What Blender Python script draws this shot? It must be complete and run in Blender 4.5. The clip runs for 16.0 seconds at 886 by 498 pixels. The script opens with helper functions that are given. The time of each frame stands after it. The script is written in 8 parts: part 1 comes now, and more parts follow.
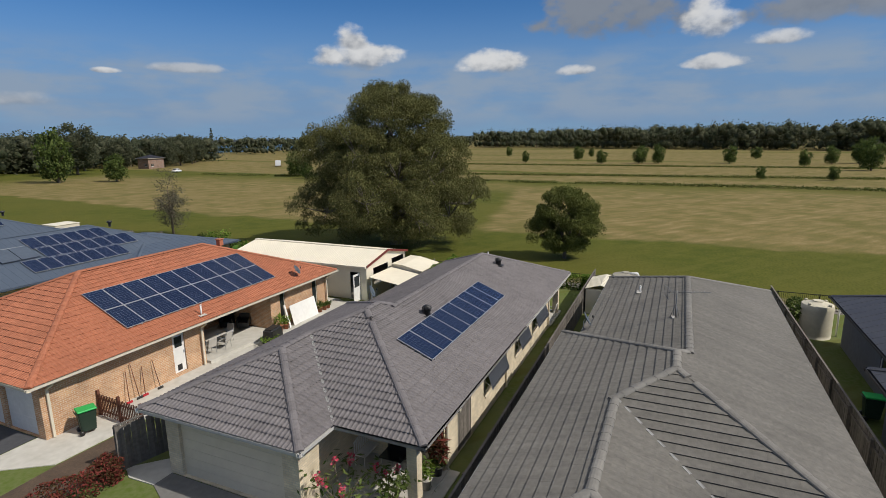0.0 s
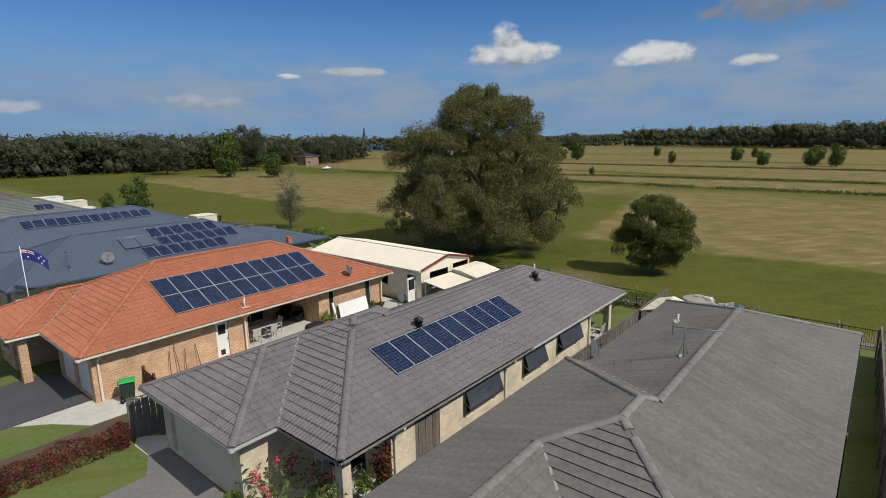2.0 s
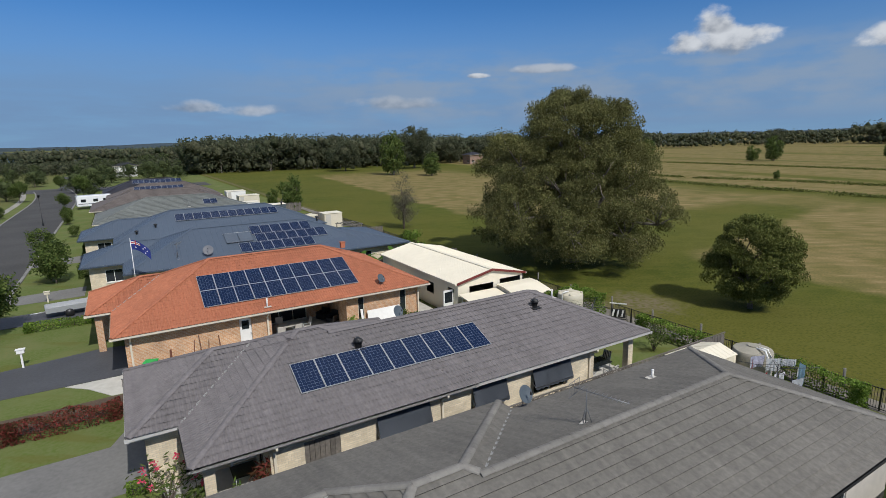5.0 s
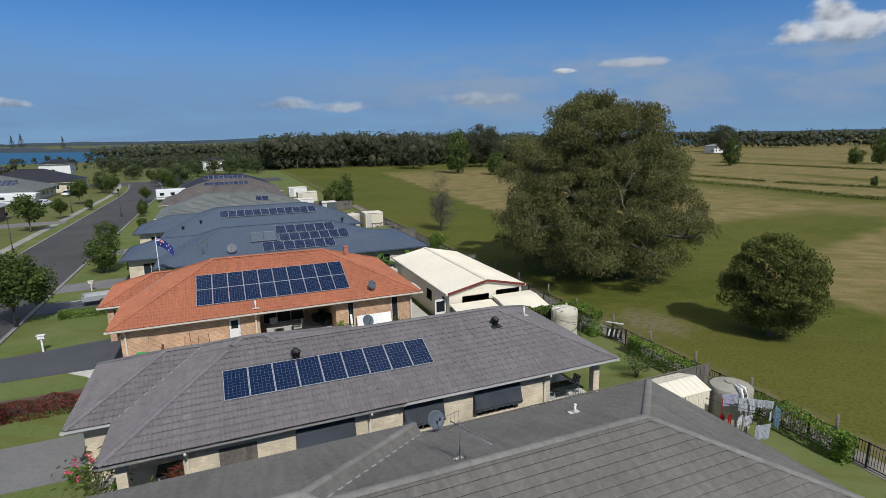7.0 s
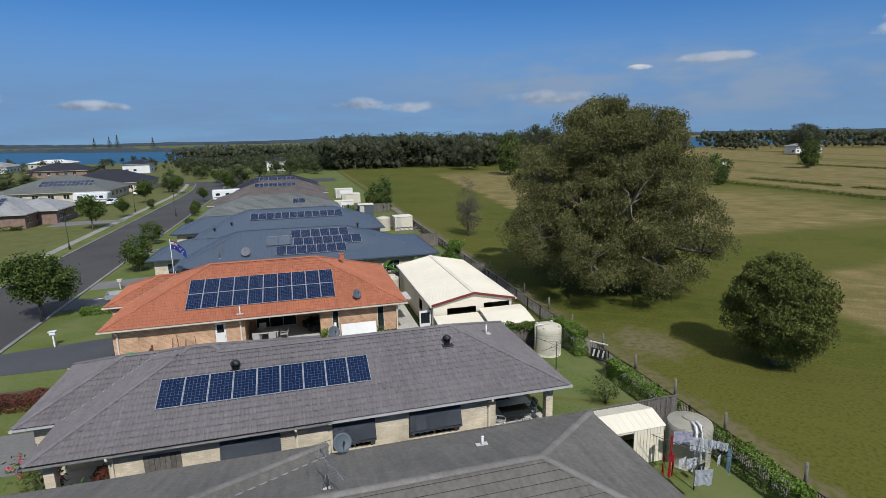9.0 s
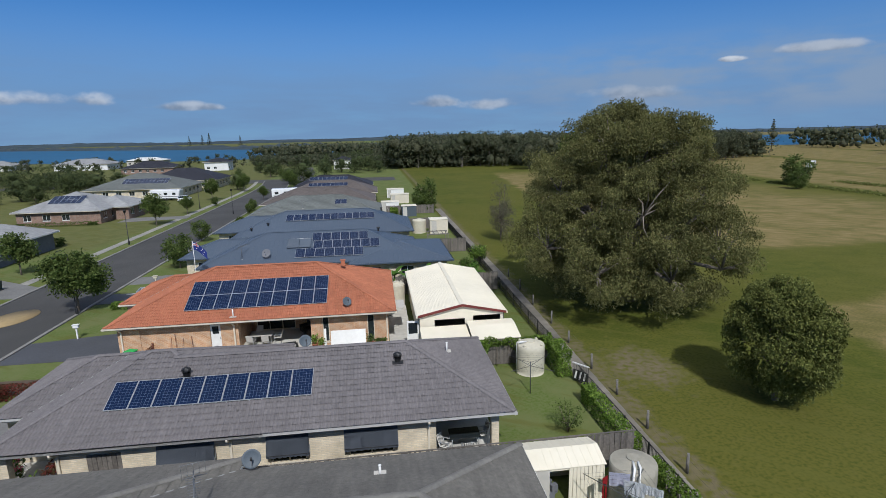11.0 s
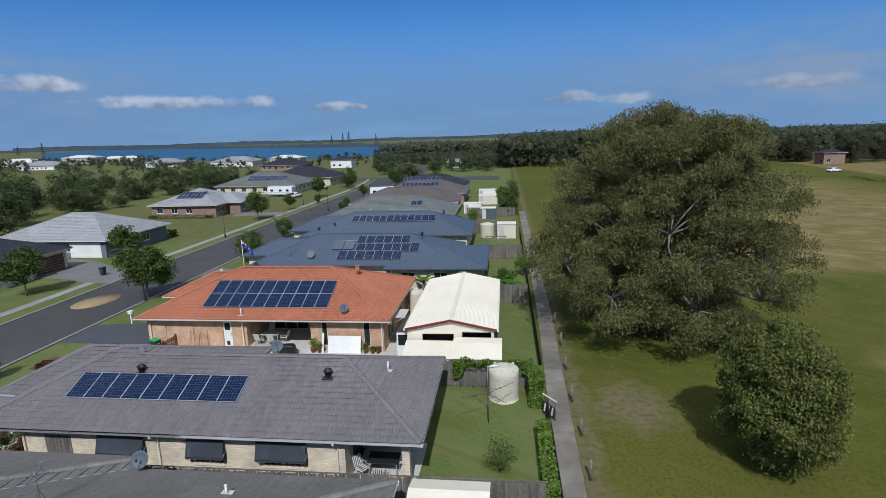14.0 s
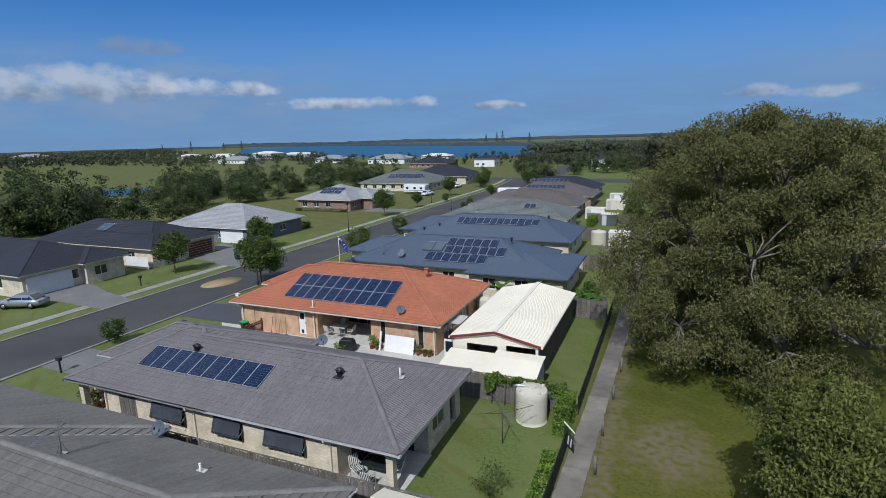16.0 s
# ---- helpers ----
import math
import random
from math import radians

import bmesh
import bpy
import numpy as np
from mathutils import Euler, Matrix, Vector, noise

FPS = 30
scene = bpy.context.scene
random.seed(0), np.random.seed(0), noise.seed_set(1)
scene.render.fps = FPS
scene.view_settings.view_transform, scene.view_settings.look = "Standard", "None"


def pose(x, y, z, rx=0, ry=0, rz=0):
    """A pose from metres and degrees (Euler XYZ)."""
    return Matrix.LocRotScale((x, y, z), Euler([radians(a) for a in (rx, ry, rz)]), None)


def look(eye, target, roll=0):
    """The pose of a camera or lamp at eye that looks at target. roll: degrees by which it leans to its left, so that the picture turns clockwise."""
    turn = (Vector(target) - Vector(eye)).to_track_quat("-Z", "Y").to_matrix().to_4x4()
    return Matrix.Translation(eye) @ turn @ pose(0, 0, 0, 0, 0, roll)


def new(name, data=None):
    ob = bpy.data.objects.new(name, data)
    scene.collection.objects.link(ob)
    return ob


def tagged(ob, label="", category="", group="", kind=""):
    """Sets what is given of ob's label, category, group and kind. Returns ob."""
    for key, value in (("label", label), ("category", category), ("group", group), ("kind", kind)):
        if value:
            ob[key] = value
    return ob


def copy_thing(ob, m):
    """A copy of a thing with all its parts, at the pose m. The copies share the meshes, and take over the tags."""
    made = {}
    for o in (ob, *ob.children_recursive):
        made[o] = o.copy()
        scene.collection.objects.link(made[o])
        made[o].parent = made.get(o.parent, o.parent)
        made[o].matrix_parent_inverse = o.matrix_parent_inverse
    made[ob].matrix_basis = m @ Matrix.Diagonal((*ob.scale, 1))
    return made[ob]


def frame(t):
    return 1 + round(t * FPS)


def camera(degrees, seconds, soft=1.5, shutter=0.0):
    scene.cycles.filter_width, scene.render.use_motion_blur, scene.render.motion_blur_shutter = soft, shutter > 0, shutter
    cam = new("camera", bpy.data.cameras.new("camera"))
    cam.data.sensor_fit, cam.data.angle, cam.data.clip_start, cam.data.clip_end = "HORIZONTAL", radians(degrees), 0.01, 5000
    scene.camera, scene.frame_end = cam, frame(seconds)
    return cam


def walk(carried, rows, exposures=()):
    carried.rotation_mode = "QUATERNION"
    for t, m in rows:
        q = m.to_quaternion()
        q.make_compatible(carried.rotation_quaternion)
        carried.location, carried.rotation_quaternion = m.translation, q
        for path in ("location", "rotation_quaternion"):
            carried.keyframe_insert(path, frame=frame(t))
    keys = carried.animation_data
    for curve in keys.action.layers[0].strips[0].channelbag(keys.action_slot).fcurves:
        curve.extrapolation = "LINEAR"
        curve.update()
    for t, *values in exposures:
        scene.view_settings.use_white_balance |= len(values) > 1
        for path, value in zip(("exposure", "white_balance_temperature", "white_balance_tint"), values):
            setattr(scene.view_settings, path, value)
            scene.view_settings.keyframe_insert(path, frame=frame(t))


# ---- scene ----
cam = camera(79.59, 16.0, soft=0.8)
PATH = [
    (0.0, -17.099, -8.184, 11.745, 78.218, 0.775, -66.028),
    (0.5, -16.203, -9.523, 11.730, 78.351, 1.036, -62.527),
    (1.0, -15.276, -10.833, 11.825, 78.376, 1.090, -58.267),
    (1.5, -14.297, -12.132, 12.021, 78.256, 0.913, -54.064),
    (2.0, -13.252, -13.409, 12.192, 78.260, 0.902, -50.359),
    (2.5, -12.041, -14.601, 12.366, 78.216, 0.872, -46.756),
    (3.0, -10.727, -15.701, 12.563, 78.087, 0.930, -43.244),
    (3.5, -9.314, -16.660, 12.713, 77.999, 0.968, -39.807),
    (4.0, -7.854, -17.564, 12.786, 78.140, 1.049, -36.581),
    (6.5, -0.662, -21.148, 13.551, 78.141, 1.097, -24.496),
    (7.0, 0.759, -21.589, 13.733, 78.072, 0.904, -22.488),
    (7.5, 2.179, -21.978, 13.904, 78.039, 0.929, -20.530),
    (8.0, 3.571, -22.326, 14.056, 78.070, 1.032, -18.730),
    (8.5, 4.991, -22.592, 14.206, 78.088, 1.114, -17.030),
    (9.0, 6.411, -22.863, 14.378, 78.115, 1.109, -15.367),
    (11.5, 13.963, -23.391, 15.192, 77.976, 1.328, -5.295),
    (12.0, 15.486, -23.278, 15.246, 78.023, 1.336, -3.214),
    (12.5, 17.012, -23.096, 15.297, 78.131, 1.245, -1.229),
    (13.0, 18.644, -22.855, 15.442, 77.979, 1.492, 0.792),
    (13.5, 20.322, -22.572, 15.598, 77.935, 1.590, 3.427),
    (14.0, 21.994, -22.240, 15.738, 77.993, 1.679, 6.469),
    (14.5, 23.683, -21.796, 15.844, 78.018, 1.637, 9.626),
    (15.0, 25.376, -21.245, 15.951, 78.041, 1.908, 13.158),
    (15.5, 26.992, -20.623, 16.053, 78.075, 1.931, 17.557),
    (16.0, 28.526, -20.013, 16.117, 78.282, 1.535, 22.901),
]
walk(cam, [(t, pose(x, y, z, rx, ry, rz)) for t, x, y, z, rx, ry, rz in PATH], [(0.0, 0.0, 6600, 10), (4.0, -0.03, 6280, 10), (9.0, -0.02, 6000, 10), (12.5, -0.06, 5800, 10), (16.0, -0.06, 5650, 10)])

# ---- light ----
SUN_EL, SUN_AZ = radians(46), radians(176)
SKY_TINT, HAZE, CLOUD_WHITE, CLOUD_GREY, CLOUD_FILL = (0.49, 0.81, 0.97), (1.75, 2.8, 4.45), (6.6, 6.7, 6.8), (1.75, 2.05, 2.55), (9.0, 8.9, 8.6)
world = bpy.data.worlds.new("sky")
scene.world = world
world.use_nodes = True
wn, wl = world.node_tree.nodes, world.node_tree.links
wn.clear()


def wmath(op, a, b=None, clamp=False):
    x = wn.new("ShaderNodeMath")
    x.operation, x.use_clamp = op, clamp
    for i, v in enumerate((a, b)):
        if isinstance(v, (int, float)):
            x.inputs[i].default_value = v
        elif v is not None:
            wl.new(v, x.inputs[i])
    return x.outputs[0]


def wstep(v, a, b, lo=0.0, hi=1.0):
    x = wn.new("ShaderNodeMapRange")
    x.interpolation_type = "SMOOTHSTEP"
    for i, k in enumerate((a, b, lo, hi)):
        x.inputs[i + 1].default_value = k
    wl.new(v, x.inputs[0])
    return x.outputs[0]


def wmix(f, a, b, mode="MIX"):
    x = wn.new("ShaderNodeMix")
    x.data_type, x.blend_type = "RGBA", mode
    for i, v in ((0, f), (6, a), (7, b)):
        if isinstance(v, (int, float)):
            x.inputs[i].default_value = v
        elif isinstance(v, tuple):
            x.inputs[i].default_value = (*v, 1)
        else:
            wl.new(v, x.inputs[i])
    return x.outputs[2]


def wnoise(scale, detail, stretch=1.0, shift=0.0, rough=0.58):
    mp = wn.new("ShaderNodeMapping")
    mp.inputs["Scale"].default_value = (1, 1, stretch)
    mp.inputs["Location"].default_value = (shift, 0, -shift * 0.6)
    wl.new(wtc.outputs["Generated"], mp.inputs[0])
    x = wn.new("ShaderNodeTexNoise")
    x.inputs["Scale"].default_value, x.inputs["Detail"].default_value, x.inputs["Roughness"].default_value = scale, detail, rough
    wl.new(mp.outputs[0], x.inputs["Vector"])
    return x.outputs[0]


sky = wn.new("ShaderNodeTexSky")
sky.sky_type, sky.sun_disc, sky.sun_elevation, sky.sun_rotation = "NISHITA", False, SUN_EL, SUN_AZ
sky.air_density, sky.dust_density, sky.ozone_density, sky.altitude = 0.75, 0.0, 6.0, 800
wbg, wout = wn.new("ShaderNodeBackground"), wn.new("ShaderNodeOutputWorld")
wbg.inputs["Strength"].default_value = 0.10
wtc = wn.new("ShaderNodeTexCoord")
wsep = wn.new("ShaderNodeSeparateXYZ")
wl.new(wtc.outputs["Generated"], wsep.inputs[0])
az = wmath("MULTIPLY", wmath("ARCTAN2", wsep.outputs[0], wsep.outputs[1]), 180 / math.pi)
el = wmath("MULTIPLY", wmath("ARCSINE", wsep.outputs[2]), 180 / math.pi)
blue = wmix(1.0, sky.outputs[0], SKY_TINT, "MULTIPLY")
# low grey-blue haze and thin layered cloud towards the horizon
thin = wnoise(5.0, 6, 7.0)
low = wmath("MULTIPLY", wstep(el, 3.0, 14.0, 1.0, 0.0), wstep(thin, 0.30, 0.62, 0.90, 1.0))
col = wmix(wmath("MULTIPLY", low, 0.96), blue, HAZE)
# a bank of broken grey-white cloud low over the field
bank = wstep(wmath("ADD", wnoise(9.0, 7, 2.4, 1.7, 0.5), wmath("MULTIPLY", wmath("SUBTRACT", thin, 0.5), 0.5)), 0.34, 0.66)
bank = wmath("MULTIPLY", bank, wmath("MULTIPLY", wstep(el, 0.6, 3.0), wstep(el, 6.0, 9.5, 1.0, 0.0)))
bank = wmath("MULTIPLY", bank, wmath("ADD", wstep(az, 2.0, 30.0, 0.0, 0.85), wstep(az, -26.0, -48.0, 0.0, 0.6)))
col = wmix(bank, col, (2.6, 3.35, 4.4))
# heaps of cumulus: azimuth, elevation, half width, half height, whiteness, how solid
CLOUDS = [
    (57.3, 8.0, 5.0, 1.9, 1.0, 1.0), (56.6, 9.6, 2.2, 1.5, 1.0, 1.0), (71.4, 7.2, 4.0, 1.5, 1.0, 1.0), (79.6, 6.3, 2.3, 0.7, 0.9, 0.8), (83.2, 11.0, 8.4, 3.2, 0.08, 1.0), (91.4, 10.2, 2.6, 2.6, 1.0, 0.9),
    (91.8, 6.4, 3.0, 0.9, 0.9, 0.9), (97.0, 8.0, 3.0, 0.8, 0.9, 0.8), (103.0, 10.6, 9.5, 2.8, 0.10, 1.0), (41.5, 6.6, 3.7, 0.6, 0.7, 0.5), (35.0, 6.2, 1.4, 0.35, 1.0, 0.9),
    (12.5, 3.0, 3.0, 0.9, 0.8, 0.4), (6.5, 3.4, 2.6, 0.8, 0.8, 0.4), (26.0, 3.6, 6.0, 0.9, 0.6, 0.3), (-17.7, 3.2, 3.7, 0.6, 0.8, 0.5), (-31.0, 3.7, 9.0, 0.9, 0.95, 0.6), (-44.7, 5.1, 7.0, 1.2, 0.95, 0.6),
    (-56.5, 5.0, 9.0, 2.0, 0.75, 0.6), (-51.4, 8.6, 4.9, 1.0, 0.2, 0.1),
]
rag = wmath("MULTIPLY", wmath("SUBTRACT", wnoise(19.0, 6, 1.5, 0.0, 0.5), 0.5), 3.2)
rag2 = wmath("MULTIPLY", wmath("SUBTRACT", wnoise(19.0, 6, 1.5, 0.014, 0.5), 0.5), 3.2)
for ca_, ce_, cw_, ch_, white_, solid_ in CLOUDS:
    u = wmath("DIVIDE", wmath("SUBTRACT", az, ca_), cw_)
    v = wmath("DIVIDE", wmath("SUBTRACT", el, ce_), ch_)
    flat_ = wmath("ADD", v, wmath("MULTIPLY", wmath("MINIMUM", v, 0.0), 0.7))
    d2 = wmath("ADD", wmath("MULTIPLY", u, u), wmath("MULTIPLY", flat_, flat_))
    body = wmath("ADD", wmath("SUBTRACT", 1.0, d2), rag)
    cover = wmath("MULTIPLY", wmath("MULTIPLY", wstep(body, -0.1, 1.2 - 0.4 * solid_), wstep(v, -1.0, -0.1, 0.45, 1.0)), wstep(d2, 1.2, 2.4, 1.0, 0.0))
    top = wstep(wmath("ADD", wmath("MULTIPLY", v, 0.75), wmath("MULTIPLY", wmath("SUBTRACT", rag, rag2), 0.8)), -0.85, 0.5)
    shade = wmix(wmath("MULTIPLY", top, white_), CLOUD_GREY, CLOUD_WHITE)
    col = wmix(wmath("MULTIPLY", cover, 0.42 + 0.53 * solid_), col, shade)
# scattered bright cloud above the view, added to fill the shadows
fill_heap = wmath("MULTIPLY", wstep(wnoise(3.2, 8, 1.6, 3.0), 0.42, 0.56), wstep(el, 24.0, 34.0))
col = wmix(wmath("MULTIPLY", fill_heap, 0.92), col, CLOUD_FILL)
wl.new(col, wbg.inputs[0])
wl.new(wbg.outputs[0], wout.inputs[0])
sun = new("sun", bpy.data.lights.new("sun", "SUN"))
sun.data.energy, sun.data.angle, sun.data.color = 3.9, radians(0.6), (1.0, 0.95, 0.87)
sun.matrix_world = look((0, 0, 0), (-math.sin(SUN_AZ) * math.cos(SUN_EL), -math.cos(SUN_AZ) * math.cos(SUN_EL), -math.sin(SUN_EL)))


# ---- materials ----
def mat(name, c1, c2=None, rough=0.8, scale=6.0, large=0.4, spread=0.35, bump=0.0, bump_scale=40.0, metal=0.0, island=0.0, objrand=0.0, spec=0.5, streak=0.0):
    m = bpy.data.materials.new(name)
    m.use_nodes = True
    nt = m.node_tree
    n, l = nt.nodes, nt.links
    p = n["Principled BSDF"]
    p.inputs["Roughness"].default_value, p.inputs["Metallic"].default_value = rough, metal
    p.inputs["Specular IOR Level"].default_value = spec
    geo = n.new("ShaderNodeNewGeometry")
    fine = n.new("ShaderNodeTexNoise")
    fine.inputs["Scale"].default_value, fine.inputs["Detail"].default_value = scale, 5
    l.new(geo.outputs["Position"], fine.inputs["Vector"])
    ramp = n.new("ShaderNodeMapRange")
    ramp.inputs[1].default_value, ramp.inputs[2].default_value = 0.3, 0.7
    l.new(fine.outputs[0], ramp.inputs[0])
    mix = n.new("ShaderNodeMix")
    mix.data_type = "RGBA"
    mix.inputs[6].default_value, mix.inputs[7].default_value = (*c1, 1), (*(c2 or [v * 0.75 for v in c1]), 1)
    l.new(ramp.outputs[0], mix.inputs[0])
    big = n.new("ShaderNodeTexNoise")
    big.inputs["Scale"].default_value, big.inputs["Detail"].default_value = large, 3
    l.new(geo.outputs["Position"], big.inputs["Vector"])
    rng = n.new("ShaderNodeMapRange")
    rng.inputs[1].default_value, rng.inputs[2].default_value = 0.25, 0.75
    rng.inputs[3].default_value, rng.inputs[4].default_value = 1 - spread, 1 + spread
    l.new(big.outputs[0], rng.inputs[0])
    last = rng.outputs[0]
    if streak:
        run = n.new("ShaderNodeMapping")
        run.inputs["Scale"].default_value = (4.2, 0.32, 0.32)
        l.new(geo.outputs["Position"], run.inputs[0])
        wash = n.new("ShaderNodeTexNoise")
        wash.inputs["Scale"].default_value, wash.inputs["Detail"].default_value = 1.0, 4
        l.new(run.outputs[0], wash.inputs["Vector"])
        wr = n.new("ShaderNodeMapRange")
        wr.inputs[1].default_value, wr.inputs[2].default_value, wr.inputs[3].default_value, wr.inputs[4].default_value = 0.3, 0.7, 1 - streak, 1 + streak
        l.new(wash.outputs[0], wr.inputs[0])
        wm = n.new("ShaderNodeMath")
        wm.operation = "MULTIPLY"
        l.new(last, wm.inputs[0])
        l.new(wr.outputs[0], wm.inputs[1])
        last = wm.outputs[0]
    for amount, node, out in ((island, geo, "Random Per Island"), (objrand, n.new("ShaderNodeObjectInfo"), "Random")):
        if amount:
            r = n.new("ShaderNodeMapRange")
            r.inputs[3].default_value, r.inputs[4].default_value = 1 - amount, 1 + amount
            l.new(node.outputs[out], r.inputs[0])
            mul = n.new("ShaderNodeMath")
            mul.operation = "MULTIPLY"
            l.new(last, mul.inputs[0])
            l.new(r.outputs[0], mul.inputs[1])
            last = mul.outputs[0]
    hsv = n.new("ShaderNodeVectorMath")
    hsv.operation = "SCALE"
    l.new(mix.outputs[2], hsv.inputs[0])
    l.new(last, hsv.inputs["Scale"])
    l.new(hsv.outputs[0], p.inputs["Base Color"])
    if bump:
        tex = n.new("ShaderNodeTexNoise")
        tex.inputs["Scale"].default_value, tex.inputs["Detail"].default_value = bump_scale, 4
        l.new(geo.outputs["Position"], tex.inputs["Vector"])
        b = n.new("ShaderNodeBump")
        b.inputs["Strength"].default_value, b.inputs["Distance"].default_value = bump, 0.02
        l.new(tex.outputs[0], b.inputs["Height"])
        l.new(b.outputs[0], p.inputs["Normal"])
    return m


M = {}
M["tile_grey"] = mat("grey_concrete_tile", (0.130, 0.118, 0.118), (0.174, 0.158, 0.158), 0.75, 9, 0.25, 0.12, 0.25, 60, island=0.08, streak=0.07)
M["tile_orange"] = mat("terracotta_tile", (0.315, 0.100, 0.048), (0.40, 0.148, 0.076), 0.75, 9, 0.25, 0.14, 0.25, 60, island=0.10)
M["dull_zinc"] = mat("dull_zinc", (0.30, 0.30, 0.29), (0.22, 0.22, 0.21), 0.7, 8, 1.0, 0.2)
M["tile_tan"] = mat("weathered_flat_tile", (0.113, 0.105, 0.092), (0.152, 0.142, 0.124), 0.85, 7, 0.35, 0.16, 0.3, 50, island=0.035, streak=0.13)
# grime and the shade of the course gaps, both put into the butt colour
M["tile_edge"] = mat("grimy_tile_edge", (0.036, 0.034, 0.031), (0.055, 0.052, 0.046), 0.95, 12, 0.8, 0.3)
M["metal_blue"] = mat("blue_grey_steel", (0.060, 0.082, 0.116), (0.068, 0.09, 0.125), 0.5, 3, 0.1, 0.08, metal=0.0)
M["cream_metal"] = mat("cream_steel", (0.76, 0.70, 0.56), (0.72, 0.66, 0.52), 0.5, 2, 0.3, 0.06)
M["white"] = mat("white_paint", (0.78, 0.77, 0.74), (0.70, 0.69, 0.66), 0.55, 4, 0.5, 0.08)
M["cream"] = mat("cream_paint", (0.66, 0.60, 0.48), (0.60, 0.54, 0.43), 0.6, 4, 0.5, 0.08)
M["dark"] = mat("dark_steel", (0.02, 0.02, 0.022), (0.03, 0.03, 0.03), 0.5)
M["maroon"] = mat("maroon_steel", (0.16, 0.028, 0.022), (0.13, 0.022, 0.02), 0.5)
M["concrete"] = mat("concrete", (0.36, 0.34, 0.30), (0.28, 0.265, 0.235), 0.9, 3, 0.5, 0.2, 0.3, 80)
M["asphalt"] = mat("asphalt", (0.064, 0.061, 0.057), (0.045, 0.043, 0.040), 0.9, 20, 0.15, 0.28, 0.3, 90)
M["timber"] = mat("weathered_timber", (0.13, 0.115, 0.10), (0.085, 0.075, 0.065), 0.9, 8, 0.8, 0.25, 0.4, 50, island=0.25, objrand=0.25)
M["glass"] = mat("window_glass", (0.02, 0.025, 0.03), (0.015, 0.02, 0.022), 0.08, 1, 0.5, 0.1, spec=0.8)
M["bark"] = mat("bark", (0.20, 0.16, 0.125), (0.11, 0.085, 0.065), 0.95, 9, 1.0, 0.3, 0.6, 25)
M["soffit"] = mat("soffit", (0.55, 0.52, 0.45), (0.5, 0.47, 0.4), 0.8)
M["tank"] = mat("tank_plastic", (0.56, 0.52, 0.41), (0.50, 0.46, 0.36), 0.6, 5, 0.8, 0.08, spec=0.2)


# ---- building helpers ----
def link_mesh(name, me, material, parent=None, label=""):
    ob = new(name, me)
    if material:
        me.materials.append(material)
    if parent:
        ob.parent = parent
    return tagged(ob, label) if label else ob


def part(name, bm, material, parent=None, label=""):
    me = bpy.data.meshes.new(name)
    bm.to_mesh(me)
    bm.free()
    return link_mesh(name, me, material, parent, label)


def raw(name, verts, faces, material, parent=None, label="", smooth=False):
    me = bpy.data.meshes.new(name)
    me.from_pydata([tuple(v) for v in verts], [], [tuple(f) for f in faces])
    if smooth:
        me.shade_smooth()
    return link_mesh(name, me, material, parent, label)


def empty(name, x, y, z=0.0, rz=0.0, label="", category="", group="", kind=""):
    ob = new(name)
    ob.matrix_world = pose(x, y, z, 0, 0, rz)
    ob.empty_display_size = 0.2
    return tagged(ob, label, category, group, kind)


def boxes(*specs, bevel=0.0):
    """A bmesh of boxes, each (x0, x1, y0, y1, z0, z1)."""
    bm = bmesh.new()
    for x0, x1, y0, y1, z0, z1 in specs:
        m = Matrix.Translation(((x0 + x1) / 2, (y0 + y1) / 2, (z0 + z1) / 2)) @ Matrix.Diagonal((x1 - x0, y1 - y0, z1 - z0, 1))
        bmesh.ops.create_cube(bm, size=1, matrix=m)
    if bevel:
        bmesh.ops.bevel(bm, geom=bm.edges[:], offset=bevel, segments=1, affect="EDGES")
    return bm


def tube(points, r0, r1=None, sides=8, bm=None):
    """A tapered tube along points."""
    bm = bm or bmesh.new()
    r1 = r0 if r1 is None else r1
    rings = []
    pts = [Vector(p) for p in points]
    for i, p in enumerate(pts):
        d = (pts[min(i + 1, len(pts) - 1)] - pts[max(i - 1, 0)]).normalized()
        a = d.orthogonal().normalized() if abs(d.z) < 0.99 else Vector((1, 0, 0))
        b = d.cross(a).normalized()
        a = b.cross(d)
        r = r0 + (r1 - r0) * i / max(1, len(pts) - 1)
        rings.append([bm.verts.new(p + r * (math.cos(2 * math.pi * k / sides) * a + math.sin(2 * math.pi * k / sides) * b)) for k in range(sides)])
    for u, v in zip(rings, rings[1:]):
        for k in range(sides):
            f = bm.faces.new((u[k], u[(k + 1) % sides], v[(k + 1) % sides], v[k]))
            f.smooth = True
    bm.faces.new(rings[0][::-1])
    bm.faces.new(rings[-1])
    return bm


def lathe(profile, sides=24, bm=None, at=(0, 0, 0)):
    """A body of revolution round z from (radius, height) pairs."""
    bm = bm or bmesh.new()
    rings = []
    for r, h in profile:
        if r < 1e-6:
            rings.append([bm.verts.new((at[0], at[1], at[2] + h))])
        else:
            rings.append([bm.verts.new((at[0] + r * math.cos(2 * math.pi * k / sides), at[1] + r * math.sin(2 * math.pi * k / sides), at[2] + h)) for k in range(sides)])
    for u, v in zip(rings, rings[1:]):
        for k in range(sides):
            q = [u[k % len(u)], u[(k + 1) % sides % len(u)], v[(k + 1) % sides % len(v)], v[k % len(v)]]
            q = [x for n, x in enumerate(q) if x not in q[:n]]
            if len(q) > 2:
                bm.faces.new(q).smooth = True
    return bm


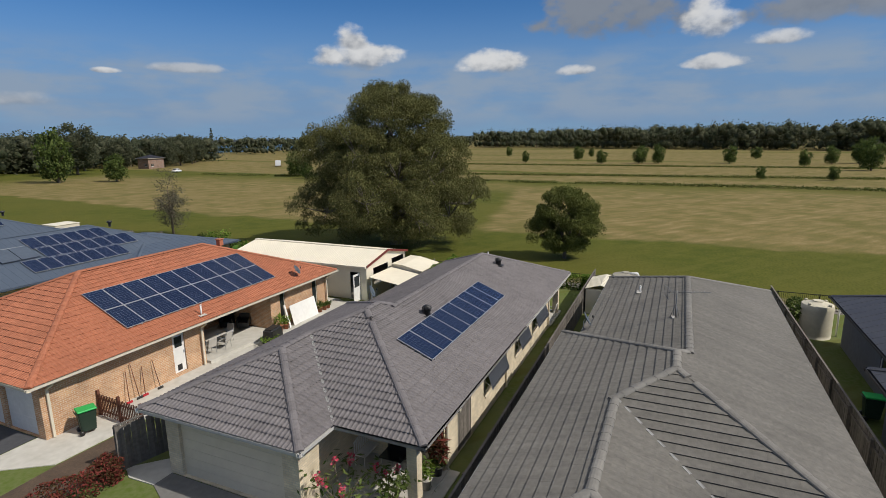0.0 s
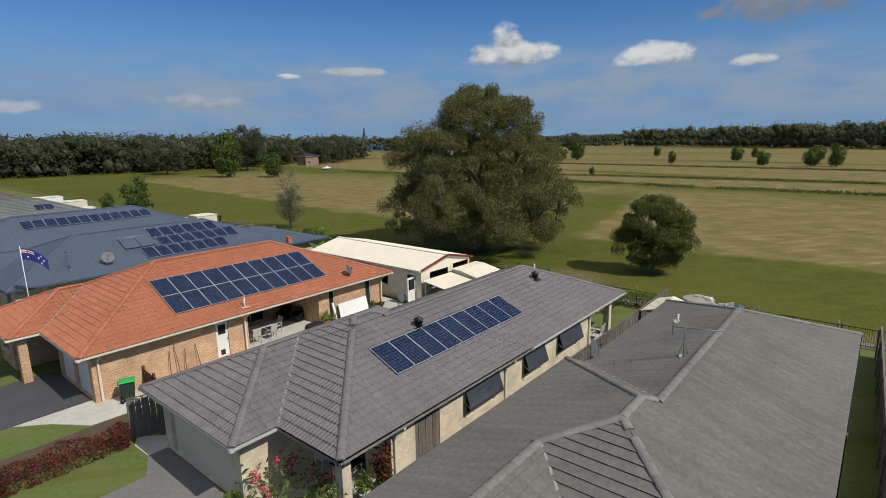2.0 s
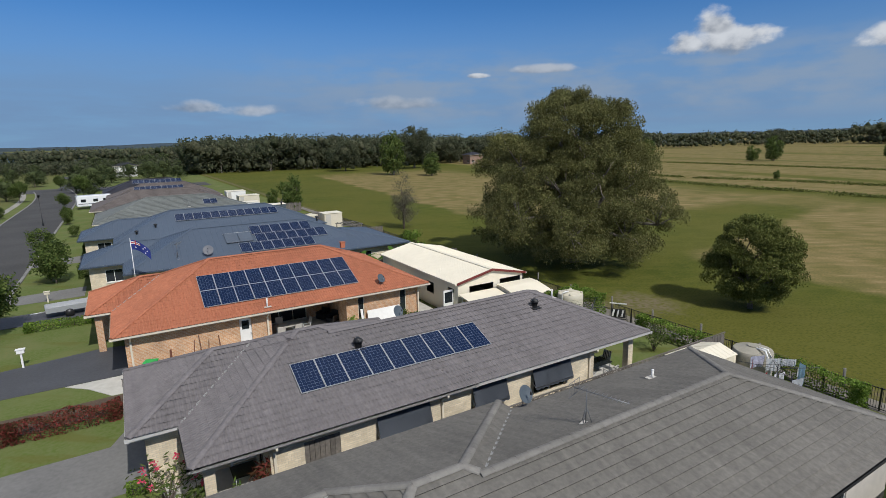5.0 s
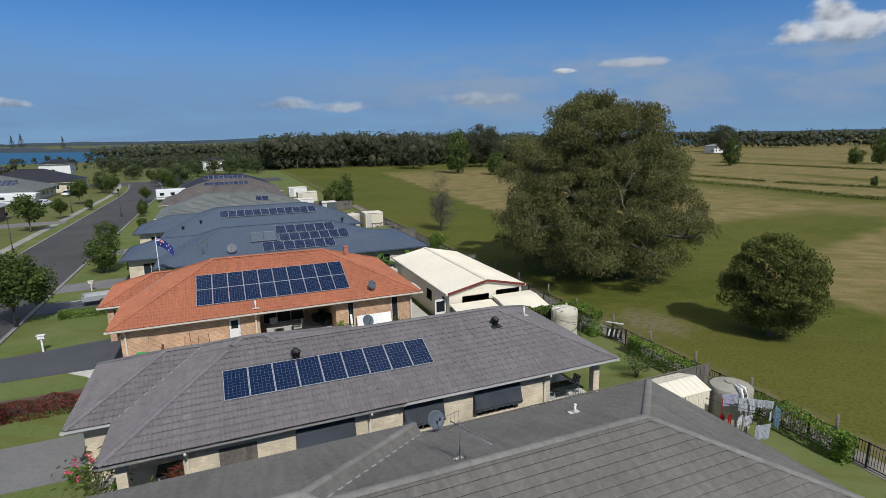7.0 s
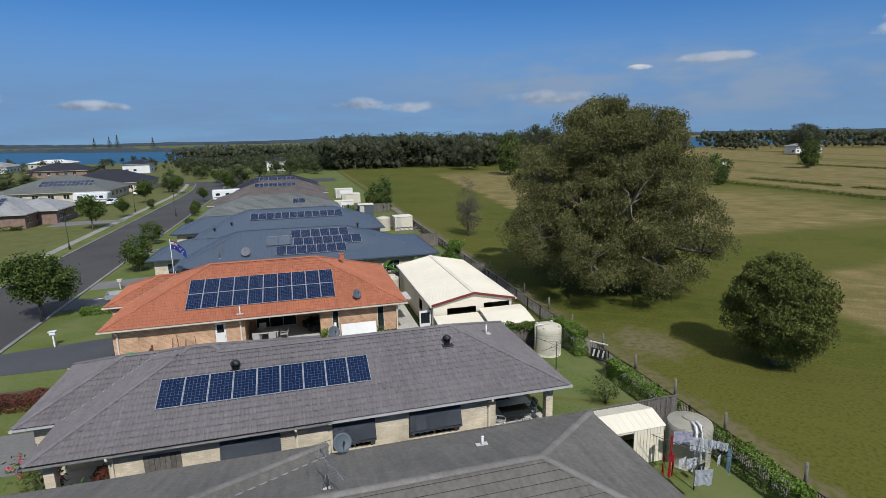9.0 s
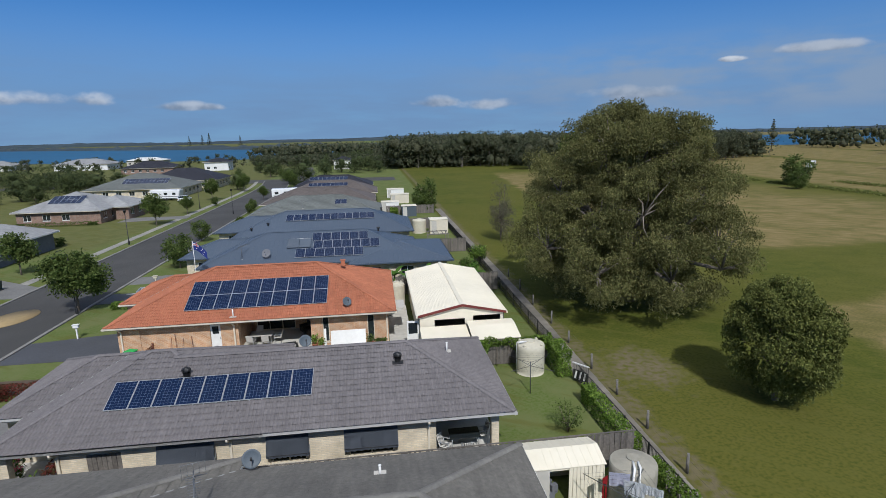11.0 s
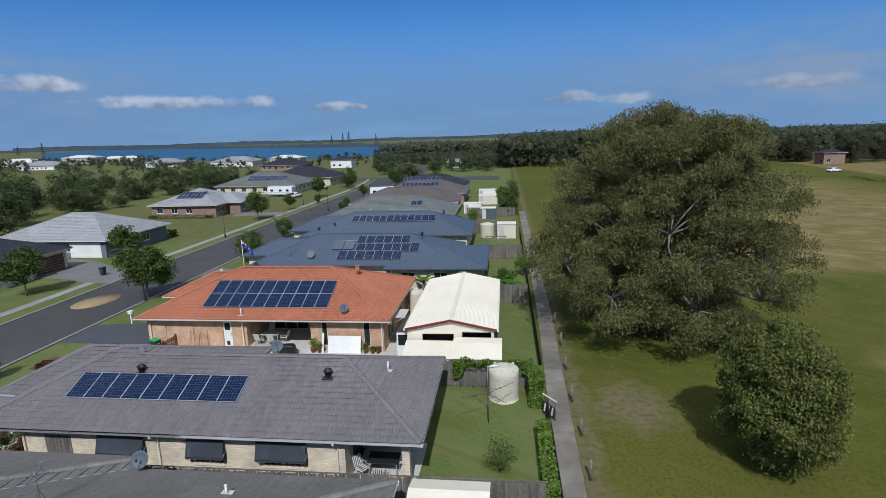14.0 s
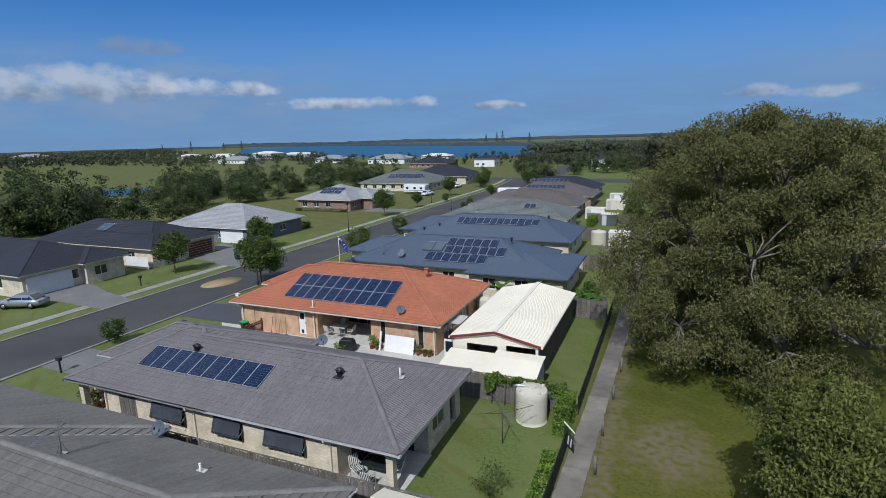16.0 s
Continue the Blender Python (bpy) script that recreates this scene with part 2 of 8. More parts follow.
def prism(pts, shift):
    """A flat polygon drawn out by a vector into a solid."""
    bm = bmesh.new()
    a = [bm.verts.new(p) for p in pts]
    b = [bm.verts.new(Vector(p) + Vector(shift)) for p in pts]
    bm.faces.new(a)
    bm.faces.new(b[::-1])
    for i in range(len(pts)):
        k = (i + 1) % len(pts)
        bm.faces.new((a[i], a[k], b[k], b[i]))
    bmesh.ops.recalc_face_normals(bm, faces=bm.faces[:])
    return bm


# ---- roofs ----
def valley(house, a, b, wide=0.045):
    """A pale metal gutter strip down a roof valley."""
    a, b = Vector(a), Vector(b)
    d = (b - a).normalized()
    s = d.cross(Vector((0, 0, 1))).normalized() * wide
    u = Vector((0, 0, 0.06))
    v = Vector((0, 0, 0.05))
    bm = prism([a - s + u, a + v, a + s + u, b + s + u, b + v, b - s + u], (0, 0, -0.02))
    return part("valley_gutter", bm, M["dull_zinc"], [o for o in house.children if o.name.startswith("roof")][0])


def hip_faces(x0, x1, y0, y1, z, k, hips="xXyY"):
    """The four slopes of a hip roof: (origin, along, inward, length, half width, start cut, end cut)."""
    w, d = x1 - x0, y1 - y0
    half = min(w, d) / 2
    return [
        ((x0, y0, z), Vector((1, 0, 0)), Vector((0, 1, 0)), w, half),
        ((x1, y1, z), Vector((-1, 0, 0)), Vector((0, -1, 0)), w, half),
        ((x0, y1, z), Vector((0, -1, 0)), Vector((1, 0, 0)), d, half),
        ((x1, y0, z), Vector((0, 1, 0)), Vector((-1, 0, 0)), d, half),
    ]


def tile_rows(face, k, wide, gauge, profile, lift, rnd, cut=None, skip=None):
    """Vertices and faces of tiles on one slope. profile: (share of the width, height) pairs of a tile's cross-section."""
    o, along, inward, length, half = face
    o = Vector(o)
    c = 1 / math.sqrt(1 + k * k)
    up = Vector((inward.x * c, inward.y * c, k * c))
    nrm = along.cross(up).normalized()
    if nrm.z < 0:
        nrm = -nrm
    slope = half / c
    verts, faces = [], []
    rows = int(math.ceil(slope / gauge))
    for i in range(rows):
        va, vb = i * gauge - 0.05, min((i + 1) * gauge + 0.03, slope)
        ra, rb = max(va, 0) * c, vb * c
        shift = (i % 2) * 0.5 * wide if profile is FLAT else 0.0
        j0 = int(math.floor((ra - shift) / wide)) - 1
        for j in range(j0, int(math.ceil((length - ra) / wide)) + 1):
            u0, u1 = j * wide + shift, (j + 1) * wide + shift
            a0, a1 = max(u0, ra), min(u1, length - ra)
            if a1 - a0 < 0.02:
                continue
            if cut and cut(o + along * ((a0 + a1) / 2) + up * ((va + vb) / 2), inward):
                continue
            if skip and skip(i, j, o + along * ((a0 + a1) / 2) + up * ((va + vb) / 2), u0 >= rb and u1 <= length - rb):
                continue
            jig = rnd.uniform(-0.0015, 0.0015) if profile is FLAT else rnd.uniform(-0.004, 0.004)
            base = len(verts)
            for s, h in profile:
                u = u0 + s * wide
                ub = min(max(u, ra), length - ra)
                ut = min(max(u, rb), length - rb)
                if ut < rb or length - rb < rb:
                    ut = length / 2
                verts.append(o + along * ub + up * (va + (0.015 if profile is FLAT else 0.07)) + nrm * (-0.01))
                verts.append(o + along * ub + up * va + nrm * (lift + h + jig))
                verts.append(o + along * ut + up * vb + nrm * (0.004 + h * 0.9))
            for q in range(len(profile) - 1):
                b = base + 3 * q
                faces.append((b, b + 3, b + 4, b + 1))
                faces.append((b + 1, b + 4, b + 5, b + 2))
    return verts, faces


def cap_line(p, q, radius=0.13, step=0.4):
    """Ridge caps between two points, each a half-round piece lapping the next."""
    p, q = Vector(p), Vector(q)
    d = (q - p)
    n = max(1, int(d.length / step))
    d.normalize()
    side = d.cross(Vector((0, 0, 1))).normalized()
    up = side.cross(d)
    verts, faces = [], []
    for i in range(n):
        a, b = p + (q - p) * (i / n) - d * 0.03, p + (q - p) * ((i + 1) / n)
        base = len(verts)
        for end, r in ((a, radius), (b, radius * 0.9)):
            for t in range(7):
                w = math.pi * t / 6
                verts.append(end + side * (r * math.cos(w) * 1.15) + up * (r * math.sin(w) * 0.62 - 0.02))
        for t in range(6):
            faces.append((base + t, base + t + 1, base + t + 8, base + t + 7))
        faces.append(tuple(base + t for t in range(7)))
    return verts, faces


WAVE = [(0.0, 0.024), (0.10, 0.034), (0.24, 0.008), (0.42, 0.006), (0.52, 0.026), (0.62, 0.034), (0.76, 0.008), (0.92, 0.006), (1.0, 0.024)]
FLAT = [(0.0, 0.017), (0.02, 0.020), (0.98, 0.020), (1.0, 0.016)]
FAR = [(0.0, 0.018), (0.99, 0.018)]


def tiled_roof(house, rects, z, k, material, cap_material, profile=WAVE, wide=0.33, gauge=0.335, lift=0.075, seed=1, loose=None, edge=None):
    """A roof of hips that run into each other; loose(x, y): where single tiles are pieces of their own."""
    rnd = random.Random(seed)

    def height(r, x, y):
        return z + k * min(x - r[0], r[1] - x, y - r[2], r[3] - y)

    verts, faces, caps_v, caps_f = [], [], [], []
    singles = []
    for n, r in enumerate(rects):
        def cut(p, inward, n=n):
            for m, s in enumerate(rects):
                if m != n:
                    h = height(s, p.x, p.y)
                    if h > p.z + 0.16:
                        return True
                    q = p + Vector((inward.x, inward.y, k)) * 0.4
                    if m < n and abs(h - p.z) < 0.03 and abs(height(s, q.x, q.y) - q.z) < 0.03:
                        return True
            return False
        for face in hip_faces(*r, z, k):
            def skip(i, j, p, whole, face=face):
                if loose and whole and len(singles) < 290 and loose(p.x, p.y, face[2]):
                    if not any(height(s, p.x, p.y) > p.z + 0.0 for m, s in enumerate(rects) if m != n):
                        singles.append((face, i, j))
                        return True
                return False
            v, f = tile_rows(face, k, wide, gauge, profile, lift, rnd, cut, skip)
            faces += [tuple(a + len(verts) for a in q) for q in f]
            verts += v
        x0, x1, y0, y1 = r
        h = min(x1 - x0, y1 - y0) / 2
        zt = z + k * h
        if x1 - x0 > y1 - y0:
            e0, e1 = (x0 + h, y0 + h, zt), (x1 - h, y0 + h, zt)
        else:
            e0, e1 = (x0 + h, y0 + h, zt), (x0 + h, y1 - h, zt)
        lines = [((x0, y0, z), e0), ((x1, y1, z), e1), (e0, e1)]
        lines += [((x0, y1, z), e0), ((x1, y0, z), e1)] if x1 - x0 > y1 - y0 else [((x1, y0, z), e0), ((x0, y1, z), e1)]
        for a, b in lines:
            a, b = Vector(a), Vector(b)
            if (b - a).length < 0.3:
                continue
            def buried(t):
                q = a + (b - a) * t
                for m, s in enumerate(rects):
                    if m == n:
                        continue
                    if height(s, q.x, q.y) > q.z + (0.05 if m > n else -0.03):
                        return True
                    # a hip that runs into the flank of a later roof in the same plane
                    over = [height(s, q.x + e, q.y + f) - height(r, q.x + e, q.y + f) for e, f in ((0.4, 0), (-0.4, 0), (0, 0.4), (0, -0.4))]
                    if m > n and height(s, q.x, q.y) > q.z - 0.03 and min(over) > -0.03 and max(over) > 0.08:
                        return True
                return False
            keep = [t / 60 for t in range(61) if not buried(t / 60)]
            if not keep:
                continue
            lo, hi = a + (b - a) * min(keep), a + (b - a) * max(keep)
            v, f = cap_line(lo + Vector((0, 0, 0.05)), hi + Vector((0, 0, 0.05)))
            caps_f += [tuple(c + len(caps_v) for c in q) for q in f]
            caps_v += v
    # boarding just under the tiles closes the roof
    bm = bmesh.new()
    for r in rects:
        for (o, along, inward, length, half) in hip_faces(*r, z - 0.02, k):
            o = Vector(o)
            rise = Vector((inward.x, inward.y, k)) * half
            q = [o, o + along * length, o + along * (length - half) + rise, o + along * half + rise]
            if length - 2 * half < 0.01:
                q = q[:3]
            bm.faces.new([bm.verts.new(p) for p in q])
    roof = part("roof", bm, material, house, "tiled roof in overlapping courses")
    field = tagged(raw("tile_field", verts, faces, material, roof), kind="stuff")
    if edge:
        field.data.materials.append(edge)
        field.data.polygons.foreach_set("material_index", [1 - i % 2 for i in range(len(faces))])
    tagged(raw("ridge_capping", caps_v, caps_f, cap_material, roof), kind="stuff")
    # loose pieces: one mesh per slope, at many places
    shared = {}
    for face, i, j in singles:
        key = tuple(round(c, 3) for c in (*face[1], *face[2]))
        o, along, inward, length, half = face
        c = 1 / math.sqrt(1 + k * k)
        up = Vector((inward.x * c, inward.y * c, k * c))
        nrm = along.cross(up)
        nrm = -nrm if nrm.z < 0 else nrm
        if key not in shared:
            me = bpy.data.meshes.new("roof_tile")
            vs, fs = [], []
            for s, h in profile:
                u = s * wide
                vs += [along * u + up * (-0.035 if profile is FLAT else 0.02) + nrm * -0.01, along * u + up * -0.05 + nrm * (lift + h), along * u + up * (gauge + 0.03) + nrm * (0.004 + h * 0.9)]
            for q in range(len(profile) - 1):
                b = 3 * q
                fs += [(b, b + 3, b + 4, b + 1), (b + 1, b + 4, b + 5, b + 2)]
            me.from_pydata([tuple(v) for v in vs], [], fs)
            me.materials.append(material)
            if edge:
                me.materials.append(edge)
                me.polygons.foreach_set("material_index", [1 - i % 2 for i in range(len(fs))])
            shared[key] = me
        ob = new("roof_tile", shared[key])
        ob.parent = roof
        ob.location = Vector(o) + along * (j * wide + ((i % 2) * 0.5 * wide if profile is FLAT else 0.0)) + up * (i * gauge) + nrm * rnd.uniform(-0.004, 0.004)
    return roof


def gutters(house, rects, z, material, drop=0.14, south=None):
    """Fascia and gutter along the eaves, where no other rect covers them."""
    roof = [o for o in house.children if o.name.startswith("roof")][0]
    for n, (x0, x1, y0, y1) in enumerate(rects):
        others = [r for m, r in enumerate(rects) if m != n]
        for (ax, ay), (bx, by) in (((x0, y0), (x1, y0)), ((x1, y0), (x1, y1)), ((x1, y1), (x0, y1)), ((x0, y1), (x0, y0))):
            steps = 80
            inside = [any(r[0] + 0.02 < ax + (bx - ax) * t / steps < r[1] - 0.02 and r[2] + 0.02 < ay + (by - ay) * t / steps < r[3] - 0.02 for r in others) for t in range(steps + 1)]
            free = [t for t in range(steps + 1) if not inside[t]]
            if len(free) < 3:
                continue
            t0, t1 = min(free) / steps, max(free) / steps
            p = Vector((ax + (bx - ax) * t0, ay + (by - ay) * t0, 0))
            q = Vector((ax + (bx - ax) * t1, ay + (by - ay) * t1, 0))
            d = (q - p).normalized()
            out = Vector((d.y, -d.x, 0))
            bm = bmesh.new()
            prof = [(0.0, z - drop), (0.0, z - 0.01), (0.02, z - 0.01), (0.02, z - 0.09), (0.11, z - 0.09), (0.12, z + 0.0), (0.13, z + 0.0), (0.125, z - 0.11), (0.03, z - 0.115), (0.03, z - drop)]
            a = [bm.verts.new(p - d * 0.12 + out * (u - 0.03) + Vector((0, 0, h))) for u, h in prof]
            b = [bm.verts.new(q + d * 0.12 + out * (u - 0.03) + Vector((0, 0, h))) for u, h in prof]
            for i in range(len(prof)):
                bm.faces.new((a[i], a[(i + 1) % len(prof)], b[(i + 1) % len(prof)], b[i]))
            bm.faces.new(a[::-1])
            bm.faces.new(b)
            part("gutter", bm, south if south and ay == by == y0 else material, roof)


def nodes_of(m):
    return m.node_tree.nodes, m.node_tree.links, m.node_tree.nodes["Principled BSDF"]


def brick_mat(name, c1, c2, mortar):
    """Brickwork laid in stretcher bond, 240 x 86 mm with its joints, on upright walls."""
    m = bpy.data.materials.new(name)
    m.use_nodes = True
    n, l, p = nodes_of(m)
    geo = n.new("ShaderNodeNewGeometry")
    sep, com, add = n.new("ShaderNodeSeparateXYZ"), n.new("ShaderNodeCombineXYZ"), n.new("ShaderNodeMath")
    l.new(geo.outputs["Position"], sep.inputs[0])
    l.new(sep.outputs[0], add.inputs[0])
    l.new(sep.outputs[1], add.inputs[1])
    l.new(add.outputs[0], com.inputs[0])
    l.new(sep.outputs[2], com.inputs[1])
    t = n.new("ShaderNodeTexBrick")
    t.inputs["Scale"].default_value, t.inputs["Mortar Size"].default_value = 1.0, 0.009
    t.inputs["Brick Width"].default_value, t.inputs["Row Height"].default_value = 0.24, 0.086
    t.inputs["Color1"].default_value, t.inputs["Color2"].default_value, t.inputs["Mortar"].default_value = (*c1, 1), (*c2, 1), (*mortar, 1)
    l.new(com.outputs[0], t.inputs["Vector"])
    noise_ = n.new("ShaderNodeTexNoise")
    noise_.inputs["Scale"].default_value, noise_.inputs["Detail"].default_value = 1.4, 6
    l.new(geo.outputs["Position"], noise_.inputs["Vector"])
    r = n.new("ShaderNodeMapRange")
    r.inputs[1].default_value, r.inputs[2].default_value, r.inputs[3].default_value, r.inputs[4].default_value = 0.3, 0.7, 0.8, 1.2
    l.new(noise_.outputs[0], r.inputs[0])
    sc = n.new("ShaderNodeVectorMath")
    sc.operation = "SCALE"
    l.new(t.outputs[0], sc.inputs[0])
    l.new(r.outputs[0], sc.inputs["Scale"])
    l.new(sc.outputs[0], p.inputs["Base Color"])
    b = n.new("ShaderNodeBump")
    b.inputs["Strength"].default_value, b.inputs["Distance"].default_value, b.invert = 0.6, 0.008, True
    l.new(t.outputs["Fac"], b.inputs["Height"])
    l.new(b.outputs[0], p.inputs["Normal"])
    p.inputs["Roughness"].default_value = 0.9
    return m


def cell_mat():
    """Blue polycrystalline cells, 156 mm apart, with pale grid lines; laid by the panel's own x and y."""
    m = bpy.data.materials.new("solar_cells")
    m.use_nodes = True
    n, l, p = nodes_of(m)
    tc = n.new("ShaderNodeTexCoord")
    sep = n.new("ShaderNodeSeparateXYZ")
    l.new(tc.outputs["Object"], sep.inputs[0])
    line = []
    for axis, pitch, shift in ((0, 0.158, 0.021), (1, 0.162, 0.015)):
        a = n.new("ShaderNodeMath")
        a.operation = "SUBTRACT"
        l.new(sep.outputs[axis], a.inputs[0])
        a.inputs[1].default_value = shift
        d = n.new("ShaderNodeMath")
        d.operation = "DIVIDE"
        l.new(a.outputs[0], d.inputs[0])
        d.inputs[1].default_value = pitch
        f = n.new("ShaderNodeMath")
        f.operation = "FRACT"
        l.new(d.outputs[0], f.inputs[0])
        g = n.new("ShaderNodeMath")
        g.operation = "LESS_THAN"
        l.new(f.outputs[0], g.inputs[0])
        g.inputs[1].default_value = 0.05
        line.append(g)
    mx = n.new("ShaderNodeMath")
    mx.operation = "MAXIMUM"
    l.new(line[0].outputs[0], mx.inputs[0])
    l.new(line[1].outputs[0], mx.inputs[1])
    v = n.new("ShaderNodeTexVoronoi")
    v.inputs["Scale"].default_value = 30
    l.new(tc.outputs["Object"], v.inputs["Vector"])
    c = n.new("ShaderNodeMix")
    c.data_type = "RGBA"
    c.inputs[6].default_value, c.inputs[7].default_value = (0.005, 0.012, 0.036, 1), (0.009, 0.020, 0.056, 1)
    l.new(v.outputs["Color"], c.inputs[0])
    k = n.new("ShaderNodeMix")
    k.data_type = "RGBA"
    k.inputs[7].default_value = (0.13, 0.16, 0.24, 1)
    l.new(mx.outputs[0], k.inputs[0])
    l.new(c.outputs[2], k.inputs[6])
    l.new(k.outputs[2], p.inputs["Base Color"])
    p.inputs["Roughness"].default_value = 0.16
    p.inputs["Specular IOR Level"].default_value = 0.11
    return m


M["brick_cream"] = brick_mat("cream_brick", (0.56, 0.47, 0.33), (0.66, 0.57, 0.42), (0.50, 0.45, 0.36))
M["brick_orange"] = brick_mat("orange_brick", (0.44, 0.235, 0.12), (0.54, 0.32, 0.175), (0.56, 0.47, 0.36))
M["brick_brown"] = brick_mat("brown_brick", (0.22, 0.13, 0.09), (0.28, 0.17, 0.12), (0.25, 0.22, 0.19))
M["cells"] = cell_mat()
M["alu"] = mat("aluminium", (0.44, 0.45, 0.46), (0.38, 0.39, 0.40), 0.4, 5, 0.5, 0.05, metal=0.4)
M["black"] = mat("black_paint", (0.012, 0.012, 0.013), (0.02, 0.02, 0.02), 0.45)
M["awning"] = mat("charcoal_canvas", (0.085, 0.098, 0.12), (0.098, 0.11, 0.135), 0.8, 30, 0.6, 0.12)
M["red_timber"] = mat("stained_timber", (0.10, 0.035, 0.02), (0.14, 0.05, 0.03), 0.75, 12, 1, 0.2, 0.3)
M["plaster"] = mat("pale_render", (0.50, 0.47, 0.42), (0.44, 0.42, 0.38), 0.85, 3, 0.4, 0.1, 0.2)
M["garage_door"] = mat("garage_door_steel", (0.66, 0.59, 0.46), (0.62, 0.55, 0.43), 0.5, 3, 0.4, 0.06)
M["paving"] = mat("pale_paving", (0.52, 0.50, 0.45), (0.44, 0.42, 0.37), 0.85, 3, 0.5, 0.12, 0.2)
M["drive_dark"] = mat("dark_sealed_drive", (0.055, 0.056, 0.062), (0.07, 0.071, 0.077), 0.7, 6, 0.4, 0.15, 0.2)
M["drive_grey"] = mat("grey_drive", (0.175, 0.170, 0.162), (0.14, 0.136, 0.128), 0.85, 5, 0.4, 0.15, 0.2)
M["gutter_grey"] = mat("grey_gutter_paint", (0.48, 0.47, 0.45), (0.42, 0.41, 0.39), 0.6, 5, 0.5, 0.1)
M["cap_tan"] = mat("pale_ridge_mortar_tile", (0.20, 0.19, 0.17), (0.16, 0.15, 0.135), 0.85, 7, 0.3, 0.15, 0.3, 50, island=0.12)
M["tile_dark"] = mat("charcoal_tile", (0.019, 0.020, 0.029), (0.027, 0.028, 0.039), 0.7, 8, 0.3, 0.15, 0.2, 60, island=0.12)
M["tile_pale"] = mat("pale_grey_tile", (0.34, 0.34, 0.34), (0.28, 0.28, 0.28), 0.75, 8, 0.3, 0.12, 0.2, 60, island=0.10)
M["tile_brown"] = mat("brown_grey_tile", (0.105, 0.088, 0.080), (0.13, 0.11, 0.10), 0.8, 8, 0.3, 0.12, 0.2, 60, island=0.10)
M["tile_green"] = mat("green_grey_tile", (0.125, 0.135, 0.125), (0.15, 0.16, 0.15), 0.8, 8, 0.3, 0.12, 0.2, 60, island=0.10)


# ---- ground ----
def ground_mat():
    """Mown lawn, dry hay ground between two lines across the field, and striped grazing land beyond the drain."""
    m = bpy.data.materials.new("field_grass")
    m.use_nodes = True
    n, l, p = nodes_of(m)
    geo = n.new("ShaderNodeNewGeometry")
    pos = geo.outputs["Position"]

    def math_(op, a, b=None, c=None, clamp=False):
        x = n.new("ShaderNodeMath")
        x.operation, x.use_clamp = op, clamp
        for i, v in enumerate((a, b, c)):
            if v is None:
                continue
            if isinstance(v, (int, float)):
                x.inputs[i].default_value = v
            else:
                l.new(v, x.inputs[i])
        return x.outputs[0]

    def noise_(scale, detail=4, vec=pos):
        x = n.new("ShaderNodeTexNoise")
        x.inputs["Scale"].default_value, x.inputs["Detail"].default_value = scale, detail
        l.new(vec, x.inputs["Vector"])
        return x.outputs[0]

    def step(v, a, b):
        x = n.new("ShaderNodeMapRange")
        x.interpolation_type = "SMOOTHSTEP"
        x.inputs[1].default_value, x.inputs[2].default_value = a, b
        l.new(v, x.inputs[0])
        return x.outputs[0]

    def blend(f, a, b):
        x = n.new("ShaderNodeMix")
        x.data_type = "RGBA"
        l.new(f, x.inputs[0])
        for i, v in ((6, a), (7, b)):
            if isinstance(v, tuple):
                x.inputs[i].default_value = (*v, 1)
            else:
                l.new(v, x.inputs[i])
        return x.outputs[2]

    sep = n.new("ShaderNodeSeparateXYZ")
    l.new(pos, sep.inputs[0])
    X, Y = sep.outputs[0], sep.outputs[1]
    wob = math_("MULTIPLY", math_("SUBTRACT", noise_(0.035, 5), 0.5), 44)
    xw = math_("ADD", X, wob)
    # hay ground in two pieces with an uncut strip between them
    edge = math_("MULTIPLY", math_("SUBTRACT", noise_(0.16, 6), 0.5), 7)
    near = math_("SUBTRACT", math_("ADD", X, edge), math_("MULTIPLY", math_("MAXIMUM", math_("SUBTRACT", Y, 60), 0.0), 0.11))
    hay = math_("MULTIPLY", step(near, 45.0, 47.5), math_("SUBTRACT", 1.0, step(xw, 98, 124)))
    hay = math_("MULTIPLY", hay, math_("SUBTRACT", 1.0, step(math_("ADD", Y, edge), 165, 200)))
    below = math_("ADD", math_("SUBTRACT", Y, math_("MULTIPLY", math_("SUBTRACT", X, 50), 0.22)), edge)
    gap = math_("MULTIPLY", step(below, 13.0, 17.0), math_("SUBTRACT", 1.0, step(math_("ADD", Y, edge), 35.5, 40.5)))
    gap = math_("MULTIPLY", gap, math_("SUBTRACT", 1.0, step(xw, 92, 112)))
    hay = math_("MULTIPLY", hay, math_("SUBTRACT", 1.0, math_("MULTIPLY", gap, 0.95)))
    # land beyond the drain
    s = math_("SUBTRACT", math_("MULTIPLY", X, 0.98), math_("MULTIPLY", Y, 0.10))
    stripes = n.new("ShaderNodeTexNoise")
    stripes.inputs["Scale"].default_value, stripes.inputs["Detail"].default_value = 1.0, 2
    cv = n.new("ShaderNodeCombineXYZ")
    l.new(math_("MULTIPLY", math_("SUBTRACT", math_("MULTIPLY", X, 0.95), math_("MULTIPLY", Y, 0.2)), 0.045), cv.inputs[0])
    l.new(math_("MULTIPLY", Y, 0.004), cv.inputs[1])
    l.new(cv.outputs[0], stripes.inputs["Vector"])
    far = math_("MULTIPLY", step(s, 116, 122), step(stripes.outputs[0], 0.30, 0.48))
    dry = math_("MAXIMUM", hay, far)
    # rows of cut hay
    rows = n.new("ShaderNodeTexWave")
    rows.inputs["Scale"].default_value, rows.inputs["Distortion"].default_value, rows.inputs["Detail"].default_value, rows.inputs["Detail Scale"].default_value = 0.13, 9, 5, 1.6
    l.new(pos, rows.inputs["Vector"])
    patchy = step(noise_(0.22, 6), 0.33, 0.62)
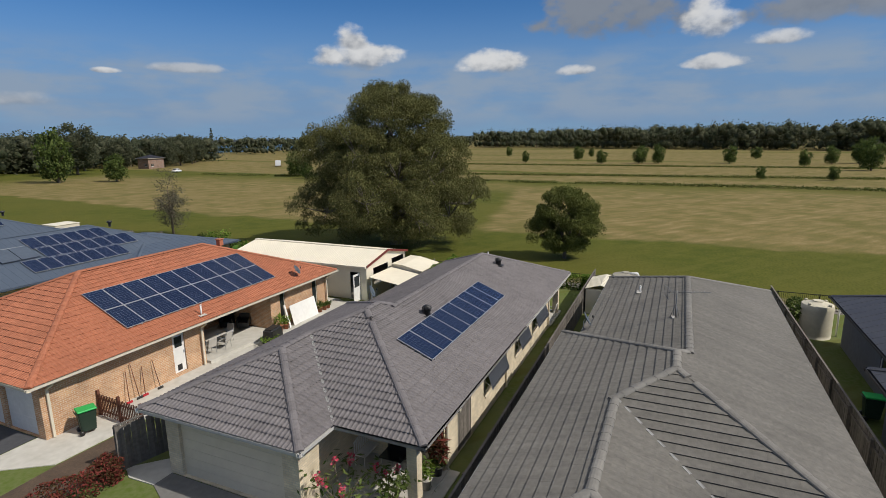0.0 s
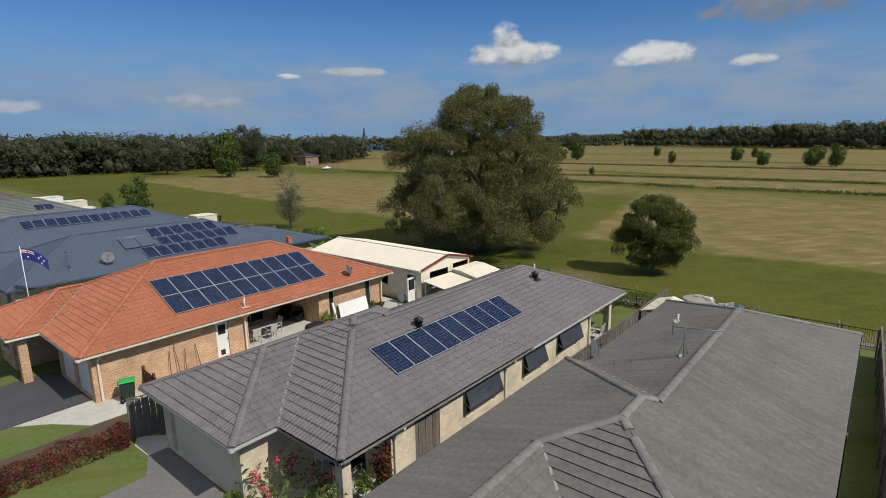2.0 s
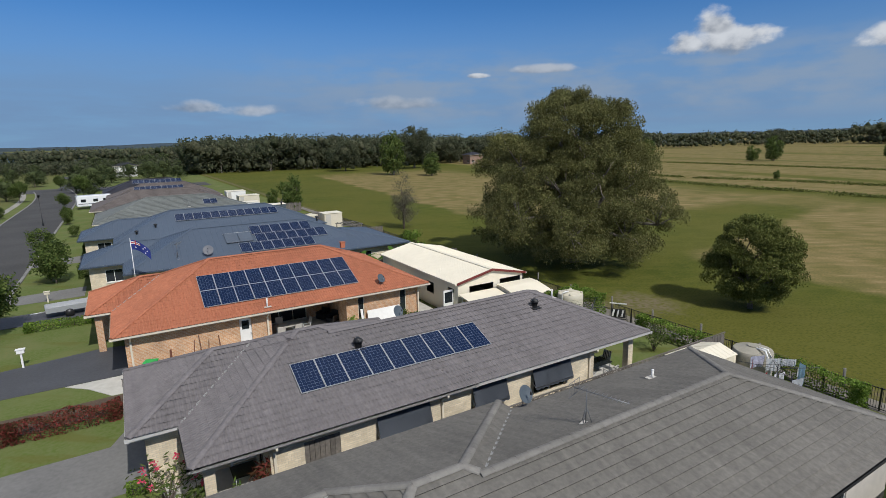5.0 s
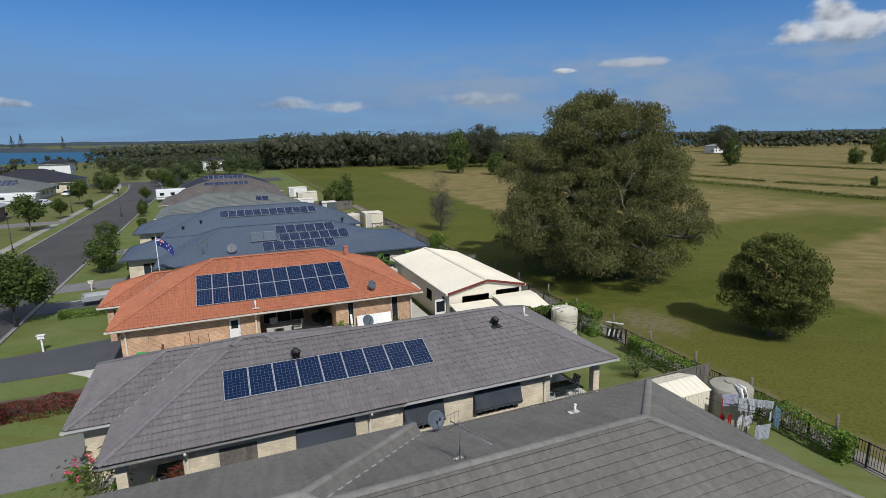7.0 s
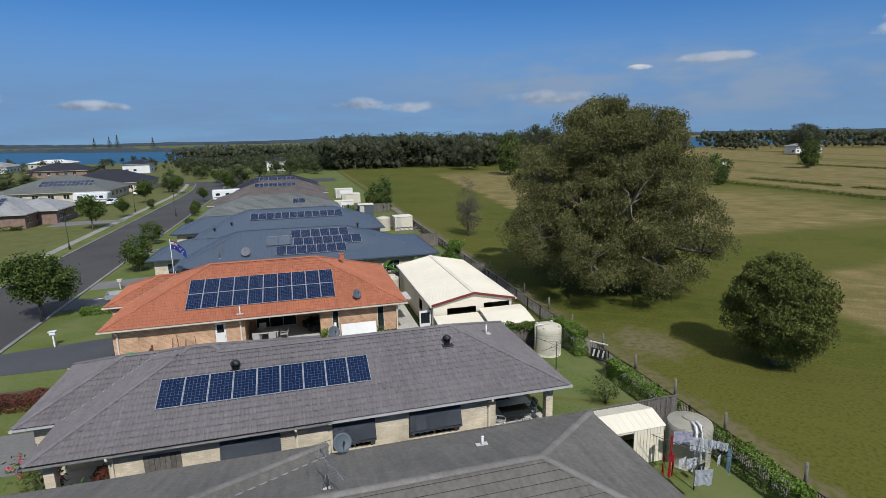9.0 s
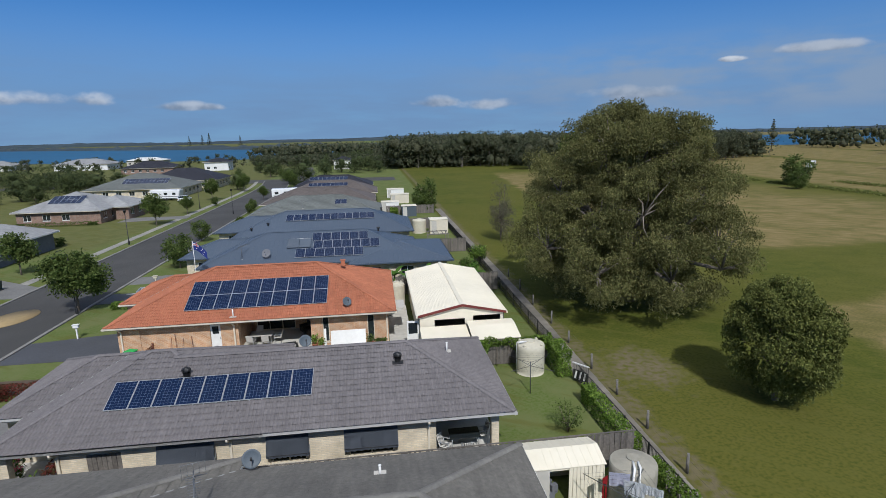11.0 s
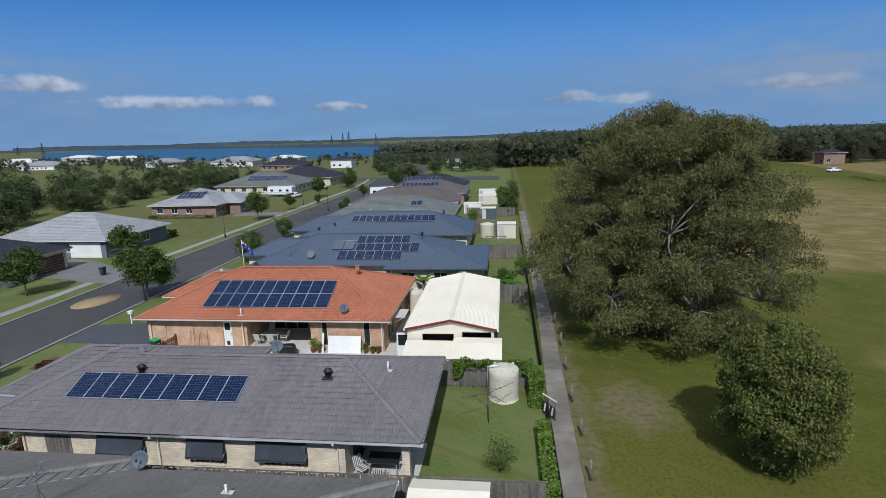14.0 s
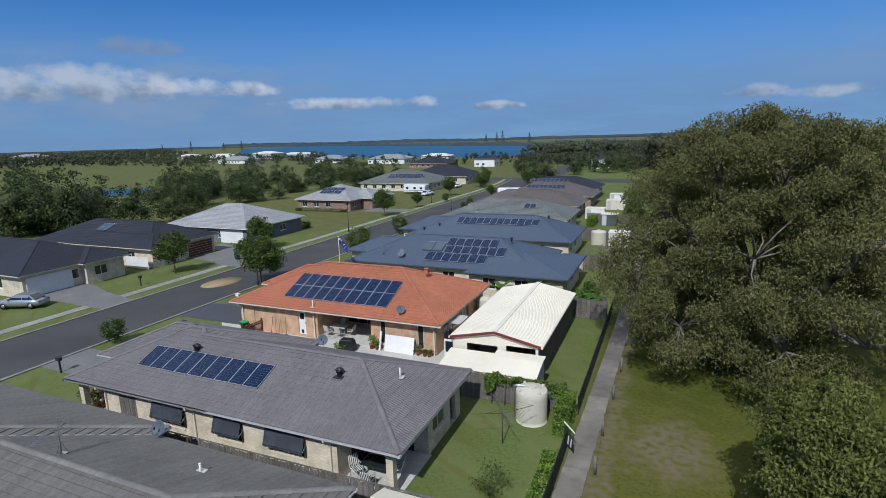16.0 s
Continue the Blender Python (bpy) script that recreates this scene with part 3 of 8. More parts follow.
    dry = math_("MULTIPLY", dry, math_("ADD", math_("MULTIPLY", patchy, 0.5), 0.5))
    dry = math_("MULTIPLY", dry, math_("ADD", math_("MULTIPLY", step(rows.outputs["Fac"], 0.1, 0.8), 0.10), 0.90))
    fine = noise_(5.0, 6)
    sv = n.new("ShaderNodeCombineXYZ")
    l.new(math_("MULTIPLY", math_("SUBTRACT", math_("MULTIPLY", X, 0.8), math_("MULTIPLY", Y, 0.6)), 0.20), sv.inputs[0])
    l.new(math_("MULTIPLY", math_("ADD", math_("MULTIPLY", X, 0.6), math_("MULTIPLY", Y, 0.8)), 0.95), sv.inputs[1])
    streak = noise_(1.0, 8, sv.outputs[0])
    mid = noise_(0.5, 5)
    big = noise_(0.05, 4)
    lush = blend(step(mid, 0.35, 0.65), (0.066, 0.080, 0.012), (0.091, 0.099, 0.016))
    lush = blend(step(big, 0.35, 0.65), lush, (0.106, 0.103, 0.020))
    lush = blend(math_("MULTIPLY", step(fine, 0.4, 0.72), 0.7), lush, (0.047, 0.060, 0.009))
    lush = blend(math_("MULTIPLY", step(noise_(1.6, 8), 0.56, 0.72), 0.45), lush, (0.122, 0.112, 0.030))
    lawn = math_("SUBTRACT", 1.0, step(X, 24.0, 24.7))
    patch_ = blend(step(noise_(0.35, 5), 0.4, 0.65), (0.088, 0.130, 0.028), (0.150, 0.160, 0.064))
    lush = blend(math_("MULTIPLY", lawn, 0.85), lush, blend(step(fine, 0.3, 0.7), patch_, (0.135, 0.160, 0.062)))
    over = math_("MULTIPLY", math_("SUBTRACT", 1.0, step(X, -30.0, -26.0)), step(math_("ADD", Y, math_("MULTIPLY", wob, 0.6)), 52, 66))
    lush = blend(math_("MULTIPLY", over, 0.75), lush, blend(step(mid, 0.35, 0.65), (0.098, 0.102, 0.034), (0.128, 0.122, 0.048)))
    straw = blend(step(fine, 0.3, 0.7), (0.252, 0.186, 0.082), (0.172, 0.137, 0.056))
    straw = blend(math_("MULTIPLY", step(streak, 0.46, 0.60), 0.6), straw, (0.142, 0.124, 0.046))
    straw = blend(math_("MULTIPLY", step(streak, 0.43, 0.33), 0.35), straw, (0.37, 0.275, 0.145))
    lush = blend(math_("MULTIPLY", step(streak, 0.52, 0.64), 0.5), lush, (0.104, 0.104, 0.022))
    col = blend(dry, lush, straw)
    # worn bare earth beside the path
    dx, dy = math_("SUBTRACT", X, 29.2), math_("MULTIPLY", math_("SUBTRACT", Y, 7.2), 0.8)
    dist = math_("SQRT", math_("ADD", math_("MULTIPLY", dx, dx), math_("MULTIPLY", dy, dy)))
    bare = math_("SUBTRACT", 1.0, step(math_("ADD", dist, math_("MULTIPLY", math_("SUBTRACT", noise_(0.9, 6), 0.5), 5.0)), 0.6, 3.4))
    strip = math_("MULTIPLY", step(X, 25.35, 25.75), math_("SUBTRACT", 1.0, step(math_("ADD", X, math_("MULTIPLY", math_("SUBTRACT", noise_(0.7, 5), 0.5), 2.2)), 26.3, 27.2)))
    bare = math_("MULTIPLY", math_("MAXIMUM", bare, math_("MULTIPLY", strip, 0.8)), step(noise_(2.5, 5), 0.3, 0.6))
    col = blend(math_("MULTIPLY", bare, 0.75), col, (0.17, 0.135, 0.095))
    l.new(col, p.inputs["Base Color"])
    p.inputs["Roughness"].default_value = 1.0
    p.inputs["Specular IOR Level"].default_value = 0.1
    b = n.new("ShaderNodeBump")
    b.inputs["Strength"].default_value, b.inputs["Distance"].default_value = 0.25, 0.05
    l.new(noise_(9.0, 8), b.inputs["Height"])
    l.new(b.outputs[0], p.inputs["Normal"])
    return m


M["grass"] = ground_mat()


def ground_sheet():
    xs = sorted(set([-4900, -2500, -900, -500] + list(range(-300, 420, 12)) + [500, 700, 1000, 2500, 4900]))
    verts = [(x, y, 0.0) for y in xs for x in xs]
    nx = len(xs)
    faces = [(j * nx + i, j * nx + i + 1, (j + 1) * nx + i + 1, (j + 1) * nx + i) for j in range(nx - 1) for i in range(nx - 1)]
    return tagged(raw("ground", verts, faces, M["grass"]), "mown green lawn and hay field with dry straw strips", "grass", kind="structure")


ground_sheet()


def slab(name, pts, z, material, label, category, thick=0.08):
    bm = bmesh.new()
    top = [bm.verts.new((x, y, z)) for x, y in pts]
    low = [bm.verts.new((x, y, z - thick)) for x, y in pts]
    bm.faces.new(top)
    for i in range(len(pts)):
        k = (i + 1) % len(pts)
        bm.faces.new((top[i], low[i], low[k], top[k]))
    bmesh.ops.recalc_face_normals(bm, faces=bm.faces[:])
    return tagged(part(name, bm, material), label, category, kind="structure")


def bend(y):
    return 0.0 if y < 130 else -0.0016 * (y - 130) ** 2


YS = [-120, -60, -20, 0, 20, 35] + list(range(45, 186, 8))


def strip(name, xa, xb, z, material, label, category, ys=YS, thick=0.1):
    return slab(name, [(xa + bend(y), y) for y in ys] + [(xb + bend(y), y) for y in ys[::-1]], z, material, label, category, thick)


strip("road", -14.9, -23.6, 0.02, M["asphalt"], "worn grey asphalt street between grass verges", "road")
M["kerb"] = mat("kerb_concrete", (0.24, 0.23, 0.21), (0.18, 0.175, 0.16), 0.9, 3, 0.5, 0.2, 0.3)
M["pavement"] = mat("pavement_concrete", (0.30, 0.285, 0.25), (0.23, 0.22, 0.195), 0.9, 3, 0.4, 0.2, 0.3)
strip("kerb", -14.6, -14.9, 0.10, M["kerb"], "low grey concrete kerb along the street", "kerb", thick=0.12)
strip("kerb", -23.6, -23.9, 0.10, M["kerb"], "low grey concrete kerb along the street", "kerb", thick=0.12)
strip("pavement", -25.9, -27.1, 0.035, M["pavement"], "narrow pale concrete pavement across the grass verge", "pavement", thick=0.06)
# side street at the far end
slab("road", [(-23, 184), (-11.5, 184), (-14, 226), (-20, 272), (-27.5, 272), (-21.3, 226)], 0.024, M["asphalt"], "grey asphalt street leading on past the junction", "road", 0.05)
slab("road", [(-120, 176), (-31, 174), (20, 168), (20, 184), (-31, 190), (-120, 188)], 0.026, M["asphalt"], "side street of grey asphalt at the far junction", "road", 0.05)
# painted island
bm = lathe([(0, 0.0), (1.0, 0.0), (1.0, 0.035), (0.0, 0.055)], 40)
bmesh.ops.transform(bm, matrix=pose(-20.1, 26.1, 0.02, 0, 0, -8) @ Matrix.Diagonal((1.75, 2.6, 1, 1)), verts=bm.verts[:])
M["ochre"] = mat("ochre_paving", (0.33, 0.24, 0.115), (0.27, 0.20, 0.10), 0.85, 4, 0.5, 0.15, 0.2)
tagged(part("traffic_island", bm, M["ochre"]), "flush oval of ochre paving in the middle of the street", "traffic island", kind="structure")

# path behind the gardens, cast in bays
path = tagged(new("footpath"), "narrow grey concrete path behind the garden fences", "path", kind="structure")
bay = bpy.data.meshes.new("path_bay")
bm = boxes((24.36, 25.56, 0, 1.98, -0.05, 0.03), bevel=0.006)
bm.to_mesh(bay)
bm.free()
M["path"] = mat("path_concrete", (0.205, 0.186, 0.155), (0.14, 0.126, 0.104), 0.9, 1.2, 0.35, 0.3, 0.3, 70, objrand=0.08)
bay.materials.append(M["path"])
for i in range(55):
    ob = new("path_bay", bay)
    ob.parent = path
    ob.location = (0.02 * min(-22 + 2 * i, 24), -22 + 2 * i, 0)

# drives and paved yards
for pts, z, mm, lab in (
    ([(-14.6, 2.6), (-5.45, 2.6), (-5.45, 7.9), (-6.2, 7.9), (-6.8, 6.6), (-14.6, 6.4)], 0.030, "drive_grey", "grey concrete driveway in front of the garage"),
    ([(-14.6, 15.1), (-5.95, 15.1), (-5.95, 20.3), (-7.4, 20.6), (-14.6, 19.2)], 0.030, "drive_dark", "dark sealed driveway of the orange brick house"),
    ([(-14.6, 36.2), (-9, 36.4), (-9, 40.2), (-14.6, 39.4)], 0.03, "drive_grey", "grey driveway between lawns"),
    ([(-15, 53.2), (-9.5, 53.4), (-9.5, 57.8), (-15, 56.6)], 0.03, "drive_grey", "grey driveway between lawns"),
    ([(-37.2, 14.0), (-31.5, 14.4), (-23.9, 14.0), (-23.9, 17.4), (-29.9, 18.7), (-35.4, 20.7), (-37.2, 20.6)], 0.05, "drive_grey", "wide grey paved driveway"),
    ([(-35.2, 35.3), (-31.3, 34.7), (-27.4, 33.1), (-23.9, 33.0), (-23.9, 37.0), (-33.9, 43.6), (-39.5, 45.6), (-39.5, 41.5), (-35.2, 41.0)], 0.05, "drive_grey", "wide grey paved driveway"),
    ([(-37.4, 86), (-25.2, 88), (-25.5, 91.5), (-37.4, 92)], 0.05, "drive_grey", "wide grey paved driveway"),
):
    slab("driveway", pts, z, M[mm], lab, "driveway", 0.06)
slab("paving", [(-5.9, 9.75), (-4.6, 8.5), (-4.6, 7.9), (-6.2, 7.9), (-6.25, 9.1)], 0.034, M["paving"], "pale concrete path beside the garage", "paving", 0.05)
slab("paving", [(-7.9, 14.0), (-6.8, 12.4), (-4.5, 12.3), (2.0, 12.3), (14.4, 12.3), (14.4, 14.5), (-5.9, 14.5), (-5.9, 15.0), (-9.0, 15.0)], 0.034, M["paving"], "pale concrete path along the orange brick house", "paving", 0.05)
slab("paving", [(13.0, 14.5), (14.7, 14.5), (14.7, 25.5), (13.0, 25.5)], 0.036, M["paving"], "pale concrete path between house and shed", "paving", 0.05)
slab("paving", [(-5.0, -1.7), (-1.4, -1.7), (-1.4, 2.05), (-5.0, 2.05)], 0.05, M["paving"], "pale porch paving", "paving", 0.06)


M["mulch"] = mat("bark_mulch", (0.10, 0.065, 0.042), (0.065, 0.045, 0.032), 1.0, 12, 1, 0.25, 0.6, 40)
slab("garden_bed", [(-12.5, 10.1), (-6.2, 10.1), (-4.9, 11.2), (-4.7, 12.2), (-6.8, 12.3), (-9.0, 12.2), (-12.5, 12.3)], 0.02, M["mulch"], "bare brown garden bed along the red hedge", "garden bed", 0.04)


# ---- walls, windows, doors ----
def wall(house, axis, at, a, b, z0, z1, material, openings=(), thick=0.23, out=1):
    """A wall along x or y at that line; openings (a, b, z0, z1) go through it."""
    cuts = sorted(set([a, b] + [v for o in openings for v in o[:2]]))
    spec = []
    for u, v in zip(cuts, cuts[1:]):
        mid = (u + v) / 2
        holes = sorted([(o[2], o[3]) for o in openings if o[0] < mid < o[1]])
        z = z0
        for h0, h1 in holes + [(z1, z1)]:
            if h0 - z > 0.01:
                spec.append((u, v, z, h0))
            z = max(z, h1)
    lo, hi = (at, at + thick) if out < 0 else (at - thick, at)
    bm = boxes(*[(u, v, lo, hi, p, q) if axis == "x" else (lo, hi, u, v, p, q) for u, v, p, q in spec])
    bmesh.ops.remove_doubles(bm, verts=bm.verts[:], dist=0.0005)
    return part("wall", bm, material, house)


def place(axis, at, out, u, w, z):
    """A point from distance along the wall, distance out of it, and height."""
    return (u, at + out * w, z) if axis == "x" else (at + out * w, u, z)


def obox(axis, at, out, u0, u1, w0, w1, z0, z1):
    p, q = place(axis, at, out, u0, w0, z0), place(axis, at, out, u1, w1, z1)
    return (min(p[0], q[0]), max(p[0], q[0]), min(p[1], q[1]), max(p[1], q[1]), z0, z1)


def window(house, axis, at, out, a, b, z0, z1, frame_mat, bars=1):
    f = 0.05
    win = part("window", boxes(obox(axis, at, out, a, b, -0.10, -0.04, z0, z0 + f), obox(axis, at, out, a, b, -0.10, -0.04, z1 - f, z1),
                               obox(axis, at, out, a, a + f, -0.10, -0.04, z0, z1), obox(axis, at, out, b - f, b, -0.10, -0.04, z0, z1),
                               *[obox(axis, at, out, a + (b - a) * (i + 1) / (bars + 1) - 0.025, a + (b - a) * (i + 1) / (bars + 1) + 0.025, -0.10, -0.04, z0, z1) for i in range(bars)]), frame_mat, house)
    part("pane", boxes(obox(axis, at, out, a + f, b - f, -0.075, -0.065, z0 + f, z1 - f)), M["glass"], win)
    part("sill", boxes(obox(axis, at, out, a - 0.04, b + 0.04, -0.10, 0.05, z0 - 0.07, z0 - 0.003)), frame_mat, win)
    return win


def roller_door(house, axis, at, out, a, b, z1, material):
    """A garage door of horizontal ribbed panels, set back in its opening."""
    spec = []
    n = 6
    for i in range(n):
        spec.append(obox(axis, at, out, a, b, -0.16, -0.125, z1 * i / n + 0.004, z1 * (i + 1) / n - 0.004))
    spec.append(obox(axis, at, out, a, b, -0.18, -0.15, 0, z1))
    d = part("garage_door", boxes(spec[-1]), material, house, "ribbed steel garage door")
    for q in spec[:-1]:
        part("door_panel", boxes(q), material, d)
    return d


def downpipe(house, x, y, z, material, dx=0.0, dy=0.0):
    pipe = part("downpipe", boxes((x - 0.052, x + 0.052, y - 0.04, y + 0.04, 0.05, z - 0.38), bevel=0.012), material, house)
    part("elbow", tube([(x + dx, y + dy, z - 0.06), (x + dx, y + dy, z - 0.16), (x, y, z - 0.40)], 0.05), material, pipe)
    return pipe


def soffit(house, rects, z, material):
    bm = boxes(*[(x0 + 0.01, x1 - 0.01, y0 + 0.01, y1 - 0.01, z - 0.17 - 0.012 * i, z - 0.15 - 0.012 * i) for i, (x0, x1, y0, y1) in enumerate(rects)])
    return part("soffit", bm, material, house)


# ---- house with the row of nine panels ----
house_a = empty("house", 0, 0, label="low cream brick house with grey tiled hip roof", category="house")
RA = [(-4.2, 18.3, -1.68, 7.5), (-4.2, 7.0, -1.68, 8.5), (-5.9, 3.6, 1.6, 8.5)]
tiled_roof(house_a, RA, 2.68, 0.414, M["tile_grey"], M["tile_grey"], lift=0.047, seed=3, loose=lambda x, y, d: d[1] > 0.5 and -4 < x < 3 and -2 < y < 3)
valley(house_a, (-4.15, 1.65, 2.70), (-0.8, 5.0, 4.09))
gutters(house_a, RA, 2.68, M["gutter_grey"])
soffit(house_a, RA, 2.68, M["soffit"])
BC = M["brick_cream"]
wall(house_a, "x", -1.18, -1.6, 14.7, 0, 2.5, BC, [(-0.35, 1.05, 0.05, 2.1), (2.75, 4.75, 0.9, 2.15), (7.3, 8.8, 0.9, 2.15), (10.7, 12.75, 0.9, 2.15)], out=-1)
wall(house_a, "y", -1.6, -0.95, 2.1, 0, 2.5, BC, [(0.2, 1.15, 0.05, 2.1)], out=-1)
wall(house_a, "x", 2.1, -5.17, -1.6, 0, 2.5, BC, out=-1)
wall(house_a, "y", -5.4, 2.1, 7.98, 0, 2.5, BC, [(2.75, 7.35, 0.03, 2.2)], out=-1)
wall(house_a, "x", 7.98, -5.17, 6.5, 0, 2.5, BC, [(1, 2.5, 1.0, 2.1)], out=1)
wall(house_a, "y", 6.5, 7.0, 7.75, 0, 2.5, BC, out=1)
wall(house_a, "x", 7.0, 6.5, 17.75, 0, 2.5, BC, [(9, 10.5, 1.0, 2.1)], out=1)
wall(house_a, "y", 17.75, 2.5, 6.77, 0, 2.5, BC, [(3.1, 4.6, 0.9, 2.1), (5.5, 6.3, 0.05, 2.1)], out=1)
wall(house_a, "x", 2.5, 14.7, 17.52, 0, 2.5, BC, [(15.1, 16.9, 0.05, 2.1)], out=-1)
wall(house_a, "y", 14.7, -0.95, 2.5, 0, 2.5, BC, [(0.0, 1.8, 0.05, 2.1)], out=1)
for x, y in ((-3.62, -1.1), (17.5, -1.05)):
    part("pier", boxes((x - 0.18, x + 0.18, y - 0.12, y + 0.24, 0, 2.5)), BC, house_a)
roller_door(house_a, "y", -5.4, -1, 2.75, 7.35, 2.2, M["garage_door"])
for a, b in ((2.75, 4.75), (7.3, 8.8), (10.7, 12.75)):
    window(house_a, "x", -1.18, -1, a, b, 0.9, 2.15, M["cream"])
window(house_a, "y", 17.75, 1, 3.1, 4.6, 0.9, 2.1, M["cream"])
window(house_a, "x", 2.5, -1, 15.1, 16.9, 0.1, 2.1, M["black"], 2)
window(house_a, "y", 14.7, 1, 0.0, 1.8, 0.1, 2.1, M["black"])
window(house_a, "y", -1.6, -1, 0.2, 1.15, 0.08, 2.1, M["black"], 0)
part("floor", boxes((-5.05, 17.6, -1.02, 6.9, 0.0, 0.06), (-3.7, -1.4, -1.3, 2.1, 0.0, 0.09), (14.8, 17.9, -1.3, 2.5, 0.0, 0.09)), M["paving"], house_a)
for x in (-1.45, 5.6, 14.35):
    downpipe(house_a, x, -1.24, 2.62, M["cream"], 0, -0.5)
# side door of weathered boards
gate = part("door", boxes((-0.35, 1.05, -1.12, -1.09, 0.06, 2.08)), M["timber"], house_a, "weathered timber board door")
for i in range(7):
    part("board", boxes((-0.35 + i * 0.2, -0.35 + i * 0.2 + 0.185, -1.16 - 0.006 * (i % 2), -1.121, 0.06, 2.08)), M["timber"], gate)


def awning(a, b, drop=0.9):
    """A canvas window awning hung from the wall head and held off it by two arms."""
    aw = empty("window_awning", (a + b) / 2, -1.2, label="charcoal canvas awning rolled down over a window", category="awning", group="window awnings")
    w = (b - a) / 2
    bm = bmesh.new()
    n = 16
    top, low, hem = [], [], []
    for i in range(n + 1):
        x = -w + 2 * w * i / n
        sag = 0.015 * math.sin(math.pi * i / n)
        top.append(bm.verts.new((x, -0.06, 2.36)))
        low.append(bm.verts.new((x, -0.36 + sag, 2.36 - drop)))
        hem.append(bm.verts.new((x, -0.37 + sag, 2.36 - drop - (0.14 if i % 2 else 0.09))))
    for i in range(n):
        bm.faces.new((top[i], top[i + 1], low[i + 1], low[i]))
        bm.faces.new((low[i], low[i + 1], hem[i + 1], hem[i]))
    bmesh.ops.solidify(bm, geom=bm.faces[:], thickness=0.006)
    part("canvas", bm, M["awning"], aw)
    part("roller", tube([(-w - 0.03, -0.06, 2.38), (w + 0.03, -0.06, 2.38)], 0.05), M["dark"], aw)
    for x in (-w, w):
        part("arm", tube([(x, -0.02, 1.7), (x, -0.36, 2.36 - drop)], 0.012, sides=5), M["alu"], aw)
    part("rail", tube([(-w, -0.365, 2.36 - drop), (w, -0.365, 2.36 - drop)], 0.016, sides=6), M["dark"], aw)


for a, b in ((2.55, 4.95), (7.12, 8.97), (10.52, 12.93)):
    awning(a, b)

# ---- orange house ----
house_b = empty("house", 0, 0, label="orange brick house with terracotta tiled hip roof", category="house")
RB = [(-6.5, 13.5, 13.9, 26.0), (-7.9, 2.0, 19.6, 26.0)]
tiled_roof(house_b, RB, 2.63, 0.425, M["tile_orange"], M["tile_orange"], lift=0.036, seed=4, loose=lambda x, y, d: d[1] > 0.5 and -6 < x < 1 and y < 17)
valley(house_b, (-6.45, 19.65, 2.65), (-3.35, 22.75, 3.97), 0.04)
gutters(house_b, RB, 2.63, M["cream"])
soffit(house_b, RB, 2.63, M["soffit"])
BO = M["brick_orange"]
wall(house_b, "x", 14.5, -5.9, 2.2, 0, 2.45, BO, [(0.25, 0.98, 0.2, 2.25)], out=-1)
wall(house_b, "x", 14.5, 7.3, 12.95, 0, 2.45, BO, [(8.15, 8.62, 0.4, 2.3), (11.4, 11.92, 0.4, 2.3)], out=-1)
wall(house_b, "y", 2.2, 14.73, 18.4, 0, 2.45, BO, out=1)
wall(house_b, "y", 7.3, 14.73, 18.4, 0, 2.45, BO, out=-1)
wall(house_b, "x", 18.4, 2.2, 7.3, 0, 2.45, BO, [(2.6, 5.6, 0.2, 2.25)], out=-1)
wall(house_b, "y", 12.95, 14.73, 25.4, 0, 2.45, BO, [(16, 18, 0.2, 2.2), (20, 21.6, 0.9, 2.1)], out=1)
wall(house_b, "x", 25.4, -7.3, 12.72, 0, 2.45, BO, [(1, 2.6, 0.9, 2.1)], out=1)
wall(house_b, "y", -5.9, 14.73, 19.7, 0, 2.45, BO, [(14.95, 17.05, 0.03, 2.15), (17.3, 19.4, 0.03, 2.15)], out=-1)
wall(house_b, "y", -5.3, 19.7, 22.4, 0, 2.45, BO, [(20.4, 21.3, 0.05, 2.1)], out=-1)
wall(house_b, "x", 22.4, -7.3, -5.3, 0, 2.45, BO, out=-1)
wall(house_b, "y", -7.3, 22.63, 25.17, 0, 2.45, BO, [(23.2, 24.8, 0.8, 2.1)], out=-1)
part("pier", boxes((-7.5, -7.1, 19.9, 20.35, 0, 2.45)), BO, house_b)
part("pier", boxes((-5.92, -4.45, 14.44, 14.497, 0, 2.45)), BO, house_b)
for a, b in ((14.95, 17.05), (17.3, 19.4)):
    roller_door(house_b, "y", -5.9, -1, a, b, 2.15, M["white"])
window(house_b, "x", 14.5, -1, 8.15, 8.62, 0.4, 2.3, M["cream"], 0)
window(house_b, "x", 14.5, -1, 11.4, 11.92, 0.4, 2.3, M["cream"], 0)
window(house_b, "x", 18.4, -1, 2.6, 5.6, 0.22, 2.25, M["cream"], 2)
window(house_b, "y", 12.95, 1, 16, 18, 0.22, 2.2, M["cream"], 1)
window(house_b, "y", 12.95, 1, 20, 21.6, 0.9, 2.1, M["cream"], 1)
window(house_b, "y", -7.3, -1, 23.2, 24.8, 0.8, 2.1, M["cream"], 1)
part("floor", boxes((-5.2, 12.8, 14.56, 25.3, 0.0, 0.18), (2.2, 7.3, 14.2, 18.4, 0.0, 0.20)), M["paving"], house_b)
door = part("door", boxes((0.27, 0.96, 14.56, 14.61, 0.21, 2.24)), M["white"], house_b, "white door with a square pane and a pet flap")
part("pane", boxes((0.40, 0.83, 14.545, 14.56, 1.55, 2.10)), M["glass"], door)
part("pet_flap", boxes((0.46, 0.72, 14.54, 14.56, 0.32, 0.62)), M["black"], door)
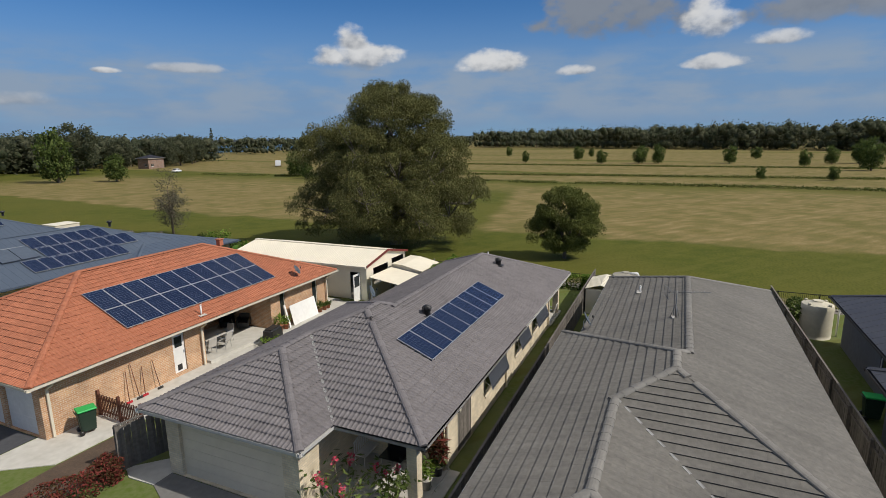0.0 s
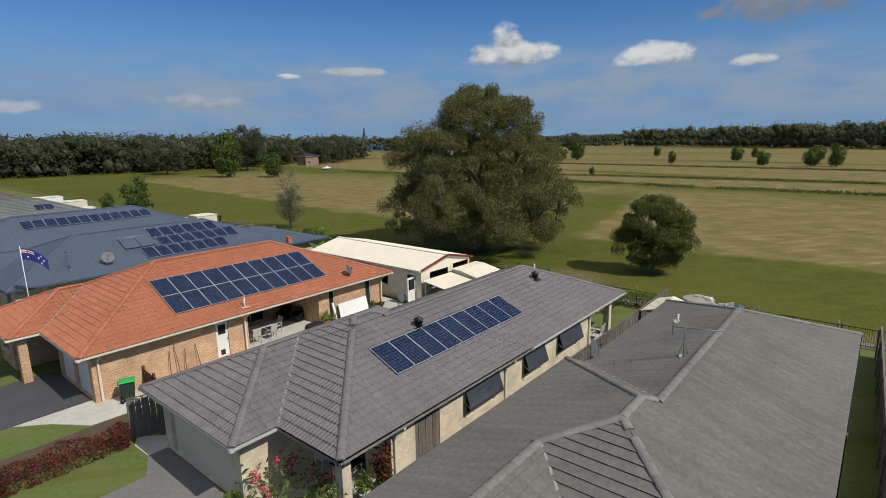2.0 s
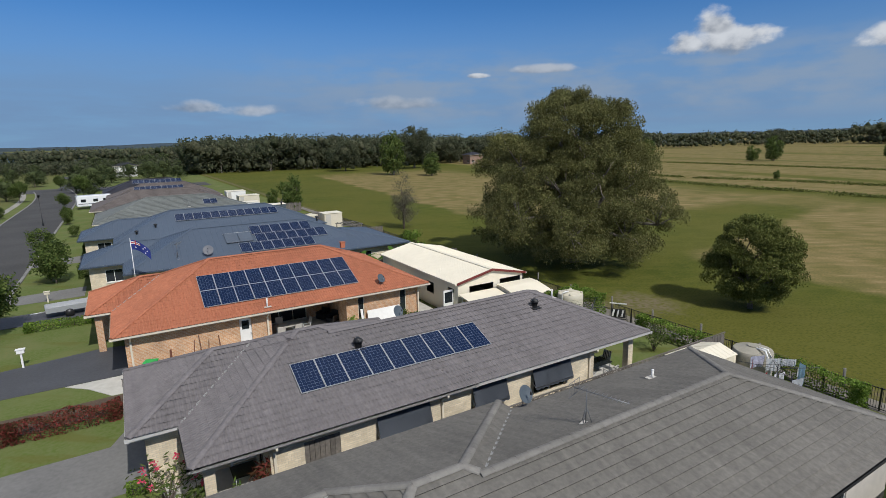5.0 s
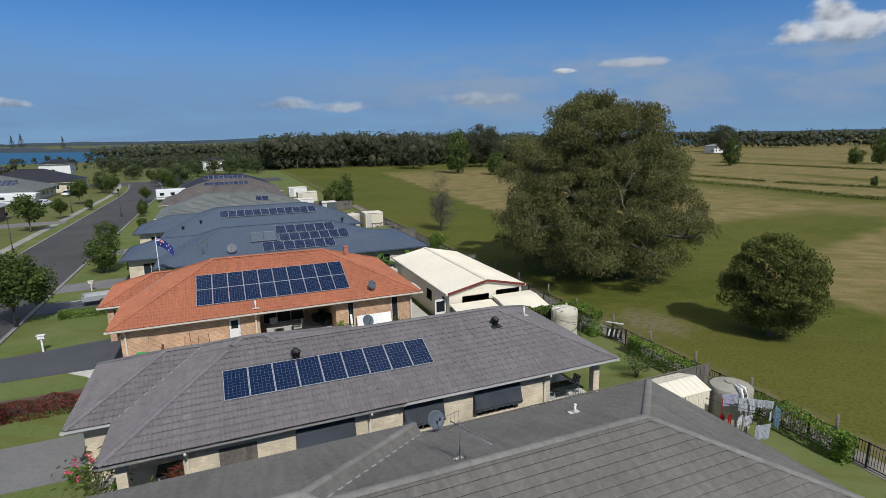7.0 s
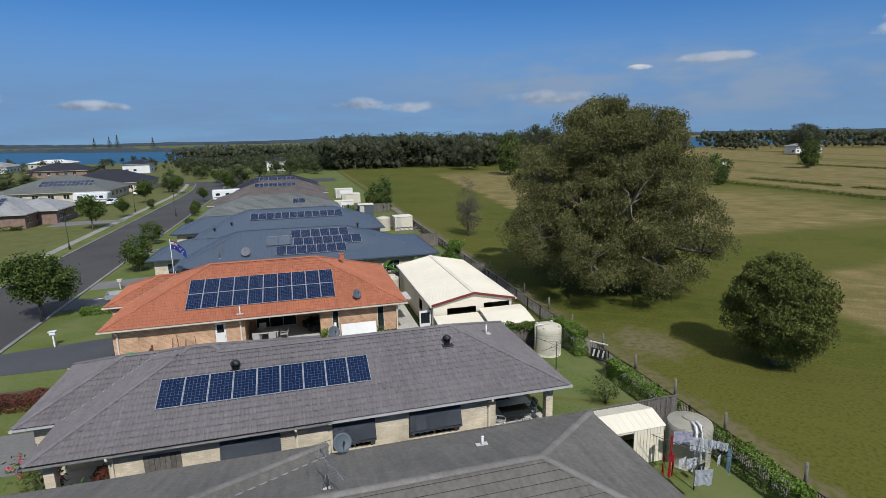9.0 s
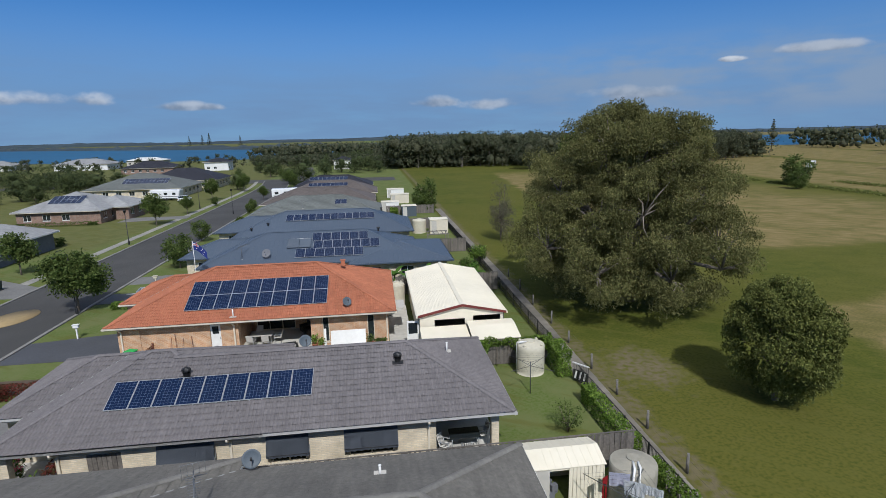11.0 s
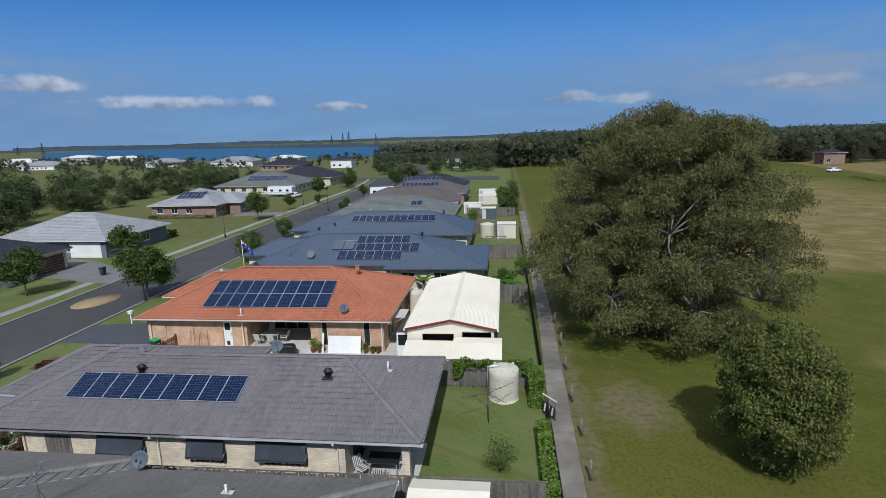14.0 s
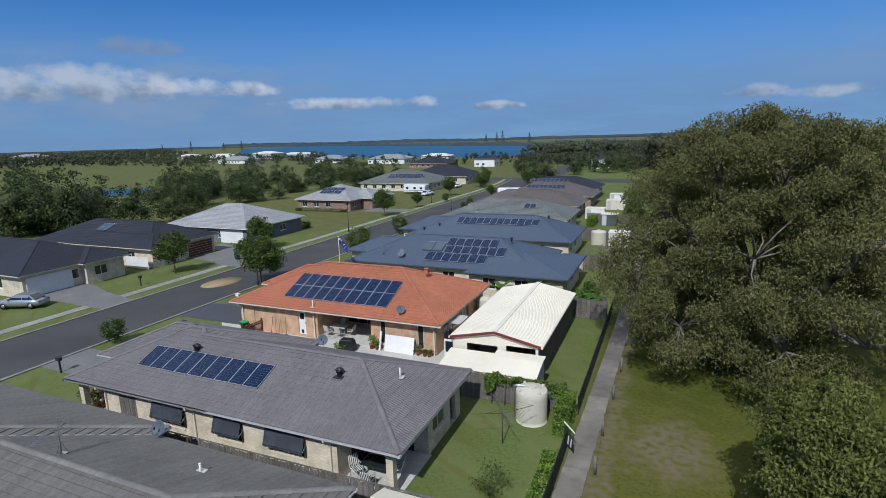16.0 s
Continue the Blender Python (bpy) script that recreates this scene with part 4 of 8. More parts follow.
part("handle", boxes((0.88, 0.93, 14.51, 14.56, 1.15, 1.3)), M["alu"], door)
for x in (-5.65, 1.95, 12.85):
    downpipe(house_b, x, 14.36, 2.57, M["cream"], 0, -0.40)
# folding awning on the rear wall
aw = empty("patio_awning", 13.0, 17, label="pale folding patio awning on the rear wall", category="awning")
bm = boxes((0.0, 1.3, -1.0, 1.0, 2.16, 2.19))
bmesh.ops.transform(bm, matrix=pose(0, 0, 0.0), verts=bm.verts[:])
part("canvas", bm, M["plaster"], aw)
for y in (-0.95, 0.95):
    part("arm", tube([(1.25, y, 2.16), (0.0, y, 1.5)], 0.02, sides=5), M["alu"], aw)

# ---- neighbouring house with flat tiles ----
house_z = empty("house", 0, 0, label="low house with weathered grey-tan flat tile hip roof", category="house")
RZ = [(-4.4, 17.75, -13.3, -4.46), (-4.4, 6.75, -13.3, -3.65), (-9.2, 3.0, -9.98, -3.65)]
KZ, ZZ = 0.342, 2.76
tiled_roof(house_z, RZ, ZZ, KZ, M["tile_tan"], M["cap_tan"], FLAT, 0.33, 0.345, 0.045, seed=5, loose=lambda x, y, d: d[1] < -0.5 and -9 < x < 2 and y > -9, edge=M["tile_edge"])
valley(house_z, (-4.35, -9.93, 2.78), (-1.25, -6.83, 3.84), 0.04)
valley(house_z, (6.70, -4.51, 2.78), (2.35, -8.86, 4.27), 0.035)
gutters(house_z, RZ, ZZ, M["white"], south=M["dark"])
soffit(house_z, RZ, ZZ, M["soffit"])
wall(house_z, "x", -12.75, -3.85, 17.2, 0, 2.57, M["plaster"], [(1, 2.8, 0.9, 2.1), (6, 7.8, 0.9, 2.1), (12, 14, 0.2, 2.1)], out=-1)
wall(house_z, "x", -5.01, 6.2, 17.2, 0, 2.57, M["plaster"], [(8, 9.5, 0.9, 2.1)], out=1)
wall(house_z, "x", -4.2, -8.65, 6.2, 0, 2.57, M["plaster"], out=1)
wall(house_z, "y", 6.2, -5.01, -4.43, 0, 2.57, M["plaster"], out=1)
wall(house_z, "y", 17.2, -12.52, -5.24, 0, 2.57, M["plaster"], [(-11, -9.2, 0.2, 2.1)], out=1)
wall(house_z, "y", -3.85, -12.52, -9.43, 0, 2.57, M["plaster"], [(-12, -10.6, 0.8, 2.1)], out=-1)
wall(house_z, "y", -8.65, -9.2, -4.43, 0, 2.57, M["plaster"], [(-9.0, -4.9, 0.03, 2.2)], out=-1)
wall(house_z, "x", -9.43, -8.65, -3.62, 0, 2.57, M["plaster"], out=-1)
roller_door(house_z, "y", -8.65, -1, -9.0, -4.9, 2.2, M["garage_door"])
window(house_z, "x", -12.75, -1, 1, 2.8, 0.9, 2.1, M["white"])
window(house_z, "x", -12.75, -1, 6, 7.8, 0.9, 2.1, M["white"])
window(house_z, "x", -12.75, -1, 12, 14, 0.2, 2.1, M["white"], 2)
window(house_z, "y", 17.2, 1, -11, -9.2, 0.2, 2.1, M["white"])
window(house_z, "x", -5.01, 1, 8, 9.5, 0.9, 2.1, M["white"])


# ---- house with dark ribbed roof on the far side of it ----
def ribbed_roof(house, rects, z, k, material, pitch=0.45, k_list=None):
    """Steel roof: each slope a sheet with raised ribs running down it, and folded ridge caps."""
    for n, r in enumerate(rects):
        kk = (k_list or [k] * len(rects))[n]
        bm = bmesh.new()
        for (o, along, inward, length, half) in hip_faces(*r, z, kk):
            o = Vector(o)
            rise = Vector((inward.x, inward.y, kk))
            q = [o, o + along * length, o + along * (length - half) + rise * half, o + along * half + rise * half]
            if length - 2 * half < 0.01:
                q = q[:3]
            bm.faces.new([bm.verts.new(p) for p in q])
        roof = part("roof", bm, material, house, "ribbed steel roof")
        bm = bmesh.new()
        for (o, along, inward, length, half) in hip_faces(*r, z, kk):
            o = Vector(o)
            rise = Vector((inward.x, inward.y, kk))
            c = int(length / pitch)
            for i in range(1, c):
                u = i * length / c
                run = min(u, length - u, half)
                a, b = o + along * u, o + along * u + rise * run
                w, h = along * 0.02, Vector((0, 0, 0.014))
                v = [bm.verts.new(p) for p in (a - w, a + h, a + w, b - w, b + h, b + w)]
                bm.faces.new((v[0], v[1], v[4], v[3]))
                bm.faces.new((v[1], v[2], v[5], v[4]))
        tagged(part("roof_ribs", bm, material, roof), kind="stuff")
        x0, x1, y0, y1 = r
        h = min(x1 - x0, y1 - y0) / 2
        zt = z + kk * h
        e0 = Vector((x0 + h, y0 + h, zt))
        e1 = Vector((x1 - h, y0 + h, zt)) if x1 - x0 > y1 - y0 else Vector((x0 + h, y1 - h, zt))
        ends = [((x0, y0, z), e0), ((x1, y1, z), e1), (e0, e1)]
        ends += [((x0, y1, z), e0), ((x1, y0, z), e1)] if x1 - x0 > y1 - y0 else [((x1, y0, z), e0), ((x0, y1, z), e1)]
        for a, b in ends:
            a, b = Vector(a), Vector(b)
            if (b - a).length > 0.3:
                d = (b - a).normalized()
                s = d.cross(Vector((0, 0, 1))).normalized() * 0.16
                bm = bmesh.new()
                dn = Vector((0, 0, -0.015))
                up = Vector((0, 0, 0.06))
                v = [bm.verts.new(p) for p in (a - s + dn, a + up, a + s + dn, b - s + dn, b + up, b + s + dn)]
                bm.faces.new((v[0], v[1], v[4], v[3]))
                bm.faces.new((v[1], v[2], v[5], v[4]))
                part("ridge_cap", bm, material, roof)


M["metal_dark"] = mat("dark_steel_roof", (0.045, 0.046, 0.055), (0.055, 0.056, 0.066), 0.5, 3, 0.2, 0.1)
house_y = empty("house", 0, 0, label="house with dark ribbed steel roof and grey walls", category="house")
RY = [(4.0, 18.2, -26.0, -16.4), (-6.0, 7.4, -26.0, -15.4)]
ribbed_roof(house_y, RY, 2.7, 0.4, M["metal_dark"], 0.7)
gutters(house_y, RY, 2.7, M["dark"])
soffit(house_y, RY, 2.7, M["soffit"])
M["grey_wall"] = mat("grey_render", (0.16, 0.165, 0.18), (0.13, 0.135, 0.15), 0.85, 3, 0.4, 0.1, 0.2)
wall(house_y, "x", -17.0, 6.9, 17.6, 0, 2.5, M["grey_wall"], [(10, 11.5, 0.9, 2.1)], out=1)
wall(house_y, "x", -16.0, -5.4, 6.9, 0, 2.5, M["grey_wall"], out=1)
wall(house_y, "y", 17.6, -25.4, -17.23, 0, 2.5, M["grey_wall"], out=1)
window(house_y, "x", -17.0, 1, 10, 11.5, 0.9, 2.1, M["white"])


# ---- the other houses of the street ----
def simple_house(rects, z, k, roof_mat, wall_mat, label, metal=False, gut="cream", k_list=None, seed=1, doors=(), group="houses along the street"):
    h = empty("house", 0, 0, label=label, category="house", group=group)
    if metal:
        ribbed_roof(h, rects, z, k, M[roof_mat], 0.5, k_list)
    else:
        tiled_roof(h, rects, z, k, M[roof_mat], M[roof_mat], FAR, 0.42, 0.42, 0.04, seed=seed)
    gutters(h, rects, z, M[gut])
    soffit(h, rects, z, M["soffit"])
    for i, (x0, x1, y0, y1) in enumerate(rects):
        o = 0.55 + 0.02 * i
        south = [(x0 + o + 1.2 + 3.4 * j, x0 + o + 2.6 + 3.4 * j, 0.9, 2.05) for j in range(int((x1 - x0 - 3) / 3.4))]
        rear = [(y0 + o + 1.0 + 3.6 * j, y0 + o + 2.6 + 3.6 * j, 0.9, 2.05) for j in range(int((y1 - y0 - 2) / 3.6))]
        wall(h, "x", y0 + o, x0 + o, x1 - o, 0, z - 0.15, M[wall_mat], south, out=-1)
        wall(h, "x", y1 - o, x0 + o, x1 - o, 0, z - 0.15, M[wall_mat], out=1)
        wall(h, "y", x0 + o, y0 + o + 0.23, y1 - o - 0.23, 0, z - 0.15, M[wall_mat], rear, out=-1)
        wall(h, "y", x1 - o, y0 + o + 0.23, y1 - o - 0.23, 0, z - 0.15, M[wall_mat], rear, out=1)
        for a, b, p, q in south:
            window(h, "x", y0 + o, -1, a, b, p, q, M["white"])
        for a, b, p, q in rear:
            window(h, "y", x1 - o, 1, a, b, p, q, M["white"])
            window(h, "y", x0 + o, -1, a, b, p, q, M["white"])
    for axis, at, out, a, b, mm in doors:
        d = part("garage_door", boxes(obox(axis, at, out, a, b, 0.004, 0.05, 0.02, 2.2)), M[mm], h, "ribbed garage door")
        for i in range(6):
            part("door_panel", boxes(obox(axis, at, out, a + 0.05, b - 0.05, 0.05, 0.07, 0.1 + 0.35 * i, 0.38 + 0.35 * i)), M[mm], d)
    return h


house_c = simple_house([(-5.7, 17.0, 31.0, 43.0), (-9.0, 2.0, 36.0, 43.0), (9.5, 20.1, 29.6, 41.0)], 2.6, 0.4, "metal_blue", "brick_cream", "house with blue-grey ribbed steel roof and solar panels", True, gut="metal_blue", k_list=[0.4, 0.4, 0.22])
simple_house([(-6.5, 17.4, 48.0, 60.5), (-10.0, 2.0, 52.5, 60.5)], 2.6, 0.4, "metal_blue", "brick_cream", "house with blue-grey steel roof and one row of panels", True, gut="metal_blue")
simple_house([(-9.0, 13.5, 66.0, 80.0)], 2.6, 0.38, "tile_green", "brick_cream", "house with green-grey tiled hip roof", seed=7)
simple_house([(-10.0, 12.5, 84.0, 97.5)], 2.6, 0.38, "tile_brown", "brick_brown", "house with brown-grey tiled hip roof", seed=8)
simple_house([(-8.0, 13.0, 101.5, 115.0)], 2.6, 0.40, "tile_brown", "brick_brown", "house with brown tiled roof and rows of panels", seed=9)
simple_house([(-9.0, 12.0, 120.0, 133.0)], 2.6, 0.40, "tile_dark", "brick_brown", "house with dark tiled roof beyond the others", seed=10)
# across the street
simple_house([(-60.0, -35.3, 28.7, 41.0), (-52.0, -34.6, 28.5, 35.0)], 2.7, 0.42, "tile_dark", "brick_cream", "house with charcoal tiled roof and a skylight", seed=11, gut="cream", doors=[("y", -35.9, 1, 35.5, 40.0, "red_timber")])
simple_house([(-57.0, -35.9, 13.3, 25.6), (-47.0, -35.0, 19.8, 25.8)], 2.7, 0.42, "tile_dark", "brick_cream", "house with charcoal tiled roof and a wide garage door", seed=12, gut="cream", doors=[("y", -36.45, 1, 14.2, 19.2, "white")])
simple_house([(-53.0, -34.3, 45.8, 61.0)], 2.6, 0.40, "tile_pale", "grey_wall", "house with pale grey tiled hip roof", seed=13, gut="white", doors=[("x", 46.35, -1, -40.5, -35.6, "white")])
simple_house([(-55.5, -39.5, 85.0, 101.0), (-46.0, -36.5, 90.0, 101.0)], 2.6, 0.38, "tile_pale", "brick_brown", "house with pale tan tiled hip roof and a row of panels", seed=14)
simple_house([(-66.0, -40.5, 131.0, 152.0)], 2.6, 0.36, "tile_green", "brick_cream", "large house with grey hip roof and panels", seed=15)
simple_house([(-62.0, -38.0, 158.0, 176.0)], 2.8, 0.40, "tile_dark", "brick_cream", "house with dark tiled roof near the junction", seed=16)
simple_house([(-75.0, -62.0, 268.0, 279.0)], 4.4, 0.35, "tile_dark", "white", "white two-storey house with dark roof", seed=17)
simple_house([(-7.5, 2.0, 246.0, 255.0)], 4.6, 0.35, "tile_dark", "white", "white two-storey house with dark roof before the wood", seed=18)
simple_house([(149.0, 158.0, 210.0, 218.0)], 4.6, 0.35, "tile_dark", "brick_brown", "red brick two-storey farmhouse beside the field", seed=19)
simple_house([(310.0, 332.0, 246.0, 255.0)], 4.6, 0.3, "tile_pale", "white", "long white two-storey house far across the field", seed=20)
simple_house([(-330.0, -300.0, 330.0, 350.0)], 3.2, 0.3, "tile_pale", "white", "white house with pale roof near the water", seed=21)
simple_house([(-230.0, -205.0, 330.0, 348.0)], 3.2, 0.3, "tile_pale", "white", "white house with pale roof near the water", seed=22)
simple_house([(-170.0, -140.0, 310.0, 330.0)], 3.4, 0.3, "tile_pale", "white", "white house with pale roof near the water", seed=23)
simple_house([(-700.0, -655.0, 372.0, 395.0)], 8.0, 0.3, "tile_pale", "white", "white house with pale roof beyond the park", seed=24)
for x0, y0, w, d, h in ((-425.0, 405.0, 34.0, 18.0, 3.2), (-392.0, 440.0, 30.0, 18.0, 5.5), (-470.0, 450.0, 36.0, 20.0, 3.2), (-378.0, 470.0, 40.0, 16.0, 3.4), (-540.0, 470.0, 30.0, 18.0, 3.4), (-150.0, 356.0, 24.0, 14.0, 3.4)):
    simple_house([(x0, x0 + w, y0, y0 + d)], h, 0.26, "white", "plaster", "white house with pale roof among trees by the water", seed=int(-x0))
simple_house([(-110.0, -85.0, 255.0, 272.0)], 2.8, 0.36, "tile_dark", "brick_brown", "house with dark tiled roof near the water", seed=25)


# ---- solar panels ----
def panel_meshes():
    f, g_, c = bpy.data.meshes.new("panel_frame"), bpy.data.meshes.new("panel_glass"), bpy.data.meshes.new("panel_clamp")
    for me, bm, mm in ((f, boxes((0, 0.99, 0, 0.022, 0.05, 0.09), (0, 0.99, 1.628, 1.65, 0.05, 0.09), (0, 0.022, 0.022, 1.628, 0.05, 0.09), (0.968, 0.99, 0.022, 1.628, 0.05, 0.09)), "alu"),
                       (g_, boxes((0.022, 0.968, 0.022, 1.628, 0.055, 0.086)), "cells"), (c, boxes((0.2, 0.24, -0.02, 1.67, 0.0, 0.049)), "alu")):
        bm.to_mesh(me)
        bm.free()
        me.materials.append(M[mm])
    return f, g_, c


PANEL = panel_meshes()


def panel_rows(label, spots):
    """An array of panels; spots: poses of the panels' lower left corners. Each panel is a frame with its glass and rails."""
    arr = empty("solar_array", 0, 0, label=label, category="solar panels", group="solar arrays")
    for m in spots:
        p = new("solar_panel", PANEL[0])
        p.parent = arr
        p.matrix_world = m
        for me, off in ((PANEL[1], 0.0), (PANEL[2], 0.0), (PANEL[2], 0.55)):
            q = new(me.name.split(".")[0], me)
            q.parent = p
            q.location = (off, 0, 0)


def roof_pose(x, y, z, k, facing="s"):
    a = math.degrees(math.atan(k))
    return pose(x, y, z, a, 0, {"s": 0, "e": 90, "n": 180, "w": -90}[facing])


def on_roof(eave_y, z, k, y):
    return z + k * (y - eave_y) + 0.045


panel_rows("row of nine dark blue solar panels on grey tiles", [roof_pose(0.0 + 1.008 * i, 0.0, on_roof(-1.68, 2.68, 0.414, 0), 0.414) for i in range(9)])
ca = math.cos(math.atan(0.425))
panel_rows("two rows of dark blue solar panels on terracotta tiles",
           [roof_pose(-1.56 + 1.008 * i, 15.06 + 1.67 * ca * r, on_roof(13.9, 2.63, 0.425, 15.06 + 1.67 * ca * r), 0.425) for r in range(2) for i in range(10)])
c4 = math.cos(math.atan(0.4))
panel_rows("three uneven rows of dark solar panels on blue steel",
           [roof_pose(x0 + 1.008 * i, 31.95 + 1.4 * r, on_roof(31, 2.6, 0.4, 31.95 + 1.4 * r) - 0.02, 0.4) for r, (x0, n) in enumerate(((3.85, 7), (5.6, 7), (5.4, 6))) for i in range(n)])
panel_rows("one long row of dark solar panels on blue steel", [roof_pose(0.05 + 1.01 * i, 51.4, on_roof(48, 2.6, 0.4, 51.4), 0.4) for i in range(12)])
panel_rows("two rows of dark solar panels on brown tiles", [roof_pose(-3 + 1.01 * i, 105.0 + 3.0 * r, on_roof(101.5, 2.6, 0.4, 105.0 + 3.0 * r), 0.4) for r in range(2) for i in range(9)])
panel_rows("pair of dark solar panels on green-grey tiles", [roof_pose(5.5 + 1.01 * i, 69.5, on_roof(66, 2.6, 0.38, 69.5), 0.38) for i in range(2)])
panel_rows("two rows of dark solar panels on pale tan tiles", [roof_pose(-50.5 + 1.01 * i, 88.0 + 1.56 * r, on_roof(85, 2.6, 0.38, 88.0 + 1.56 * r), 0.38) for r in range(2) for i in range(6)])
panel_rows("two long rows of dark solar panels on grey tiles", [roof_pose(-57 + 1.01 * i, 134.5 + 1.56 * r, on_roof(131, 2.6, 0.36, 134.5 + 1.56 * r), 0.36) for r in range(2) for i in range(12)])


M["collector"] = mat("dark_collector_glass", (0.085, 0.105, 0.135), (0.07, 0.088, 0.115), 0.25, 5, 0.5, 0.1)


def water_heater(x, y, z, k, label="twin grey solar hot water collector on the blue roof"):
    """A solar collector with two dark plates on the roof."""
    h = empty("solar_collector", 0, 0, label=label, category="solar collector", group="solar collectors")
    h.matrix_world = roof_pose(x, y, z, k)
    for i in range(2):
        part("plate", boxes((i * 1.25, i * 1.25 + 1.2, 0, 1.7, 0.03, 0.11), bevel=0.01), M["collector"], h)
    part("header_pipe", tube([(-0.1, 1.72, 0.08), (2.6, 1.72, 0.08)], 0.03), M["alu"], h)


water_heater(2.85, 33.7, on_roof(31, 2.6, 0.4, 33.7), 0.4)
water_heater(-50.3, 32.0, on_roof(28.7, 2.7, 0.42, 32.0), 0.42, "twin grey solar hot water collector on charcoal tiles")


# ---- roof fittings ----
def whirlybird(x, y, z):
    v = empty("roof_ventilator", x, y, z, label="black spinning roof ventilator on grey tiles", category="roof vent", group="roof ventilators")
    part("flashing", boxes((-0.27, 0.27, -0.3, 0.3, -0.05, -0.02)), M["dark"], v)
    part("throat", lathe([(0.16, -0.2), (0.16, 0.16), (0.19, 0.18)], 18), M["black"], v)
    head = part("head", lathe([(0.12, 0.16), (0.15, 0.2), (0.15, 0.38), (0.08, 0.44), (0, 0.46)], 18), M["black"], v)
    for i in range(18):
        a = 2 * math.pi * i / 18
        bm = bmesh.new()
        q = []
        for t in range(5):
            w = math.pi * t / 4
            r = 0.14 + 0.07 * math.sin(w)
            zz = 0.2 + 0.2 * t / 4
            q.append((bm.verts.new((r * math.cos(a), r * math.sin(a), zz)), bm.verts.new(((r + 0.012) * math.cos(a + 0.22), (r + 0.012) * math.sin(a + 0.22), zz))))
        for s, e in zip(q, q[1:]):
            bm.faces.new((s[0], s[1], e[1], e[0]))
        part("vane", bm, M["black"], head)
    return v


whirlybird(3.08, 1.68, 4.12)
whirlybird(13.15, 1.68, 4.12)


def vent_pipe(x, y, z, label, h=0.45):
    v = empty("vent_pipe", x, y, z, label=label, category="vent pipe", group="roof vent pipes")
    part("flashing", boxes((-0.22, 0.22, -0.18, 0.18, -0.03, 0.0)), M["plaster"], v)
    part("pipe", tube([(0, 0, -0.1), (0, 0, h)], 0.045), M["white"], v)
    part("cowl", lathe([(0.045, h), (0.058, h + 0.01), (0.058, h + 0.04), (0, h + 0.06)], 12), M["white"], v)


vent_pipe(15.85, 3.28, 3.76, "white vent pipe on grey tiles")
vent_pipe(12.13, -6.6, 3.56, "white vent pipe on weathered flat tiles", 0.3)
vent_pipe(2.0, 14.3, 2.85, "white vent pipe on terracotta tiles", 0.5)


def dish(x, y, z, r, yaw, tilt, material, label, mast=0.5):
    d = empty("satellite_dish", x, y, z, yaw, label=label, category="satellite dish", group="satellite dishes")
    bm = lathe([(0.0, 0.0), (r * 0.4, r * 0.03), (r * 0.75, r * 0.11), (r, r * 0.2), (r * 1.01, r * 0.19), (r * 0.75, r * 0.09), (0, -0.02)], 28)
    bmesh.ops.transform(bm, matrix=pose(0, 0, mast, tilt, 0, 0), verts=bm.verts[:])
    part("reflector", bm, material, d)
    part("mast", tube([(0, 0.12, -0.05), (0, 0.12, mast * 0.7), (0, 0.05, mast)], 0.022, sides=6), M["alu"], d)
    n = Vector((0, -math.sin(radians(tilt)), math.cos(radians(tilt))))
    part("feed_arm", tube([Vector((0, 0, mast)) + Vector((0, -0.6, -0.8)) * r * 0.9, Vector((0, 0, mast)) + n * r * 0.95], 0.012, sides=5), M["alu"], d)
    part("feed_horn", lathe([(0.0, -0.06), (0.045, -0.05), (0.035, 0.06), (0, 0.07)], 10, at=tuple(Vector((0, 0, mast)) + n * r * 0.95)), M["dark"], d)


M["dish_blue"] = mat("dish_mesh_blue", (0.062, 0.080, 0.098), (0.075, 0.094, 0.112), 0.6, 20, 0.5, 0.1)
dish(7.32, -4.57, 2.88, 0.35, 12, 62, M["dish_blue"], "round blue-grey satellite dish at the roof edge", 0.45)
dish(7.85, 7.5, 2.75, 0.36, 20, 66, M["dish_blue"], "round blue-grey satellite dish on the far eave", 0.5)
dish(10.0, 14.55, 2.93, 0.33, 25, 58, M["dish_blue"], "round blue-grey satellite dish on terracotta tiles", 0.45)
dish(1.0, 32.2, 3.1, 0.45, -10, 60, M["grey_wall"], "grey satellite dish on blue steel roof", 0.5)


M["ant"] = mat("dull_aluminium", (0.22, 0.225, 0.23), (0.18, 0.185, 0.19), 0.5, metal=0.5)


